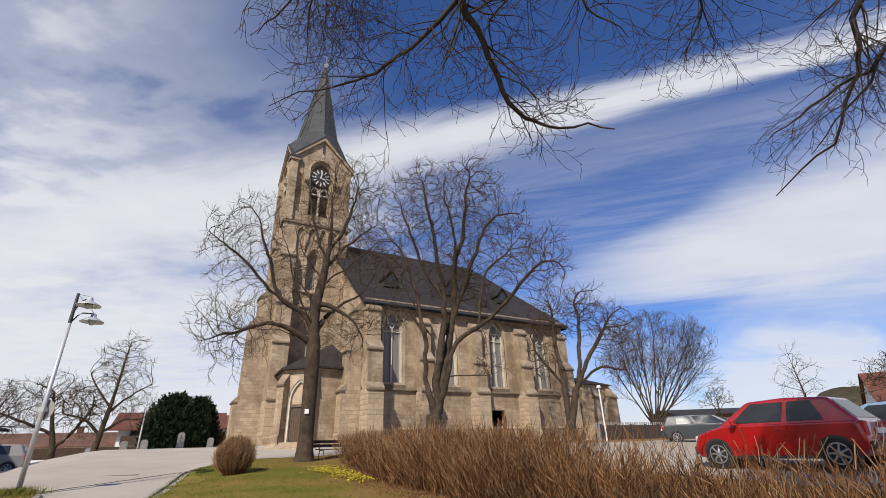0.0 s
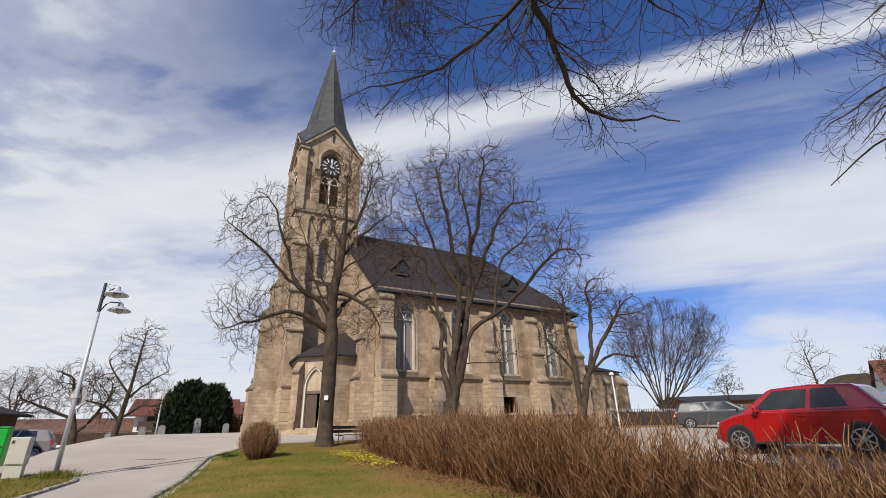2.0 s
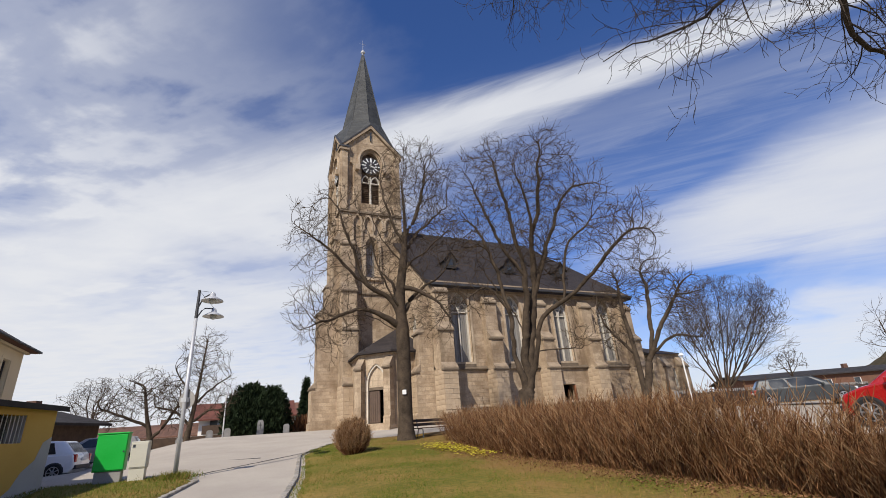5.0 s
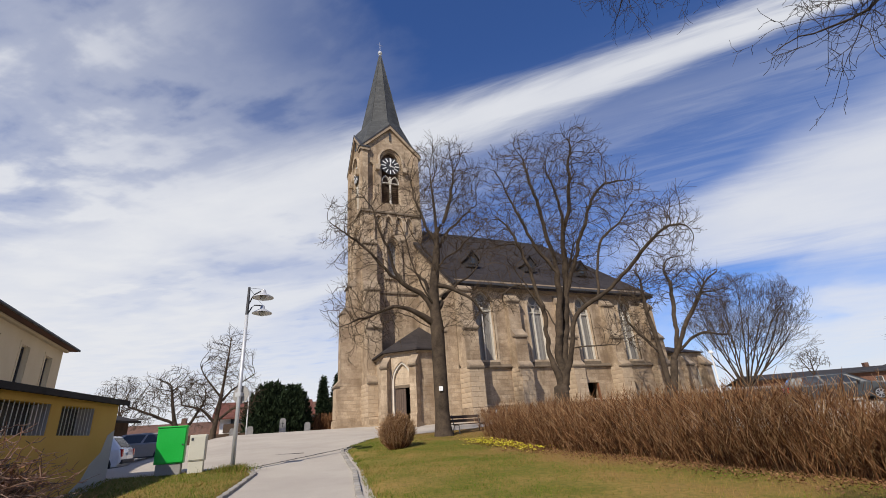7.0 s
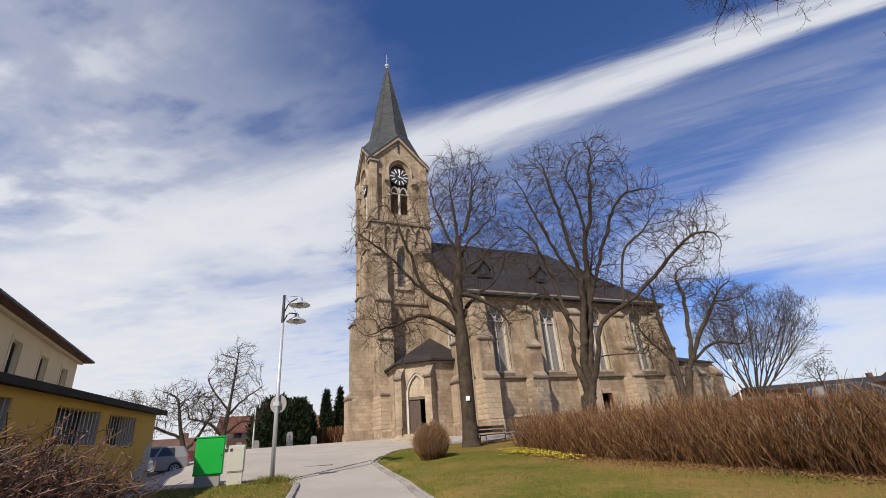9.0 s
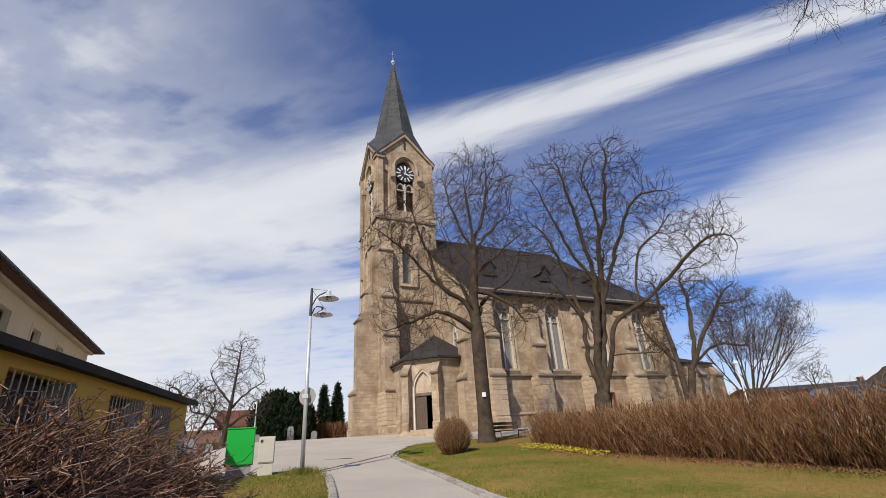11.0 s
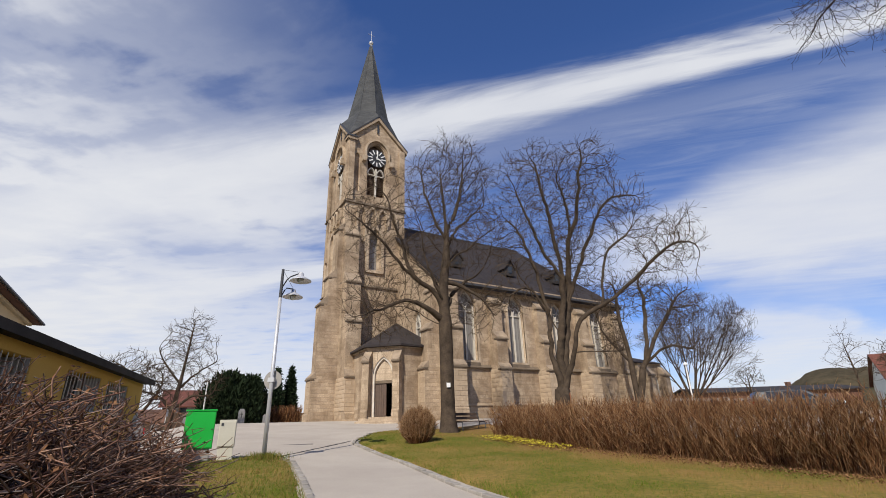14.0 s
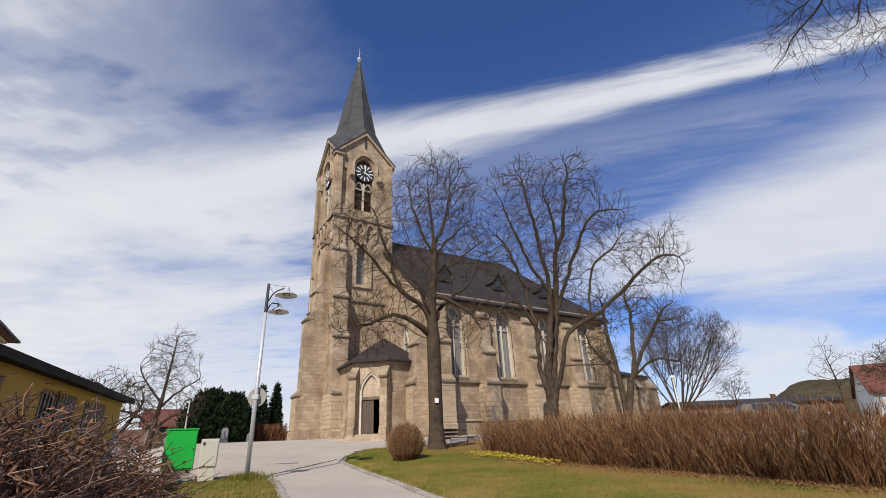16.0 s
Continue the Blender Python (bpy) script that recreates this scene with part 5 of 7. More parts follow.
def overhanging_tree():
    """The tree behind the camera's start, of which the drooping branch ends come into view."""
    ob = thing("tree", "large leafless tree with long drooping branches overhead", "tree", (0, 0, 0), 0, "bare trees")
    rng = random.Random(77)
    thick, thin = Wood(), Wood()
    x, y = 5.9, -2.6
    foot = Vector((x, y, ground_z(x, y) - 0.1))
    crown = Vector((x - 0.4, y + 0.4, 6.2))
    thick.bar([foot, foot + Vector((0, 0, 0.4)), foot + Vector((-0.05, 0.05, 2.5)), crown, crown + Vector((-0.5, 0.2, 3.0))], [0.6, 0.45, 0.38, 0.33, 0.16], 14)
    spec = dict(LINDEN, segs=(6, 6, 6, 5, 4), up=(0, 0, -0.03, -0.01, 0.0, 0), wiggle=(0.03, 0.1, 0.16, 0.22, 0.26, 0.3), kids=(0, 0, 4, 3), bare=(0, 0, 0.2, 0.2),
                lean=((0, 0), (0, 0), (28, 65), (28, 65), (28, 65)), length=(0, 0, 0.42, 0.24), thin=(0.5, 0.7), limbs=1, thinnest=0.0019, inside=lambda p: True)
    lines = (
        (((3.4, -0.3, 6.0), (1.9, 1.1, 5.2), (1.33, 1.75, 4.52), (1.45, 1.91, 4.31), (1.79, 2.06, 4.01), (2.08, 2.11, 3.75), (2.28, 2.0, 3.68), (2.57, 1.75, 3.61)), 0.042, 32),
        (((1.36, 1.72, 4.56), (1.41, 1.95, 4.44), (1.27, 2.24, 4.26), (1.03, 2.51, 4.09), (0.75, 2.69, 3.98), (0.36, 2.89, 3.8)), 0.024, 26),
        (((4.8, -1.2, 6.0), (4.15, -0.1, 5.2), (4.05, 0.28, 4.75), (4.12, 0.63, 4.44), (4.32, 0.74, 4.12), (4.46, 1.12, 3.73), (4.42, 1.61, 3.47)), 0.038, 34),
        (((3.4, 0.2, 5.6), (3.14, 1.08, 4.93), (3.32, 1.29, 4.69), (3.38, 1.54, 4.42)), 0.02, 24),
        (((4.15, -0.1, 5.2), (4.28, 0.34, 4.48), (4.4, 0.7, 4.11), (4.28, 1.15, 4.03), (4.21, 1.45, 3.88)), 0.026, 16),
        (((1.9, 1.1, 5.2), (0.9, 1.9, 4.95), (0.71, 2.16, 4.73), (0.4, 2.49, 4.51), (0.2, 2.75, 4.28)), 0.024, 26),
        (((2.6, 0.5, 5.6), (2.11, 1.58, 4.93), (2.44, 1.67, 4.67), (2.74, 1.58, 4.45)), 0.022, 15),
        (((2.9, 0.1, 5.7), (1.9, 1.75, 4.85), (1.75, 2.05, 4.6), (1.95, 2.25, 4.3)), 0.018, 12),
        (((4.8, -1.0, 5.9), (4.9, 0.2, 5.0), (5.2, 0.9, 4.5), (5.25, 1.5, 4.1)), 0.03, 16),
        (((1.84, 2.24, 7.24), (0.64, 3.44, 6.54), (0.7, 3.82, 6.16), (0.75, 4.14, 6.02), (0.82, 4.41, 5.83)), 0.022, 16),
        (((1.84, 2.24, 7.24), (0.64, 3.44, 6.54), (0.57, 3.77, 6.32), (0.62, 4.02, 6.22), (0.57, 4.29, 6.21)), 0.018, 14),
        (((1.84, 2.24, 7.24), (0.84, 3.23, 6.43), (0.82, 3.41, 6.04), (0.94, 3.56, 5.85), (0.95, 3.78, 5.81)), 0.018, 12),
        (((1.84, 2.24, 7.24), (1.08, 2.98, 6.38), (1.0, 3.1, 5.81), (1.07, 3.37, 5.68), (1.05, 3.57, 5.68)), 0.018, 10),
    )
    for pts, r, kids in lines:
        way = [Vector(p) for p in pts]
        fine = []
        for a, b in zip(way, way[1:]):
            for i in range(4):
                q = a.lerp(b, i / 4)
                fine.append(q + 0.05 * noise.noise_vector(q * 3.5) + 0.02 * noise.noise_vector(q * 11.0))
        fine.append(way[-1])
        n = len(fine)
        thick.bar(fine, [max(r * (1 - 0.88 * i / (n - 1)), 0.003) for i in range(n)], 7)
        for k in range(int(kids * 0.68)):
            f = 0.30 + 0.69 * (k + rng.uniform(0, 1)) / kids
            i = min(int(f * (n - 1)), n - 2)
            d = spread((fine[i + 1] - fine[i]).normalized(), radians(rng.uniform(30, 70)), rng.uniform(0, 6.3))
            grow(rng, thick, thin, fine[i], d, rng.uniform(0.3, 0.85), max(r * 0.30 * (1.1 - f), 0.0042), 2, spec)
    # its own crown, unseen above and behind the start of the walk, added to cast shade
    full = dict(LINDEN, kids=(0, 8, 6, 5, 3), inside=egg((4.6, -3.6, 9.0), 4.6, 3.6, 4.0, 0.8), thinnest=0.006)
    for k in range(11):
        a = 0.57 * k
        grow(rng, thick, thin, crown + Vector((0, 0, 0.25 * k)), Vector((math.cos(a), math.sin(a), 0.8)), 5.5, 0.14, 1, full)
    for lead in ((crown, (1.84, 2.24, 7.24)), (crown, (3.4, -0.3, 6.0)), (crown, (4.8, -1.2, 6.0)), (crown, (7.5, -1.0, 8.5)), (crown, (6.0, -5.5, 8.5))):
        a, b = Vector(lead[0]), Vector(lead[1])
        thick.bar([a, a.lerp(b, 0.5) + Vector((0, 0, 0.25)), b], [0.2, 0.12, 0.06], 9)
    thick.make("trunk", SHADEBARK, ob, "dark trunk and bent limbs")
    thin.make("crown", SHADEBARK, ob, "fine dark drooping twigs")


def hedge():
    """A long bare hornbeam hedge: hundreds of stems with side twigs; too many to count."""
    rng = random.Random(3)
    stems, tips = Wood(), Wood()
    y = -3.2
    while y < 18.9:
        sparse = y < 6.2
        for _ in range(46 if sparse else 36):
            yy = y + rng.uniform(0, 0.2)
            side = rng.uniform(-1, 1)
            mid = 6.25 + 0.045 * (yy - 8)
            x = mid + side * (0.55 if yy < 17.5 else 0.4)
            z = ground_z(x, yy) - 0.03
            h = (rng.choice((rng.uniform(0.55, 1.0), rng.uniform(0.7, 1.1), rng.uniform(0.9, 1.5))) if sparse else rng.uniform(0.9, 1.25)) * (1 - 0.10 * side * side)
            h += 0.16 * noise.noise((yy * 0.45, 3.0, 0)) + 0.05 + 0.40 * (1 - smooth01(13.0, 18.5, yy)) * smooth01(4.6, 7.2, yy) - 0.05 * (1 - smooth01(3.5, 6.5, yy))
            lean = Vector((0.20 * side + rng.gauss(0, 0.10), rng.gauss(0, 0.12), 1)).normalized()
            p = Vector((x, yy, z))
            pts, rad = [p.copy()], [rng.uniform(0.005, 0.0105)]
            for i in range(4):
                lean = (lean + Vector((rng.gauss(0, 0.22), rng.gauss(0, 0.22), 0.06))).normalized()
                p = p + lean * h / 4
                pts.append(p.copy())
                rad.append(rad[0] * (1 - 0.19 * (i + 1)))
            stems.bar(pts, rad, 3)
            for k in range(9):
                f = rng.uniform(0.12, 0.98) * 4
                i = min(int(f), 3)
                q = pts[i].lerp(pts[i + 1], f - i)
                d = (lean + Vector((rng.gauss(0, 0.42), rng.gauss(0, 0.42), rng.uniform(-0.1, 0.5)))).normalized()
                l = rng.uniform(0.12, 0.36)
                b = q + d * l * 0.5
                e = b + (d + Vector((rng.gauss(0, 0.2), rng.gauss(0, 0.2), 0.2))).normalized() * l * 0.5
                (tips if k % 3 == 0 else stems).bar([q, b, e], [0.006, 0.0048, 0.0034], 3)
        y += 0.2
    ob = thing("hedge", "long bare brown clipped hedge of dense thin twigs along the lawn", "hedge", kind="stuff")
    stems.make("stems", HEDGE, ob)["kind"] = "stuff"
    tips.make("twig_tips", HEDGELEAF, ob)["kind"] = "stuff"


def bush():
    rng = random.Random(8)
    stems, shoots = Wood(), Wood()
    c = Vector((2.3, 17.9, ground_z(2.3, 17.9) + 0.03))
    for _ in range(760):
        a, s = rng.uniform(0, 6.3), math.sqrt(rng.uniform(0, 1))
        out = Vector((math.cos(a), math.sin(a), 0))
        foot = c + out * s * 0.26
        end = c + out * s * rng.uniform(0.52, 0.68) + Vector((0, 0, (0.42 + 0.78 * math.sqrt(max(1 - 0.92 * s * s, 0.0))) * rng.uniform(0.82, 1.06)))
        mid = foot.lerp(end, 0.5) + out * 0.10 * s + Vector((rng.gauss(0, 0.03), rng.gauss(0, 0.03), -0.02))
        pts = [foot, foot.lerp(mid, 0.5) + out * 0.03, mid, mid.lerp(end, 0.5) + out * 0.02, end]
        stems.bar(pts, [0.009, 0.008, 0.0068, 0.0055, 0.004], 3)
        for k in range(9):
            f = rng.uniform(0.25, 0.98) * 4
            i = min(int(f), 3)
            q = pts[i].lerp(pts[i + 1], f - i)
            d = ((end - foot).normalized() + out * 0.2 + Vector((rng.gauss(0, 0.5), rng.gauss(0, 0.5), rng.gauss(0, 0.3)))).normalized()
            shoots.bar([q, q + d * rng.uniform(0.06, 0.2)], [0.005, 0.0034], 3)
    ob = thing("bush", "round clipped bare brown bush on the lawn", "bush")
    stems.make("stem_tangle", HEDGE, ob)["kind"] = "stuff"
    shoots.make("shoot_tangle", HEDGELEAF, ob)["kind"] = "stuff"


def cut_shrub():
    """The clipped shrub by the garage: blunt, tangled stems."""
    rng = random.Random(15)
    w, side_wood = Wood(), Wood()
    a, b = Vector((-9.0, 4.4, 0)), Vector((-6.3, 10.5, 0))
    side = (b - a).normalized().cross(Vector((0, 0, 1)))
    v, f_ = [], []
    for _ in range(5600):
        f, s = rng.uniform(0, 1), rng.uniform(-1, 1)
        p = a.lerp(b, f) + side * s * 0.85
        p.z = ground_z(p.x, p.y) + 0.03
        h = rng.uniform(1.1, 2.25) * (1 - 0.18 * abs(s)) * (1 - 0.35 * max(0, f - 0.85) / 0.15) + 0.12 * noise.noise(p * 0.9)
        d = Vector((side.x * s * 0.5 + rng.gauss(0, 0.25), side.y * s * 0.5 + rng.gauss(0, 0.25), 1)).normalized()
        top = p.z + 1.74 - 0.25 * s * s - 0.45 * max(0, f - 0.8) / 0.2
        pts = [p]
        for i in range(6):
            d = (d + Vector((rng.gauss(0, 0.5), rng.gauss(0, 0.5), rng.gauss(-0.03, 0.2)))).normalized()
            e = pts[-1] + d * h / 6
            e.z = min(e.z, top + rng.gauss(0, 0.05))
            pts.append(e)
        r = rng.uniform(0.005, 0.0105)
        w.bar(pts, [r, r, r * 0.95, r * 0.9, r * 0.85, r * 0.75, r * 0.65], 4)
        for k in range(10):
            f2 = rng.uniform(0.2, 1.0) * 6
            i = min(int(f2), 5)
            q = pts[i].lerp(pts[i + 1], f2 - i)
            dd = Vector((rng.gauss(0, 1), rng.gauss(0, 1), rng.gauss(0.25, 0.5))).normalized()
            l = rng.uniform(0.07, 0.24)
            e1 = q + dd * l * 0.55
            e2 = e1 + (dd + Vector((rng.gauss(0, 0.4), rng.gauss(0, 0.4), rng.gauss(0, 0.3)))).normalized() * l * 0.45
            if q.z > top - 0.75 and k % 4 == 0:
                # a curled dead leaf or a torn strip of bark
                o, lw, ll = len(v), rng.uniform(0.008, 0.02), rng.uniform(0.03, 0.075)
                n = dd.cross(Vector((rng.gauss(0, 1), rng.gauss(0, 1), rng.gauss(0, 1)))).normalized()
                t = dd.cross(n).normalized()
                for a_, b_, c_ in ((0, 0, 0), (0.5, -1, 0.25), (1, 0, 0.6), (0.5, 1, 0.25)):
                    v.append(tuple(e1 + dd * ll * a_ + t * lw * b_ + n * ll * c_ * 0.6))
                f_ += [(o, o + 1, o + 2), (o, o + 2, o + 3)]
            side_wood.bar([q, e1, e2], [r * 0.7, r * 0.6, r * 0.5], 3)
    ob = thing("shrub", "tangled cut-back reddish brown shrub beside the garage", "shrub")
    w.make("stem_tangle", REDTWIG, ob)["kind"] = "stuff"
    raw("dead_leaves", v, f_, LITTER, ob)["kind"] = "stuff"
    side_wood.make("twig_tangle", REDTWIG, ob)["kind"] = "stuff"


large_trees()
overhanging_tree()
hedge()
bush()
cut_shrub()


# ---- street furniture ----
def street_lamp():
    x, y = -2.9, 17.0
    z = ground_z(x, y)
    ob = thing("street_lamp", "tall galvanised street lamp with two hanging bell shades", "street lamp", (x, y, z))
    H = 5.45
    bm = cyl(bmesh.new(), (0, 0, -0.1), (0, 0, H - 0.9), 0.062, 0.05, 16)
    part("pole", bm, METAL, ob, smooth=True)
    part("pole_top", cyl(bmesh.new(), (0, 0, H - 0.9), (0, 0, H + 0.02), 0.05, 0.04, 12), DARKMETAL, ob)
    part("collar", cyl(bmesh.new(), (0, 0, 0), (0, 0, 0.12), 0.085, 0.08, 16), METAL, ob)
    for k, (dx, dy, dz) in enumerate(((0.42, -0.62, -0.26), (0.46, 0.42, -0.50))):
        end = Vector((dx, dy, H + dz))
        w = Wood()
        start = Vector((0, 0, H - 0.62 - 0.3 * k))
        mid = Vector((dx * 0.45, dy * 0.45, H + dz - 0.02))
        w.bar([start, start.lerp(mid, 0.6) + Vector((0, 0, 0.06)), mid, end + Vector((0, 0, 0.04))], [0.02] * 4, 8)
        arm = w.make("arm", DARKMETAL, ob)
        w = Wood()
        w.bar([Vector((0, 0, H)), end + Vector((0, 0, 0.05))], [0.006, 0.006], 5)
        w.make("stay_wire", DARKMETAL, arm)
        # bell shade: a turned profile
        bm = bmesh.new()
        prof = [(0.03, 0.05), (0.07, 0.02), (0.09, -0.08), (0.20, -0.14), (0.31, -0.21), (0.32, -0.23), (0.29, -0.22), (0.10, -0.16)]
        n = 24
        rings = [[bm.verts.new((end.x + r * math.cos(2 * math.pi * i / n), end.y + r * math.sin(2 * math.pi * i / n), end.z + h)) for i in range(n)] for r, h in prof]
        for a, b in zip(rings, rings[1:]):
            for i in range(n):
                bm.faces.new((a[i], a[(i + 1) % n], b[(i + 1) % n], b[i]))
        bm.faces.new(rings[0])
        shade = part("shade", bm, METAL, ob, "grey metal bell shade", True)
        bm = bmesh.new()
        ball(bm, (end.x, end.y, end.z - 0.22), 0.1, 2, (1, 1, 1.1))
        part("bulb_glass", bm, LENS, shade, smooth=True)
    bm = bmesh.new()
    cyl(bm, (0.0, 0.075, 2.12), (0.0, 0.09, 2.12), 0.26, 0.26, 28)
    at(bm, Matrix.Rotation(radians(-35), 4, "Z"))
    sign = part("sign_back", bm, CONCRETE, ob, "round traffic sign seen from behind")
    part("clamp", at(boxes((-0.09, -0.07, 2.06, 0.09, 0.08, 2.18)), Matrix.Rotation(radians(-35), 4, "Z")), METAL, sign)


def cabinets():
    z = ground_z(-4.6, 17.4)
    ob = thing("utility_cabinet", "bright green utility cabinet on a grey concrete plinth", "cabinet", (-4.54, 17.32, z), -3)
    part("plinth", boxes((-0.31, 0.0, -0.15, 0.31, 0.30, 0.34), bevel=0.015), CONCRETE, ob)
    part("body", boxes((-0.36, -0.03, 0.34, 0.36, 0.33, 1.28), bevel=0.012), GREEN, ob)
    part("lid", boxes((-0.38, -0.05, 1.28, 0.38, 0.35, 1.32), bevel=0.012), GREEN, ob)
    part("door", boxes((-0.345, -0.05, 0.37, 0.345, -0.032, 1.26), bevel=0.008), GREEN, ob)
    part("lock", cyl(bmesh.new(), (0.30, -0.065, 0.82), (0.30, -0.05, 0.82), 0.022), DARKMETAL, ob)
    ob = thing("utility_cabinet", "small cream plastic meter cabinet beside the green one", "cabinet", (-3.86, 17.22, z), -6)
    part("plinth", boxes((-0.19, 0.0, -0.15, 0.19, 0.24, 0.36), bevel=0.01), CREAM, ob)
    part("body", boxes((-0.215, -0.02, 0.36, 0.215, 0.26, 1.05), bevel=0.015), CREAM, ob)
    part("door", boxes((-0.195, -0.034, 0.39, 0.195, -0.021, 1.0), bevel=0.006), CREAM, ob)
    part("lock", boxes((-0.17, -0.045, 0.9, -0.11, -0.034, 0.97)), DARKMETAL, ob)


def bench():
    z = ground_z(6.9, 21.3)
    ob = thing("bench", "dark wooden park bench with steel legs on the lawn", "bench", (6.85, 21.35, z), 12)
    for k in range(3):
        part("seat_slat", boxes((-0.95, -0.25 + k * 0.15, 0.42, 0.95, -0.12 + k * 0.15, 0.46), bevel=0.008), WOOD, ob)
    for k in range(2):
        part("back_slat", at(boxes((-0.95, -0.015, 0.54 + k * 0.17, 0.95, 0.02, 0.66 + k * 0.17), bevel=0.008), Matrix.Translation((0, 0.25, 0)) @ Matrix.Rotation(radians(-10), 4, "X")), WOOD, ob)
    for s in (-0.75, 0.75):
        w = Wood()
        w.bar([Vector((s, -0.25, -0.05)), Vector((s, -0.22, 0.4)), Vector((s, 0.16, 0.41)), Vector((s, 0.30, 0.85))], [0.022] * 4, 6)
        w.bar([Vector((s, 0.26, -0.05)), Vector((s, 0.14, 0.41))], [0.022] * 2, 6)
        w.make("leg", DARKMETAL, ob)
    z = ground_z(8.45, 21.3)
    ob = thing("litter_bin", "grey wire litter bin on a post beside the bench", "bin", (8.45, 21.35, z))
    bm = bmesh.new()
    for k in range(14):
        a = 2 * math.pi * k / 14
        cyl(bm, (0.17 * math.cos(a), 0.17 * math.sin(a), 0.2), (0.2 * math.cos(a), 0.2 * math.sin(a), 0.72), 0.012, sides=5)
    part("basket", bm, METAL, ob)
    part("liner", cyl(bmesh.new(), (0, 0, 0.21), (0, 0, 0.66), 0.15, 0.175, 14), CONCRETE, ob)
    part("post", cyl(bmesh.new(), (0, 0.22, -0.1), (0, 0.22, 0.85), 0.025), METAL, ob)


street_lamp()
cabinets()
bench()
tree_sign = part("notice", at(boxes((-0.085, -0.015, -0.095, 0.085, 0.015, 0.095), bevel=0.004), pose(5.16, 20.42, 3.05, 0, 0, -18)), WHITE)
tagged(tree_sign, "small white notice fixed to the tree trunk", "sign")


# ---- cars ----
def car(label, at_, rz, paint, L=3.8, W=1.66, H=1.5, wagon=False, rear=0.68, front=0.72):
    """Nose towards its own +y. Loft of a side outline across the width, cabin with glass, wheels."""
    ob = thing("car", label, "car", at_, rz, "parked cars")
    h = L / 2
    low, belt = 0.20, 0.63 * H
    outline = [(-h + 0.02, 0.42), (-h, 0.58), (-h + 0.05, 0.60 * H), (-h + 0.10, belt), (h * 0.52, belt + 0.01), (h * 0.72, belt - 0.06), (h * 0.93, belt - 0.20), (h - 0.02, 0.50), (h, 0.36), (h - 0.12, low + 0.02), (-h + 0.15, low + 0.04)]
    cy, cz = 0.0, 0.55
    bm = bmesh.new()
    rings = []
    for x, k in ((-W / 2, 0.90), (-W / 2 + 0.035, 0.965), (-W / 2 + 0.16, 1.0), (W / 2 - 0.16, 1.0), (W / 2 - 0.035, 0.965), (W / 2, 0.90)):
        rings.append([bm.verts.new((x, cy + (y - cy) * (0.5 + 0.5 * k) if abs(y) > 0.5 * h else y, cz + (z - cz) * k)) for y, z in outline])
    for a, b in zip(rings, rings[1:]):
        for i in range(len(outline)):
            j = (i + 1) % len(outline)
            bm.faces.new((a[i], a[j], b[j], b[i]))
    bm.faces.new(rings[0])
    bm.faces.new(rings[-1])
    bmesh.ops.recalc_face_normals(bm, faces=bm.faces)
    body = part("body", bm, paint, ob, smooth=True)
    soft = body.modifiers.new("round", "BEVEL")
    soft.width, soft.segments, soft.limit_method, soft.angle_limit, soft.harden_normals = 0.03, 2, "ANGLE", radians(18), True
    # cabin
    b0, b1 = -h + (0.06 if wagon else 0.08), h * 0.62
    t0, t1 = -h + (0.35 if wagon else 0.55), h * 0.22
    wb, wt = W / 2 - 0.05, W / 2 - 0.22
    zb, zt = belt - 0.03, H
    tm = (t0 + t1) / 2
    v = [(-wb, b0, zb), (wb, b0, zb), (wb, b1, zb), (-wb, b1, zb), (-wt, t0, zt - 0.05), (wt, t0, zt - 0.05), (wt, t1, zt - 0.04), (-wt, t1, zt - 0.04), (-wt, tm, zt), (wt, tm, zt)]
    cab = part("cabin", solid(v, [(0, 1, 5, 4), (2, 3, 7, 6), (1, 2, 6, 9, 5), (3, 0, 4, 8, 7), (4, 5, 9, 8), (8, 9, 6, 7)]), paint, ob)
    bev = cab.modifiers.new("round", "BEVEL")
    bev.width, bev.segments = 0.08, 4
    V = [Vector(p) for p in v]

    def glass(a, b, c, d, u0, u1, w0, w1, out):
        q = lambda u, w: V[a].lerp(V[b], u).lerp(V[d].lerp(V[c], u), w)
        o = Vector(out) * 0.012
        inner = [q(u0, w0), q(u1, w0), q(u1, w1), q(u0, w1)]
        pts = [p + o for p in inner] + [p - o * 2 for p in inner]
        part("side_window" if abs(out[0]) > 0.5 else "windscreen", solid([tuple(p) for p in pts], [(0, 1, 2, 3), (7, 6, 5, 4), (0, 4, 5, 1), (1, 5, 6, 2), (2, 6, 7, 3), (3, 7, 4, 0)]), CARGLASS, cab)

    glass(3, 0, 4, 7, 0.10, 0.50, 0.12, 0.90, (-1, 0, 0.2))
    glass(3, 0, 4, 7, 0.54, 0.80, 0.12, 0.90, (-1, 0, 0.2))
    glass(2, 1, 5, 6, 0.10, 0.50, 0.12, 0.90, (1, 0, 0.2))
    glass(2, 1, 5, 6, 0.54, 0.80, 0.12, 0.90, (1, 0, 0.2))
    glass(2, 3, 7, 6, 0.07, 0.93, 0.08, 0.92, (0, 0.6, 0.5))
    glass(0, 1, 5, 4, 0.10, 0.90, 0.15, 0.88, (0, -0.7, 0.3))
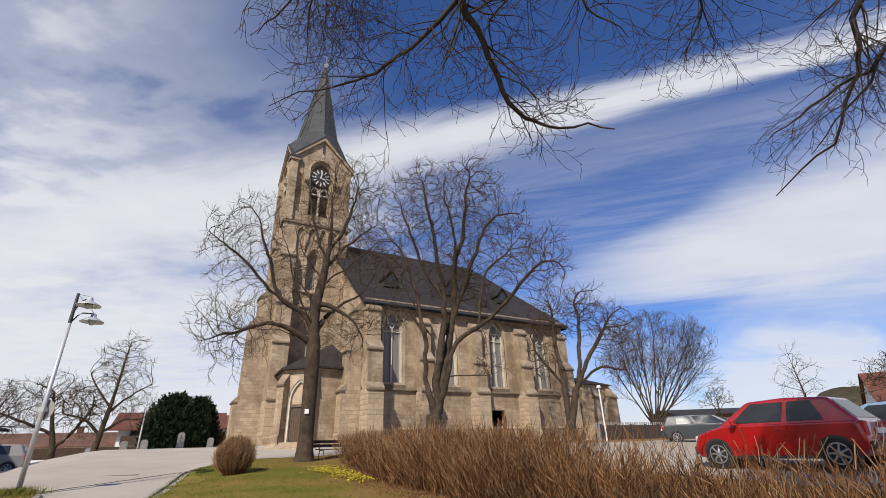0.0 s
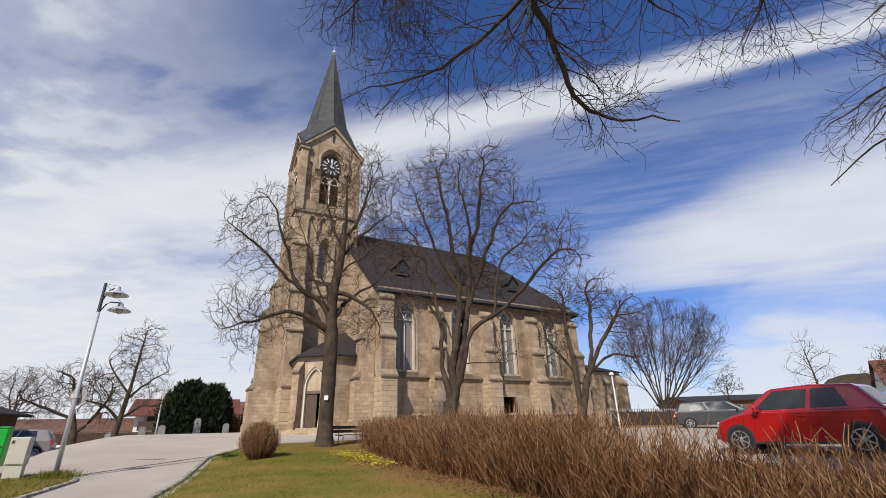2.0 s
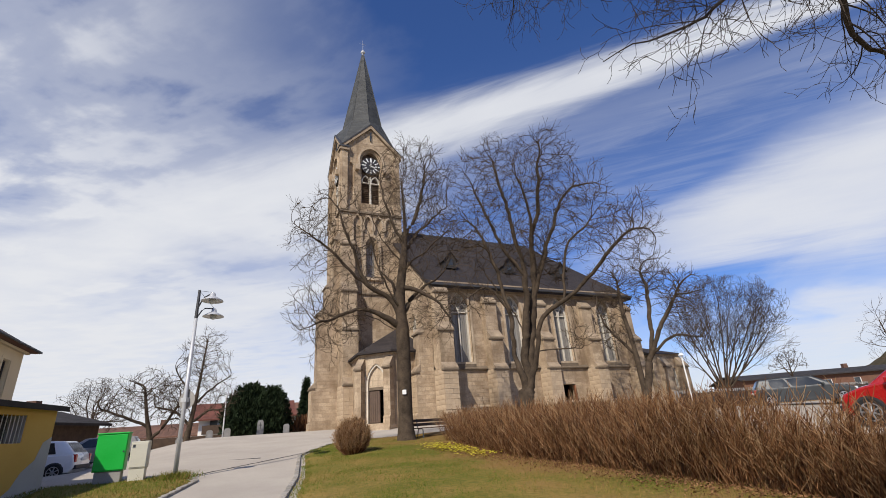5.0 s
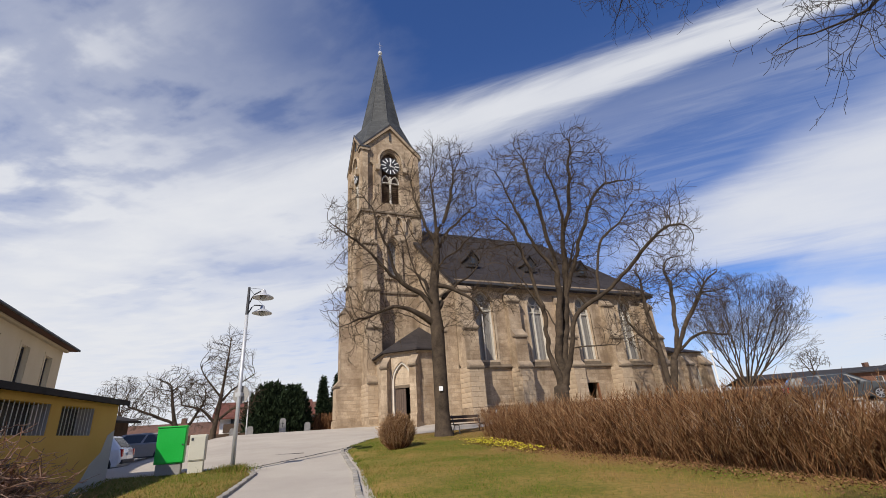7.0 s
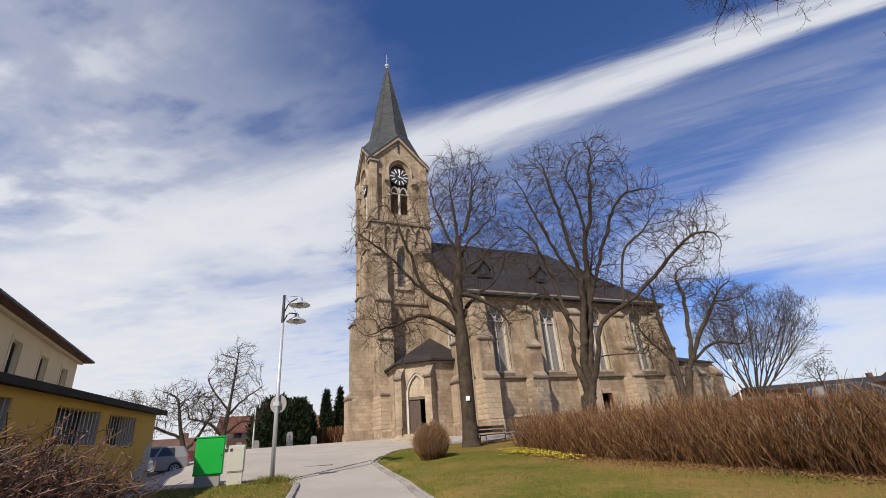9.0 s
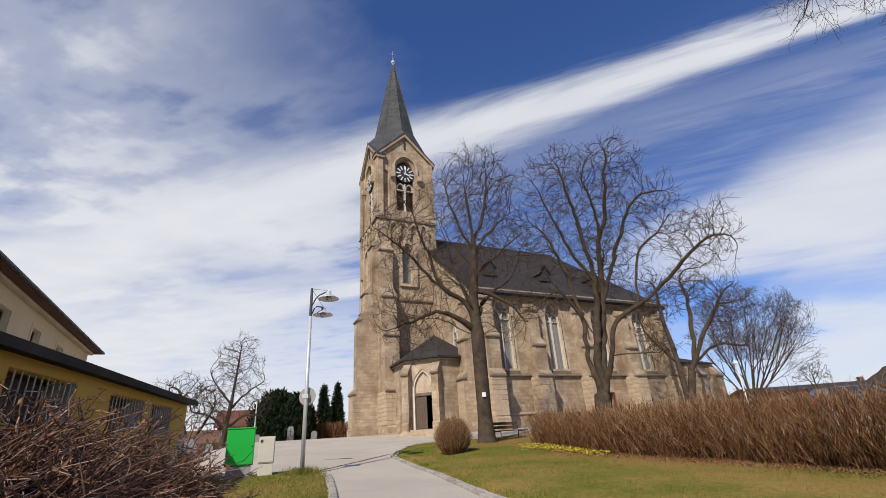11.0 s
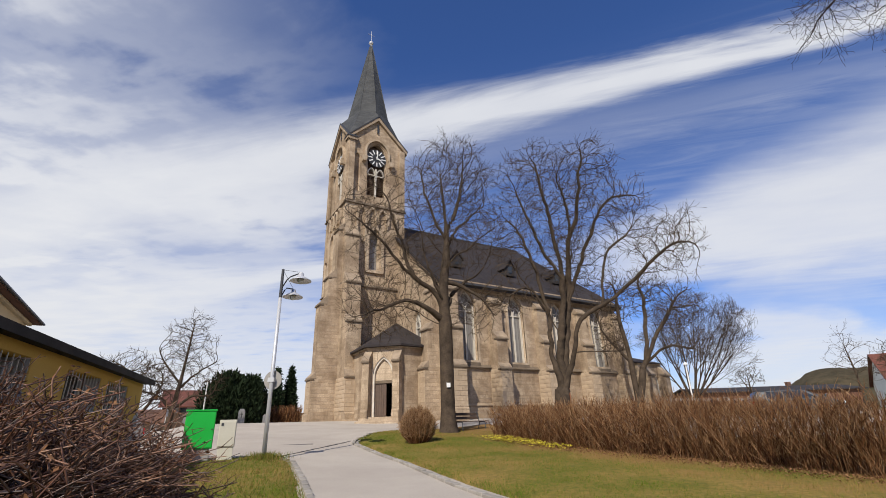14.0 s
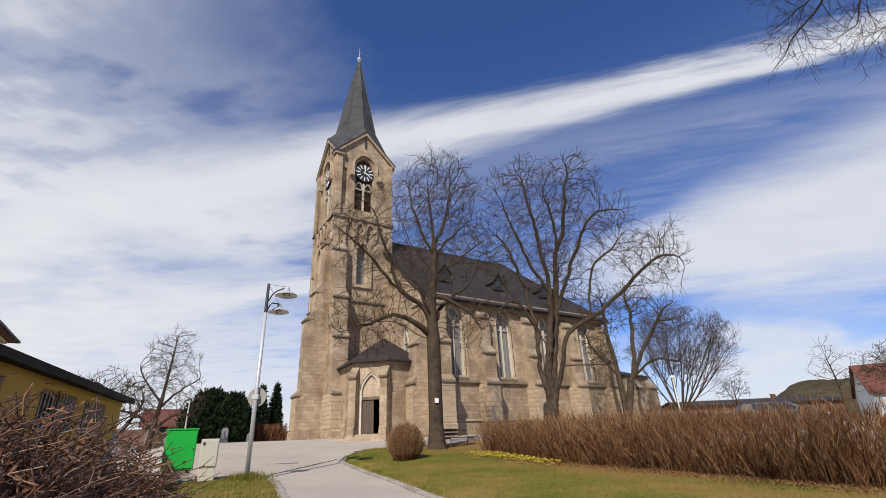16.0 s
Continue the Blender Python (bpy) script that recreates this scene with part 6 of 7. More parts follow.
    for s in (-1, 1):
        x = s * (W / 2 - 0.10)
        for y in (-h + rear, h - front):
            bm = bmesh.new()
            cyl(bm, (s * (W / 2 - 0.2), y, 0.31), (s * (W / 2 + 0.002), y, 0.31), 0.345, sides=28)
            part("wheel_arch", bm, BLACK, ob)
            wheel = part("wheel", cyl(bmesh.new(), (s * (W / 2 - 0.19), y, 0.30), (s * (W / 2 + 0.012), y, 0.30), 0.30, sides=28), RUBBER, ob, smooth=False)
            bm = bmesh.new()
            xo = s * (W / 2 + 0.022)
            cyl(bm, (s * (W / 2), y, 0.30), (xo, y, 0.30), 0.062, sides=14)
            for k in range(7):
                a = 2 * math.pi * k / 7
                e = (xo - s * 0.004, y + 0.185 * math.cos(a), 0.30 + 0.185 * math.sin(a))
                cyl(bm, (xo - s * 0.004, y, 0.30), e, 0.024, 0.02, sides=6)
            n = 28
            rr = [[bm.verts.new((xo - s * dx, y + r * math.cos(2 * math.pi * i / n), 0.30 + r * math.sin(2 * math.pi * i / n))) for i in range(n)] for r, dx in ((0.215, 0.014), (0.212, 0.0), (0.188, 0.0), (0.185, 0.014))]
            for p, q in zip(rr, rr[1:]):
                for i in range(n):
                    bm.faces.new((p[i], p[(i + 1) % n], q[(i + 1) % n], q[i]))
            part("rim", bm, ALLOY, wheel)
        part("tail_lamp", boxes((s * (W / 2 - 0.20), -h + 0.01, 0.62, s * (W / 2 - 0.03), -h + 0.16, belt - 0.02), bevel=0.02), LIGHTRED, ob)
        part("headlamp", boxes((s * (W / 2 - 0.34), h - 0.30, 0.56, s * (W / 2 - 0.06), h - 0.06, 0.72), bevel=0.03), LENS, ob)
        part("mirror", boxes((s * (W / 2 - 0.02), h * 0.34, belt - 0.02, s * (W / 2 + 0.16), h * 0.34 + 0.10, belt + 0.12), bevel=0.03), paint, ob)
        part("door_handle", boxes((s * (W / 2 - 0.012), -0.32, belt - 0.15, s * (W / 2 + 0.016), -0.14, belt - 0.115), bevel=0.008), paint, ob)
        part("sill_trim", boxes((s * (W / 2 - 0.06), -h + 0.9, 0.20, s * (W / 2 - 0.008), h - 0.95, 0.29)), BLACK, ob)
    part("bumper", boxes((-W / 2 + 0.08, -h - 0.03, 0.36, W / 2 - 0.08, -h + 0.10, 0.52), bevel=0.03), BLACK if not wagon else paint, ob)
    part("bumper", boxes((-W / 2 + 0.08, h - 0.14, 0.30, W / 2 - 0.08, h + 0.03, 0.48), bevel=0.03), BLACK, ob)
    part("number_plate", boxes((-0.26, -h - 0.035, 0.66, 0.26, -h + 0.012, 0.77), bevel=0.004), WHITE, ob)
    return ob


def cars():
    car("bright red three-door hatchback parked behind the hedge", (13.0, 6.2, ground_z(13.0, 6.2) + 0.02), 4, RED, 3.62, 1.66, 1.48, rear=0.58, front=0.60)
    car("dark grey estate car parked across the car park", (26.2, 16.3, ground_z(26.2, 16.3)), -142, GREYPAINT, 4.5, 1.75, 1.45, True)
    car("silver estate car parked by the forecourt", (-8.13, 34.44, ground_z(-8.13, 34.44)), 92, SILVER, 4.3, 1.74, 1.5, True)
    car("white hatchback parked beside the yellow house", (-8.85, 26.2, ground_z(-8.85, 26.2)), 84, WHITEPAINT, 3.9, 1.7, 1.48)
    car("pale blue car behind the red hatchback", (16.6, 5.0, ground_z(16.6, 5.0)), -10, plain("pale blue car paint", (0.20, 0.32, 0.45), (0.22, 0.35, 0.48), 0.3, 1.0, 10.0, coat=1.0, bumpy=0.0), 4.0, 1.7, 1.45)
    car("dark car parked beyond the silver one", (-11.2, 38.5, ground_z(-11.2, 38.5)), 62, GREYPAINT, 4.2, 1.72, 1.45)


cars()


# ---- buildings ----
def garage():
    """Low ochre outbuilding with barred openings; its long wall runs beside the verge."""
    a, b = Vector((-9.15, 2.2)), Vector((-6.0, 17.6))
    l, ang = (b - a).length, math.atan2(b.y - a.y, b.x - a.x)
    z0, zt = 0.0, 2.66
    m = Matrix.Translation((a.x, a.y, 0)) @ Matrix.Rotation(ang, 4, "Z") @ Matrix.Diagonal((1, 1, 1, 1))
    # its own x runs along the wall to the far corner; the outside is to -y
    ob = thing("garage", "low ochre rendered garage with barred openings and flat roof", "garage")
    wins = [(13.70, 1.5), (11.70, 1.68), (8.72, 1.72), (5.4, 1.72), (2.2, 1.72)]
    holes = []
    for c, w in wins:
        holes.append([(c - w / 2, 1.86), (c + w / 2, 1.86), (c + w / 2, 2.5), (c - w / 2, 2.5)])
    plate("garage_wall", [(0, z0), (l, z0), (l, zt), (0, zt)], holes, 0.4, OCHRE, ob, m)
    part("garage_wall", at(boxes((l - 0.4, 0.4, z0, l, 5.5, zt)), m), OCHRE, ob)
    part("garage_wall", at(boxes((0, 5.1, z0, l - 0.4, 5.5, zt), (0, 0.4, z0, 0.4, 5.1, zt)), m), OCHRE, ob)
    o = [(l + 0.006, z0), (l + 0.006, 2.0), (l - 0.35, 1.86), (l - 0.55, 1.45), (l - 1.0, 1.2), (l - 1.3, 0.85), (l - 2.0, 0.5), (l - 2.6, z0)]
    part("plaster_patch", at(prism(o, -0.006, 0.05), m), PATCH, ob, "bare grey repair plaster at the corner")
    part("plaster_patch", at(boxes((l - 0.05, 0.05, z0, l + 0.006, 3.2, 1.9)), m), PATCH, ob)
    roof = part("roof", at(boxes((-0.3, -0.22, zt, l + 0.08, 5.7, zt + 0.11), bevel=0.02), m), DARKROOF, ob)
    part("fascia", at(boxes((-0.3, -0.245, zt - 0.03, l + 0.1, -0.223, zt + 0.10)), m), DARKROOF, ob)
    for c, w in wins:
        # a black sheet stands in for the darkness inside the opening
        fr = part("window_reveal", at(boxes((c - w / 2, 0.39, 1.86, c + w / 2, 0.41, 2.5)), m), BLACK, ob, "black sheet for the unlit inside behind bars")
        part("side_lining", at(boxes((c + w / 2 - 0.012, 0.02, 1.86, c + w / 2 - 0.002, 0.39, 2.5)), m), PATCH, fr)
        n = int(w / 0.15)
        for k in range(n):
            x = c - w / 2 + (k + 0.5) * w / n
            part("bar", at(boxes((x - 0.007, 0.05, 1.86, x + 0.007, 0.064, 2.5)), m), METAL, fr)


def yellow_house():
    """The taller yellow house behind the garage; its gutter corner shows."""
    ob = thing("house", "pale yellow rendered house with dark overhanging roof", "house")
    a, b = Vector((-11.7, 12.5)), Vector((-11.85, 32.6))
    l, ang = (b - a).length, math.atan2(b.y - a.y, b.x - a.x)
    m = Matrix.Translation((a.x, a.y, 0)) @ Matrix.Rotation(ang, 4, "Z")
    zt = 6.85
    wins = [l - 1.9, l - 5.0, l - 8.2, l - 11.4, l - 14.6]
    holes = [[(c - 0.48, z), (c + 0.48, z), (c + 0.48, z + 1.75), (c - 0.48, z + 1.75)] for c in wins for z in (1.6, 4.35)]
    plate("house_wall", [(0, 0), (l, 0), (l, zt), (0, zt)], holes, 0.45, RENDERED, ob, m)
    part("house_wall", at(boxes((l - 0.45, 0.45, 0, l, 10.0, zt)), m), RENDERED, ob)
    part("house_wall", at(boxes((0, 0.45, 0, 0.45, 10.0, zt)), m), RENDERED, ob)
    part("house_wall", at(boxes((0.45, 9.55, 0, l - 0.45, 10.0, zt)), m), RENDERED, ob)
    for c in wins:
        for z in (1.6, 4.35):
            w = part("window", at(ring_bar([(c - 0.48, z), (c + 0.48, z), (c + 0.48, z + 1.75), (c - 0.48, z + 1.75)], 0.07, 0.08), m @ Matrix.Translation((0, 0.2, 0))), DARKMETAL, ob)
            part("pane", at(boxes((c - 0.46, 0.25, z + 0.02, c + 0.46, 0.27, z + 1.73)), m), PANE, w)
            part("mullion", at(boxes((c - 0.03, 0.2, z + 0.07, c + 0.03, 0.25, z + 1.68)), m), DARKMETAL, w)
            part("window_surround", at(ring_bar([(c - 0.64, z - 0.16), (c + 0.64, z - 0.16), (c + 0.64, z + 1.91), (c - 0.64, z + 1.91)], 0.158, 0.03), m @ Matrix.Translation((0, -0.02, 0))), RENDERED, w)
    part("cornice", at(boxes((-0.1, -0.2, zt - 0.2, l + 0.2, 0.0, zt - 0.01), bevel=0.03), m), RENDERED, ob)
    v = [(-0.5, -0.55, zt), (l + 0.45, -0.55, zt), (l + 0.45, 10.7, zt), (-0.5, 10.7, zt), (4.5, 5, zt + 3.6), (l - 4.5, 5, zt + 3.6)]
    v += [(x, y, z - 0.10) for x, y, z in v[:4]]
    bm = solid(v, [(0, 1, 5, 4), (1, 2, 5), (2, 3, 4, 5), (3, 0, 4), (6, 9, 8, 7), (0, 6, 7, 1), (1, 7, 8, 2), (2, 8, 9, 3), (3, 9, 6, 0)])
    part("roof", at(bm, m), OLDTILE, ob)
    part("gutter", at(boxes((-0.5, -0.66, zt - 0.10, l + 0.45, -0.553, zt + 0.0), bevel=0.03), m), DARKMETAL, ob)


def gabled_house(label, at_, rz, w, d, h, rise, wall, roof, windows=(), over=0.6, balcony=False):
    """A plain far house: ridge along its own x."""
    ob = thing("house", label, "house", at_, rz, "far houses")
    holes = [[(x - 0.5, z), (x + 0.5, z), (x + 0.5, z + 1.2), (x - 0.5, z + 1.2)] for x, z in windows]
    plate("house_wall", [(-w / 2, -1), (w / 2, -1), (w / 2, h), (-w / 2, h)], holes, 0.3, wall, ob, Matrix.Translation((0, -d / 2, 0)))
    plate("house_wall", [(-w / 2, -1), (w / 2, -1), (w / 2, h), (-w / 2, h)], [], 0.3, wall, ob, Matrix.Translation((0, d / 2 - 0.3, 0)))
    for s in (-1, 1):
        o = [(-d / 2 + 0.3, -1), (d / 2 - 0.3, -1), (d / 2 - 0.3, h), (0, h + rise - 0.1), (-d / 2 + 0.3, h)]
        m = Matrix.Translation((s * (w / 2 - 0.15) - 0.15, 0, 0)) @ Matrix.Rotation(radians(90), 4, "Z") @ Matrix.Translation((0, -0.3, 0))
        plate("house_gable", o, [], 0.3, wall, ob, m)
    for s in (-1, 1):
        k = rise / (d / 2)
        y1 = s * (d / 2 + over)
        v = [(-w / 2 - over, 0, h + rise), (w / 2 + over, 0, h + rise), (w / 2 + over, y1, h - k * over), (-w / 2 - over, y1, h - k * over)]
        v += [(x, y, z + 0.18) for x, y, z in v]
        part("roof", solid(v, [(0, 1, 2, 3), (7, 6, 5, 4), (0, 4, 5, 1), (1, 5, 6, 2), (2, 6, 7, 3), (3, 7, 4, 0)]), roof, ob)
    for x, z in windows:
        fr = part("window", at(ring_bar([(x - 0.5, z), (x + 0.5, z), (x + 0.5, z + 1.2), (x - 0.5, z + 1.2)], 0.08, 0.08), Matrix.Translation((0, -d / 2 + 0.1, 0))), WHITE, ob)
        part("pane", boxes((x - 0.47, -d / 2 + 0.14, z + 0.03, x + 0.47, -d / 2 + 0.16, z + 1.17)), PANE, fr)
    if balcony:
        part("balcony", boxes((-w / 2 + 0.5, -d / 2 - 1.1, h * 0.42, w / 2 - 0.5, -d / 2 - 0.002, h * 0.42 + 0.15), (-w / 2 + 0.5, -d / 2 - 1.1, h * 0.42 + 0.15, w / 2 - 0.5, -d / 2 - 1.04, h * 0.42 + 1.0)), WOOD, ob, "dark wooden balcony")
    part("chimney", boxes((w * 0.2, -0.35, h + rise - 0.6, w * 0.2 + 0.6, 0.35, h + rise + 0.8)), OLDTILE, ob)
    return ob


def far_buildings():
    gabled_house("white house with red tiled roof and wooden balcony", (0.9, 72.0, 1.3), -3, 10.5, 9, 3.3, 1.8, WHITE, TILE, ((-3.6, 2.0), (-1, 2.0), (1.6, 2.0), (4, 2.0), (-3.6, 0.1), (4, 0.1)), 0.9, True)
    gabled_house("low house with broad brown tiled roof", (-13.0, 78.0, 1.2), -6, 17, 11, 1.6, 1.5, WHITE, OLDTILE, ((-5, 0.3), (0, 0.3), (5, 0.3)))
    gabled_house("dark weathered shed with brown roof", (-15.5, 44.0, 1.7), 70, 9, 7, 1.9, 1.0, WOOD, DARKROOF)
    gabled_house("small white house by the churchyard wall", (14.5, 110.0, 1.8), -20, 9, 8, 4.5, 2.4, WHITE, OLDTILE, ((-2, 1.5), (2, 1.5)))
    gabled_house("long low school building with brown walls and flat-pitched roof", (86.0, 46.5, 2.0), -34, 26, 12, 3.1, 0.9, plain("brown brick wall", (0.17, 0.09, 0.06), (0.12, 0.06, 0.042), 0.9, 2.0, 20.0), DARKROOF, ((-9, 1.2), (-5, 1.2), (-1, 1.2), (3, 1.2), (7, 1.2)))
    gabled_house("large house with red tiled roof far beyond the car park", (120.0, 30.0, 2.0), -62, 18, 13, 4.6, 5.4, WHITE, TILE, ((-4, 1.2), (0, 1.2), (4, 1.2)))
    # low wall and picket fence before the choir
    ob = thing("fence", "dark boarded low fence with pale pickets behind it", "fence")
    a, b = Vector((26.5, 24.0)), Vector((50.0, 23.0))
    n = 16
    for i in range(n):
        p, q = a.lerp(b, i / n), a.lerp(b, (i + 1) / n)
        z = ground_z(p.x, p.y)
        part("panel", boxes((p.x + 0.03, p.y - 0.03, z + 0.05, q.x - 0.03, p.y + 0.03, z + 1.0)), WOOD, ob)
        part("post", boxes((p.x - 0.05, p.y - 0.06, z - 0.1, p.x + 0.05, p.y + 0.08, z + 1.08)), DARKMETAL, ob)
        for k in range(6):
            x = p.x + (q.x - p.x) * (k + 0.5) / 6
            part("picket", boxes((x - 0.05, p.y + 0.5, z + 0.1, x + 0.05, p.y + 0.54, z + 1.22)), CONCRETE, ob)
    # white pole lamp by the choir
    z = ground_z(22.5, 20.1)
    ob = thing("street_lamp", "slim white lamp post near the choir", "street lamp", (22.5, 20.1, z))
    part("pole", cyl(bmesh.new(), (0, 0, -0.1), (0, 0, 3.05), 0.045, 0.04, 10), WHITE, ob)
    part("shade", cyl(bmesh.new(), (0, 0, 3.05), (0, 0, 3.2), 0.16, 0.07, 14), WHITE, ob)


def churchyard():
    # yew: upright sprays of dark needles round a short trunk
    def yew(label, x, y, h, r, seed, spiky=False, n=1500):
        rng = random.Random(seed)
        z = ground_z(x, y)
        ob = thing("tree", label, "tree", (x, y, z), 0, "evergreens")
        w = Wood()
        w.bar([Vector((0, 0, -0.1)), Vector((0, 0, h * 0.5))], [0.25, 0.12], 8)
        w.make("trunk", BARK, ob)
        v, f = [], []
        for _ in range(n):
            a = rng.uniform(0, 6.3)
            t = rng.uniform(0.02, 1)
            prof = (1 - t) ** 0.9 if spiky else math.sin(min(0.985, 0.30 + t * 0.70) * math.pi) ** 0.45
            s = r * prof * math.sqrt(rng.uniform(0.25, 1)) * (1 + 0.25 * math.sin(3 * a + seed))
            c = Vector((s * math.cos(a), s * math.sin(a), 0.15 + t * h * (0.86 + 0.14 * math.sin(5 * a + seed))))
            for _k in range(5):
                d = Vector((math.cos(a) * 0.5 + rng.gauss(0, 0.45), math.sin(a) * 0.5 + rng.gauss(0, 0.45), (0.2 if spiky else 1.0) + rng.gauss(0, 0.35))).normalized()
                q = c + Vector((rng.gauss(0, 0.12), rng.gauss(0, 0.12), rng.gauss(0, 0.12)))
                l, wd = rng.uniform(0.3, 0.6), rng.uniform(0.05, 0.11)
                sd = d.cross(Vector((rng.gauss(0, 1), rng.gauss(0, 1), rng.gauss(0, 1)))).normalized() * wd
                o = len(v)
                v.extend([tuple(q - sd * 0.4), tuple(q + d * l * 0.5 - sd), tuple(q + d * l), tuple(q + d * l * 0.5 + sd)])
                f.append((o, o + 1, o + 2, o + 3))
        raw("foliage", v, f, YEWLEAF, ob, "dense dark green needles")
    yew("broad dark green yew in the churchyard", 0.6, 58.5, 5.3, 2.2, 4, n=2400)
    yew("broad dark green yew in the churchyard", 3.0, 59.0, 5.0, 2.0, 6, n=1800)
    yew("narrow dark conifer behind the churchyard", 9.6, 78.0, 8.2, 1.5, 9, True)
    yew("narrow dark conifer behind the churchyard", 12.0, 79.0, 8.6, 1.5, 12, True)
    # gravestones
    rng = random.Random(21)
    for x, y, h in ((1.6, 53.4, 1.55), (-3.0, 55.0, 0.9), (-1.4, 55.4, 1.0), (4.4, 56.0, 1.1), (-5.6, 55.5, 0.8)):
        z = ground_z(x, y)
        ob = thing("gravestone", "grey granite gravestone with carved cross" if h > 1.5 else "small weathered grey granite gravestone", "gravestone", (x, y, z), rng.uniform(-8, 8), "gravestones")
        part("stone", at(prism([(-0.32, -0.1), (0.32, -0.1), (0.30, h * 0.85), (0.18, h), (-0.18, h), (-0.30, h * 0.85)], -0.1, 0.1), Matrix.Identity(4)), GRANITE, ob)
        part("plinth", boxes((-0.45, -0.2, -0.1, 0.45, 0.2, 0.16), bevel=0.02), GRANITE, ob)
        if h > 1.5:
            part("cross", boxes((-0.03, -0.115, h * 0.45, 0.03, -0.102, h * 0.85), (-0.11, -0.115, h * 0.65, 0.11, -0.102, h * 0.71)), DARKMETAL, ob)
    ob = thing("flagpole", "slim pale flagpole by the churchyard", "flagpole", (-1.8, 53.5, ground_z(-1.8, 53.5)))
    part("pole", cyl(bmesh.new(), (0, 0, -0.1), (0, 0, 4.2), 0.07, 0.05, 10), WHITE, ob)
    # bare brown hedge behind the graves and dark wall
    rng = random.Random(31)
    w = Wood()
    for _ in range(1500):
        x, y = rng.uniform(3.0, 9.0), rng.uniform(60, 62)
        p = Vector((x, y, ground_z(x, y)))
        d = Vector((rng.gauss(0, 0.25), rng.gauss(0, 0.25), 1)).normalized()
        w.bar([p, p + d * rng.uniform(1.0, 2.3)], [0.03, 0.015], 3)
    ob = thing("hedge", "bare brown hedge beyond the graves", "hedge", kind="stuff")
    w.make("stems", HEDGE, ob)["kind"] = "stuff"
    ob = thing("garden_wall", "low dark wall along the forecourt edge", "wall")
    part("wall", at(boxes((-9, -0.15, -0.2, 4.3, 0.15, 0.75), bevel=0.02), pose(-5.5, 56.2, ground_z(-5, 56), 0, 0, 0)), WOOD, ob)


def hills():
    """Wooded hills on the horizon."""
    m, g_ = material("far woods")
    c = g_.n("ShaderNodeTexCoord").outputs["Object"]
    finish(g_, g_.mix(g_.ramp(g_.noise(c, 0.06, 6.0, 0.7), [(0.35, 0.0), (0.65, 1.0)]), (0.040, 0.034, 0.018), (0.085, 0.066, 0.038)), 1.0)
    v, f = [], []
    n = 420
    for i in range(n + 1):
        az = radians(-70 + 190 * i / n)
        R = 900
        k = 20 + 24 * noise.noise((az * 3.0, 1.3, 0)) + 9 * noise.noise((az * 14.0, 4, 0)) + 2.6 * noise.noise((az * 90, 2, 0)) + 2.0 * noise.noise((az * 240, 7, 0)) + 42 * math.exp(-((az - radians(71)) / 0.09) ** 2)
        for r, h in ((R - 160, 0.0), (R - 60, 0.62), (R, 1.0), (R + 200, 0.0)):
            v.append((math.sin(az) * r, math.cos(az) * r, 1.6 + max(k, 6) * h))
    for i in range(n):
        for j in range(3):
            o = i * 4 + j
            f.append((o, o + 4, o + 5, o + 1))
    tagged(raw("backdrop", v, f, m, smooth=True), "low wooded hills on the horizon", "hills", kind="structure")


garage()
yellow_house()
far_buildings()
churchyard()
hills()


# ---- kerbs, grass, flowers ----
def kerbs():
    mesh = None
    for rows, name, y0, y1, off in ((LAWN_W, "lawn", 2.0, 22.6, -0.06), (VERGE_E, "verge", 2.5, 17.9, 0.05)):
        ob = thing("kerb", "row of worn grey kerb stones edging the " + name, "kerb", kind="structure")
        y = y0
        k = 0
        while y < y1:
            x0, x1 = edge_at(rows, y), edge_at(rows, min(y + 0.5, y1))
            ang = math.degrees(math.atan2(min(0.5, y1 - y), x1 - x0)) - 90
            l = math.hypot(x1 - x0, 0.5)
            xm, ym = (x0 + x1) / 2 + off, y + 0.25
            if mesh is None:
                s = part("kerb_stone", boxes((-0.06, -0.24, -0.15, 0.06, 0.24, 0.055), bevel=0.012), KERBSTONE, ob)
                mesh = s.data
            else:
                s = new("kerb_stone", mesh)
                s.parent = ob
            s.matrix_world = pose(xm, ym, ground_z(xm, ym) + 0.012 * noise.noise((xm * 3, ym * 3, 0)), 0, 0, ang) @ Matrix.Diagonal((1, l / 0.5, 1, 1))
            y += 0.5


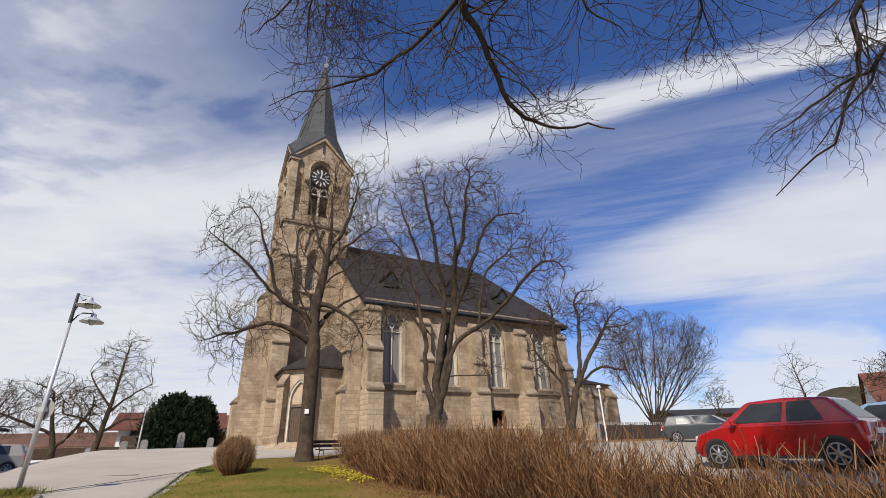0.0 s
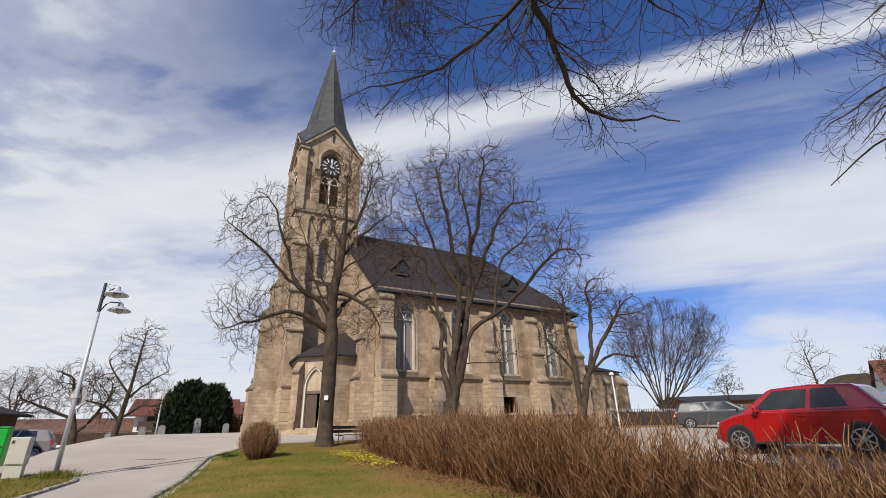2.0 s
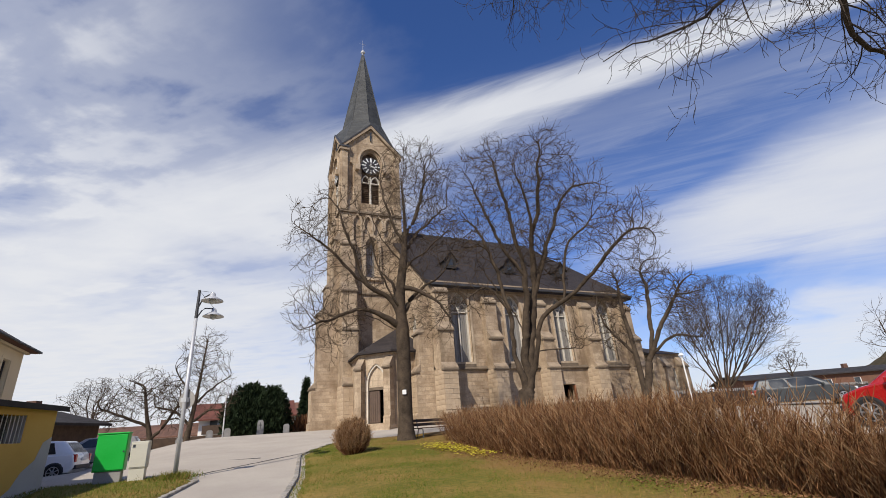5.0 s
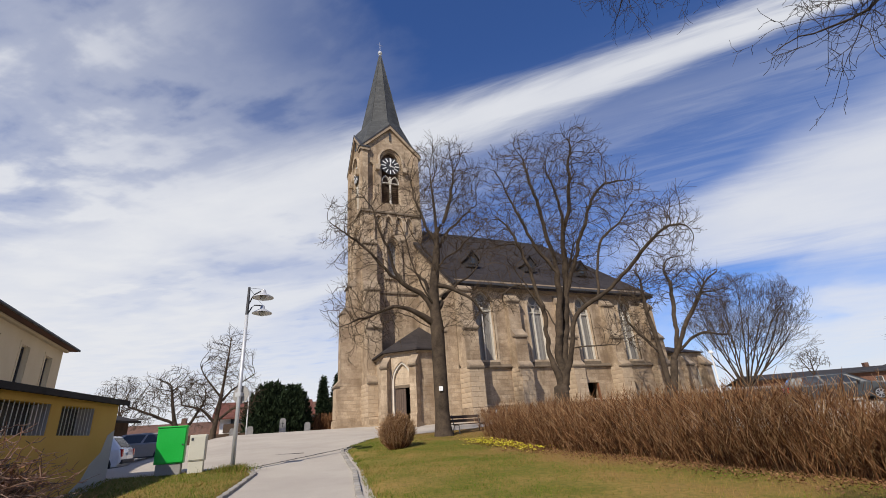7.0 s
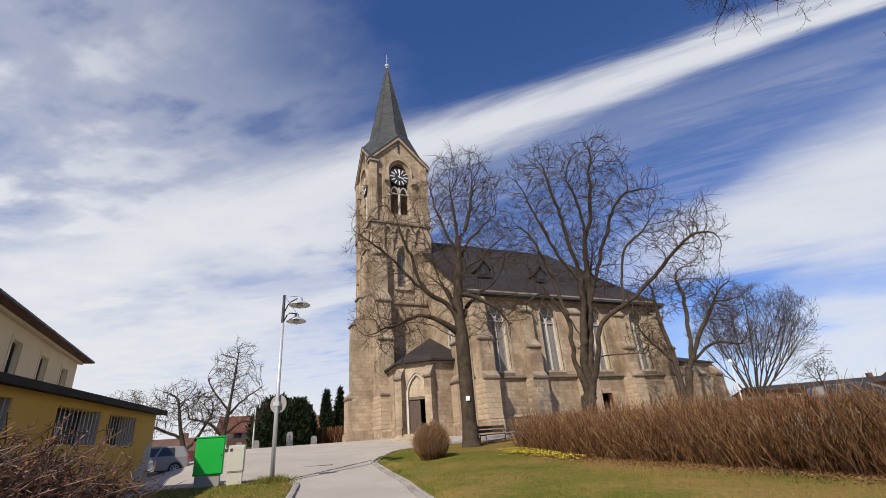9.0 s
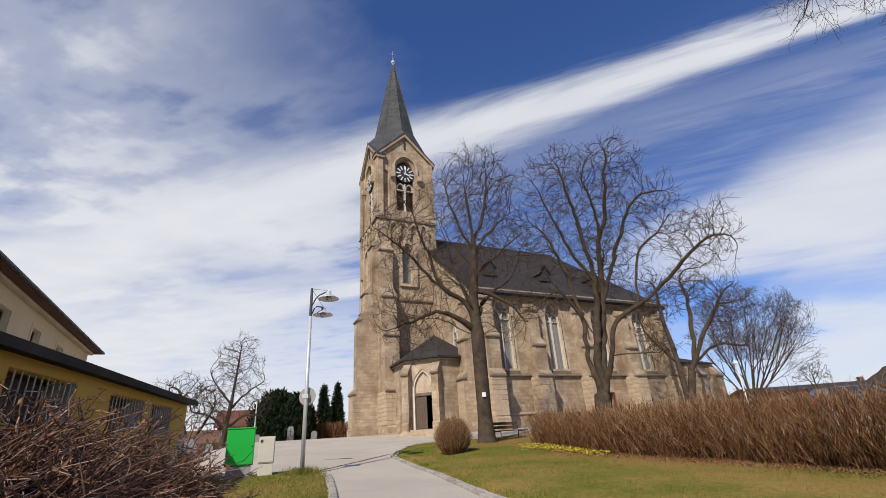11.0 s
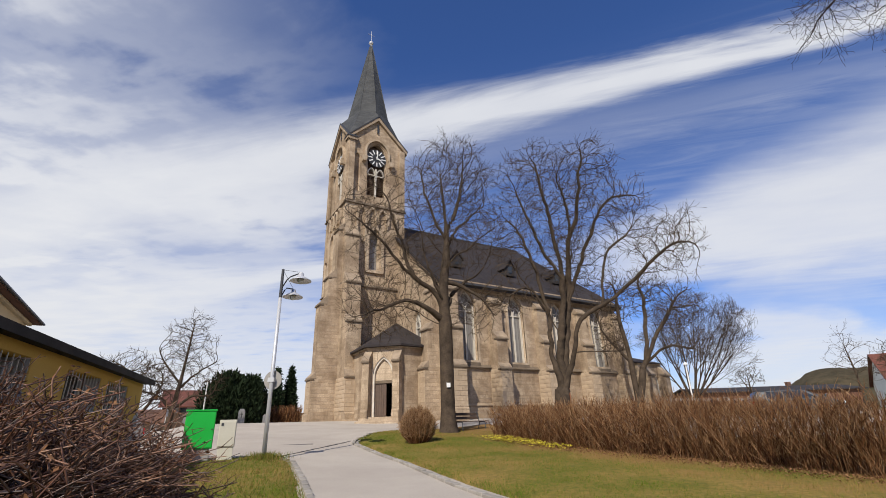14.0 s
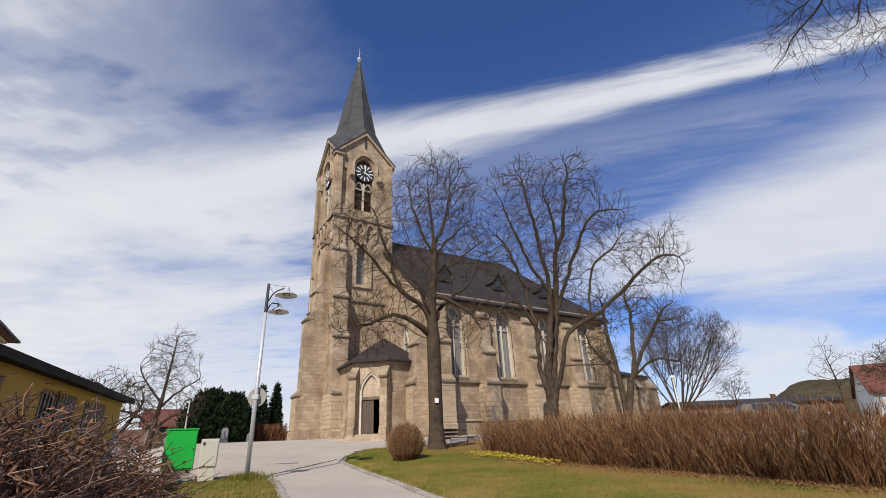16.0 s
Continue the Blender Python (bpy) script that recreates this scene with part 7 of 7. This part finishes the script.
def grass():
    rng = random.Random(99)
    v, f = [], []

    def blade(x, y, h, w):
        z = ground_z(x, y) + 0.05
        a = rng.uniform(0, 6.3)
        dx, dy = math.cos(a) * w, math.sin(a) * w
        bx, by = rng.gauss(0, h * 0.45), rng.gauss(0, h * 0.45)
        o = len(v)
        v.extend([(x - dx, y - dy, z), (x + dx, y + dy, z), (x + bx, y + by, z + h)])
        f.append((o, o + 1, o + 2))
    for _ in range(90000):
        y = 2.0 + 21 * rng.random() ** 0.8
        x = rng.uniform(edge_at(LAWN_W, y) + 0.06, 7.0)
        if noise.noise((x * 0.6, y * 0.6, 5)) > -0.25 or rng.random() < 0.35:
            blade(x, y, rng.uniform(0.03, 0.075), 0.006)
    for _ in range(26000):
        y = rng.uniform(3, 17.7)
        x = rng.uniform(-6.2, edge_at(VERGE_E, y) - 0.05)
        blade(x, y, rng.uniform(0.03, 0.08), 0.006)
    for _ in range(1600):
        a, r = rng.uniform(0, 6.3), abs(rng.gauss(0, 0.28))
        blade(-2.9 + r * math.cos(a), 16.95 + r * math.sin(a), rng.uniform(0.08, 0.22), 0.007)
    m, g_ = material("grass blades")
    isl = g_.n("ShaderNodeNewGeometry").outputs["Random Per Island"]
    c = g_.n("ShaderNodeTexCoord").outputs["Object"]
    across = g_.n("ShaderNodeSeparateXYZ", {0: c}).outputs[0]
    dry = g_.m("ADD", g_.m("ADD", g_.m("MULTIPLY", isl, 0.4), g_.m("MULTIPLY", g_.noise(c, 0.45, 5.0, 0.6), 0.7)), g_.m("MULTIPLY", g_.m("MAXIMUM", g_.m("SUBTRACT", across, 1.5), 0.0), 0.045))
    finish(g_, g_.mix(g_.ramp(dry, [(0.48, 0.0), (0.80, 1.0)]), (0.082, 0.128, 0.009), (0.285, 0.172, 0.060)), 0.85)
    tagged(raw("grass", v, f, m), "short green and straw-dry grass blades", "grass", kind="stuff")
    # yellow spring flowers before the hedge
    v, f = [], []
    for _ in range(620):
        t = rng.random() ** 1.4 * 0.62
        x, y = 5.1 + 0.7 * t + rng.gauss(0, 0.3), 17.2 - 5.0 * t + rng.gauss(0, 0.4)
        z = ground_z(x, y) + rng.uniform(0.10, 0.2)
        r = rng.uniform(0.02, 0.04)
        o = len(v)
        v.append((x, y, z + 0.012))
        for k in range(6):
            v.append((x + r * math.cos(k * 1.047), y + r * math.sin(k * 1.047), z + rng.uniform(0, 0.03)))
        f += [(o, o + 1 + k, o + 1 + (k + 1) % 6) for k in range(6)]
    tagged(raw("flowers", v, f, plain("yellow petals", (0.62, 0.50, 0.02), (0.45, 0.42, 0.03), 0.7, 20.0, 60.0)), "patch of small yellow spring flowers", "flowers", kind="stuff")
    # dead leaves under the hedge
    v, f = [], []
    for _ in range(9000):
        y = rng.uniform(-1, 18)
        x = 5.60 + 0.045 * (y - 8) - abs(rng.gauss(0, 0.55)) + rng.uniform(0, 0.5)
        z = ground_z(x, y) + 0.085
        a, r = rng.uniform(0, 6.3), rng.uniform(0.012, 0.032)
        o = len(v)
        for k in range(4):
            v.append((x + r * math.cos(a + k * 1.571) * (1, 0.6)[k % 2], y + r * math.sin(a + k * 1.571) * (1, 0.6)[k % 2], z + rng.uniform(0, 0.03)))
        f.append((o, o + 1, o + 2, o + 3))
    tagged(raw("dead_leaves", v, f, LITTER), "dry brown leaf litter under the hedge", "leaves", kind="stuff")


kerbs()
grass()


def path_marks():
    """A drain slit and a tarred seam across the path."""
    x, y = -0.95, 21.2
    ob = thing("drain", "dark narrow drain slit in the path", "drain", (x, y, ground_z(x, y) + 0.004), -20, kind="structure")
    part("slit", boxes((-0.55, -0.05, -0.03, 0.55, 0.05, 0.006)), DARKMETAL, ob)
    rng = random.Random(5)
    v, f = [], []
    a, b = Vector((-2.5, 17.6)), Vector((1.3, 21.6))
    n = 40
    for i in range(n + 1):
        p = a.lerp(b, i / n) + Vector((rng.gauss(0, 0.015), rng.gauss(0, 0.015)))
        w = 0.035 + rng.uniform(0, 0.03)
        for s in (-1, 1):
            q = p + Vector((-0.72, 0.69)) * s * w
            v.append((q.x, q.y, ground_z(q.x, q.y) + 0.006))
    for i in range(n):
        f.append((2 * i, 2 * i + 1, 2 * i + 3, 2 * i + 2))
    tagged(raw("seam", v, f, DARKROOF), "dark tarred seam across the path", "seam", kind="structure")


path_marks()
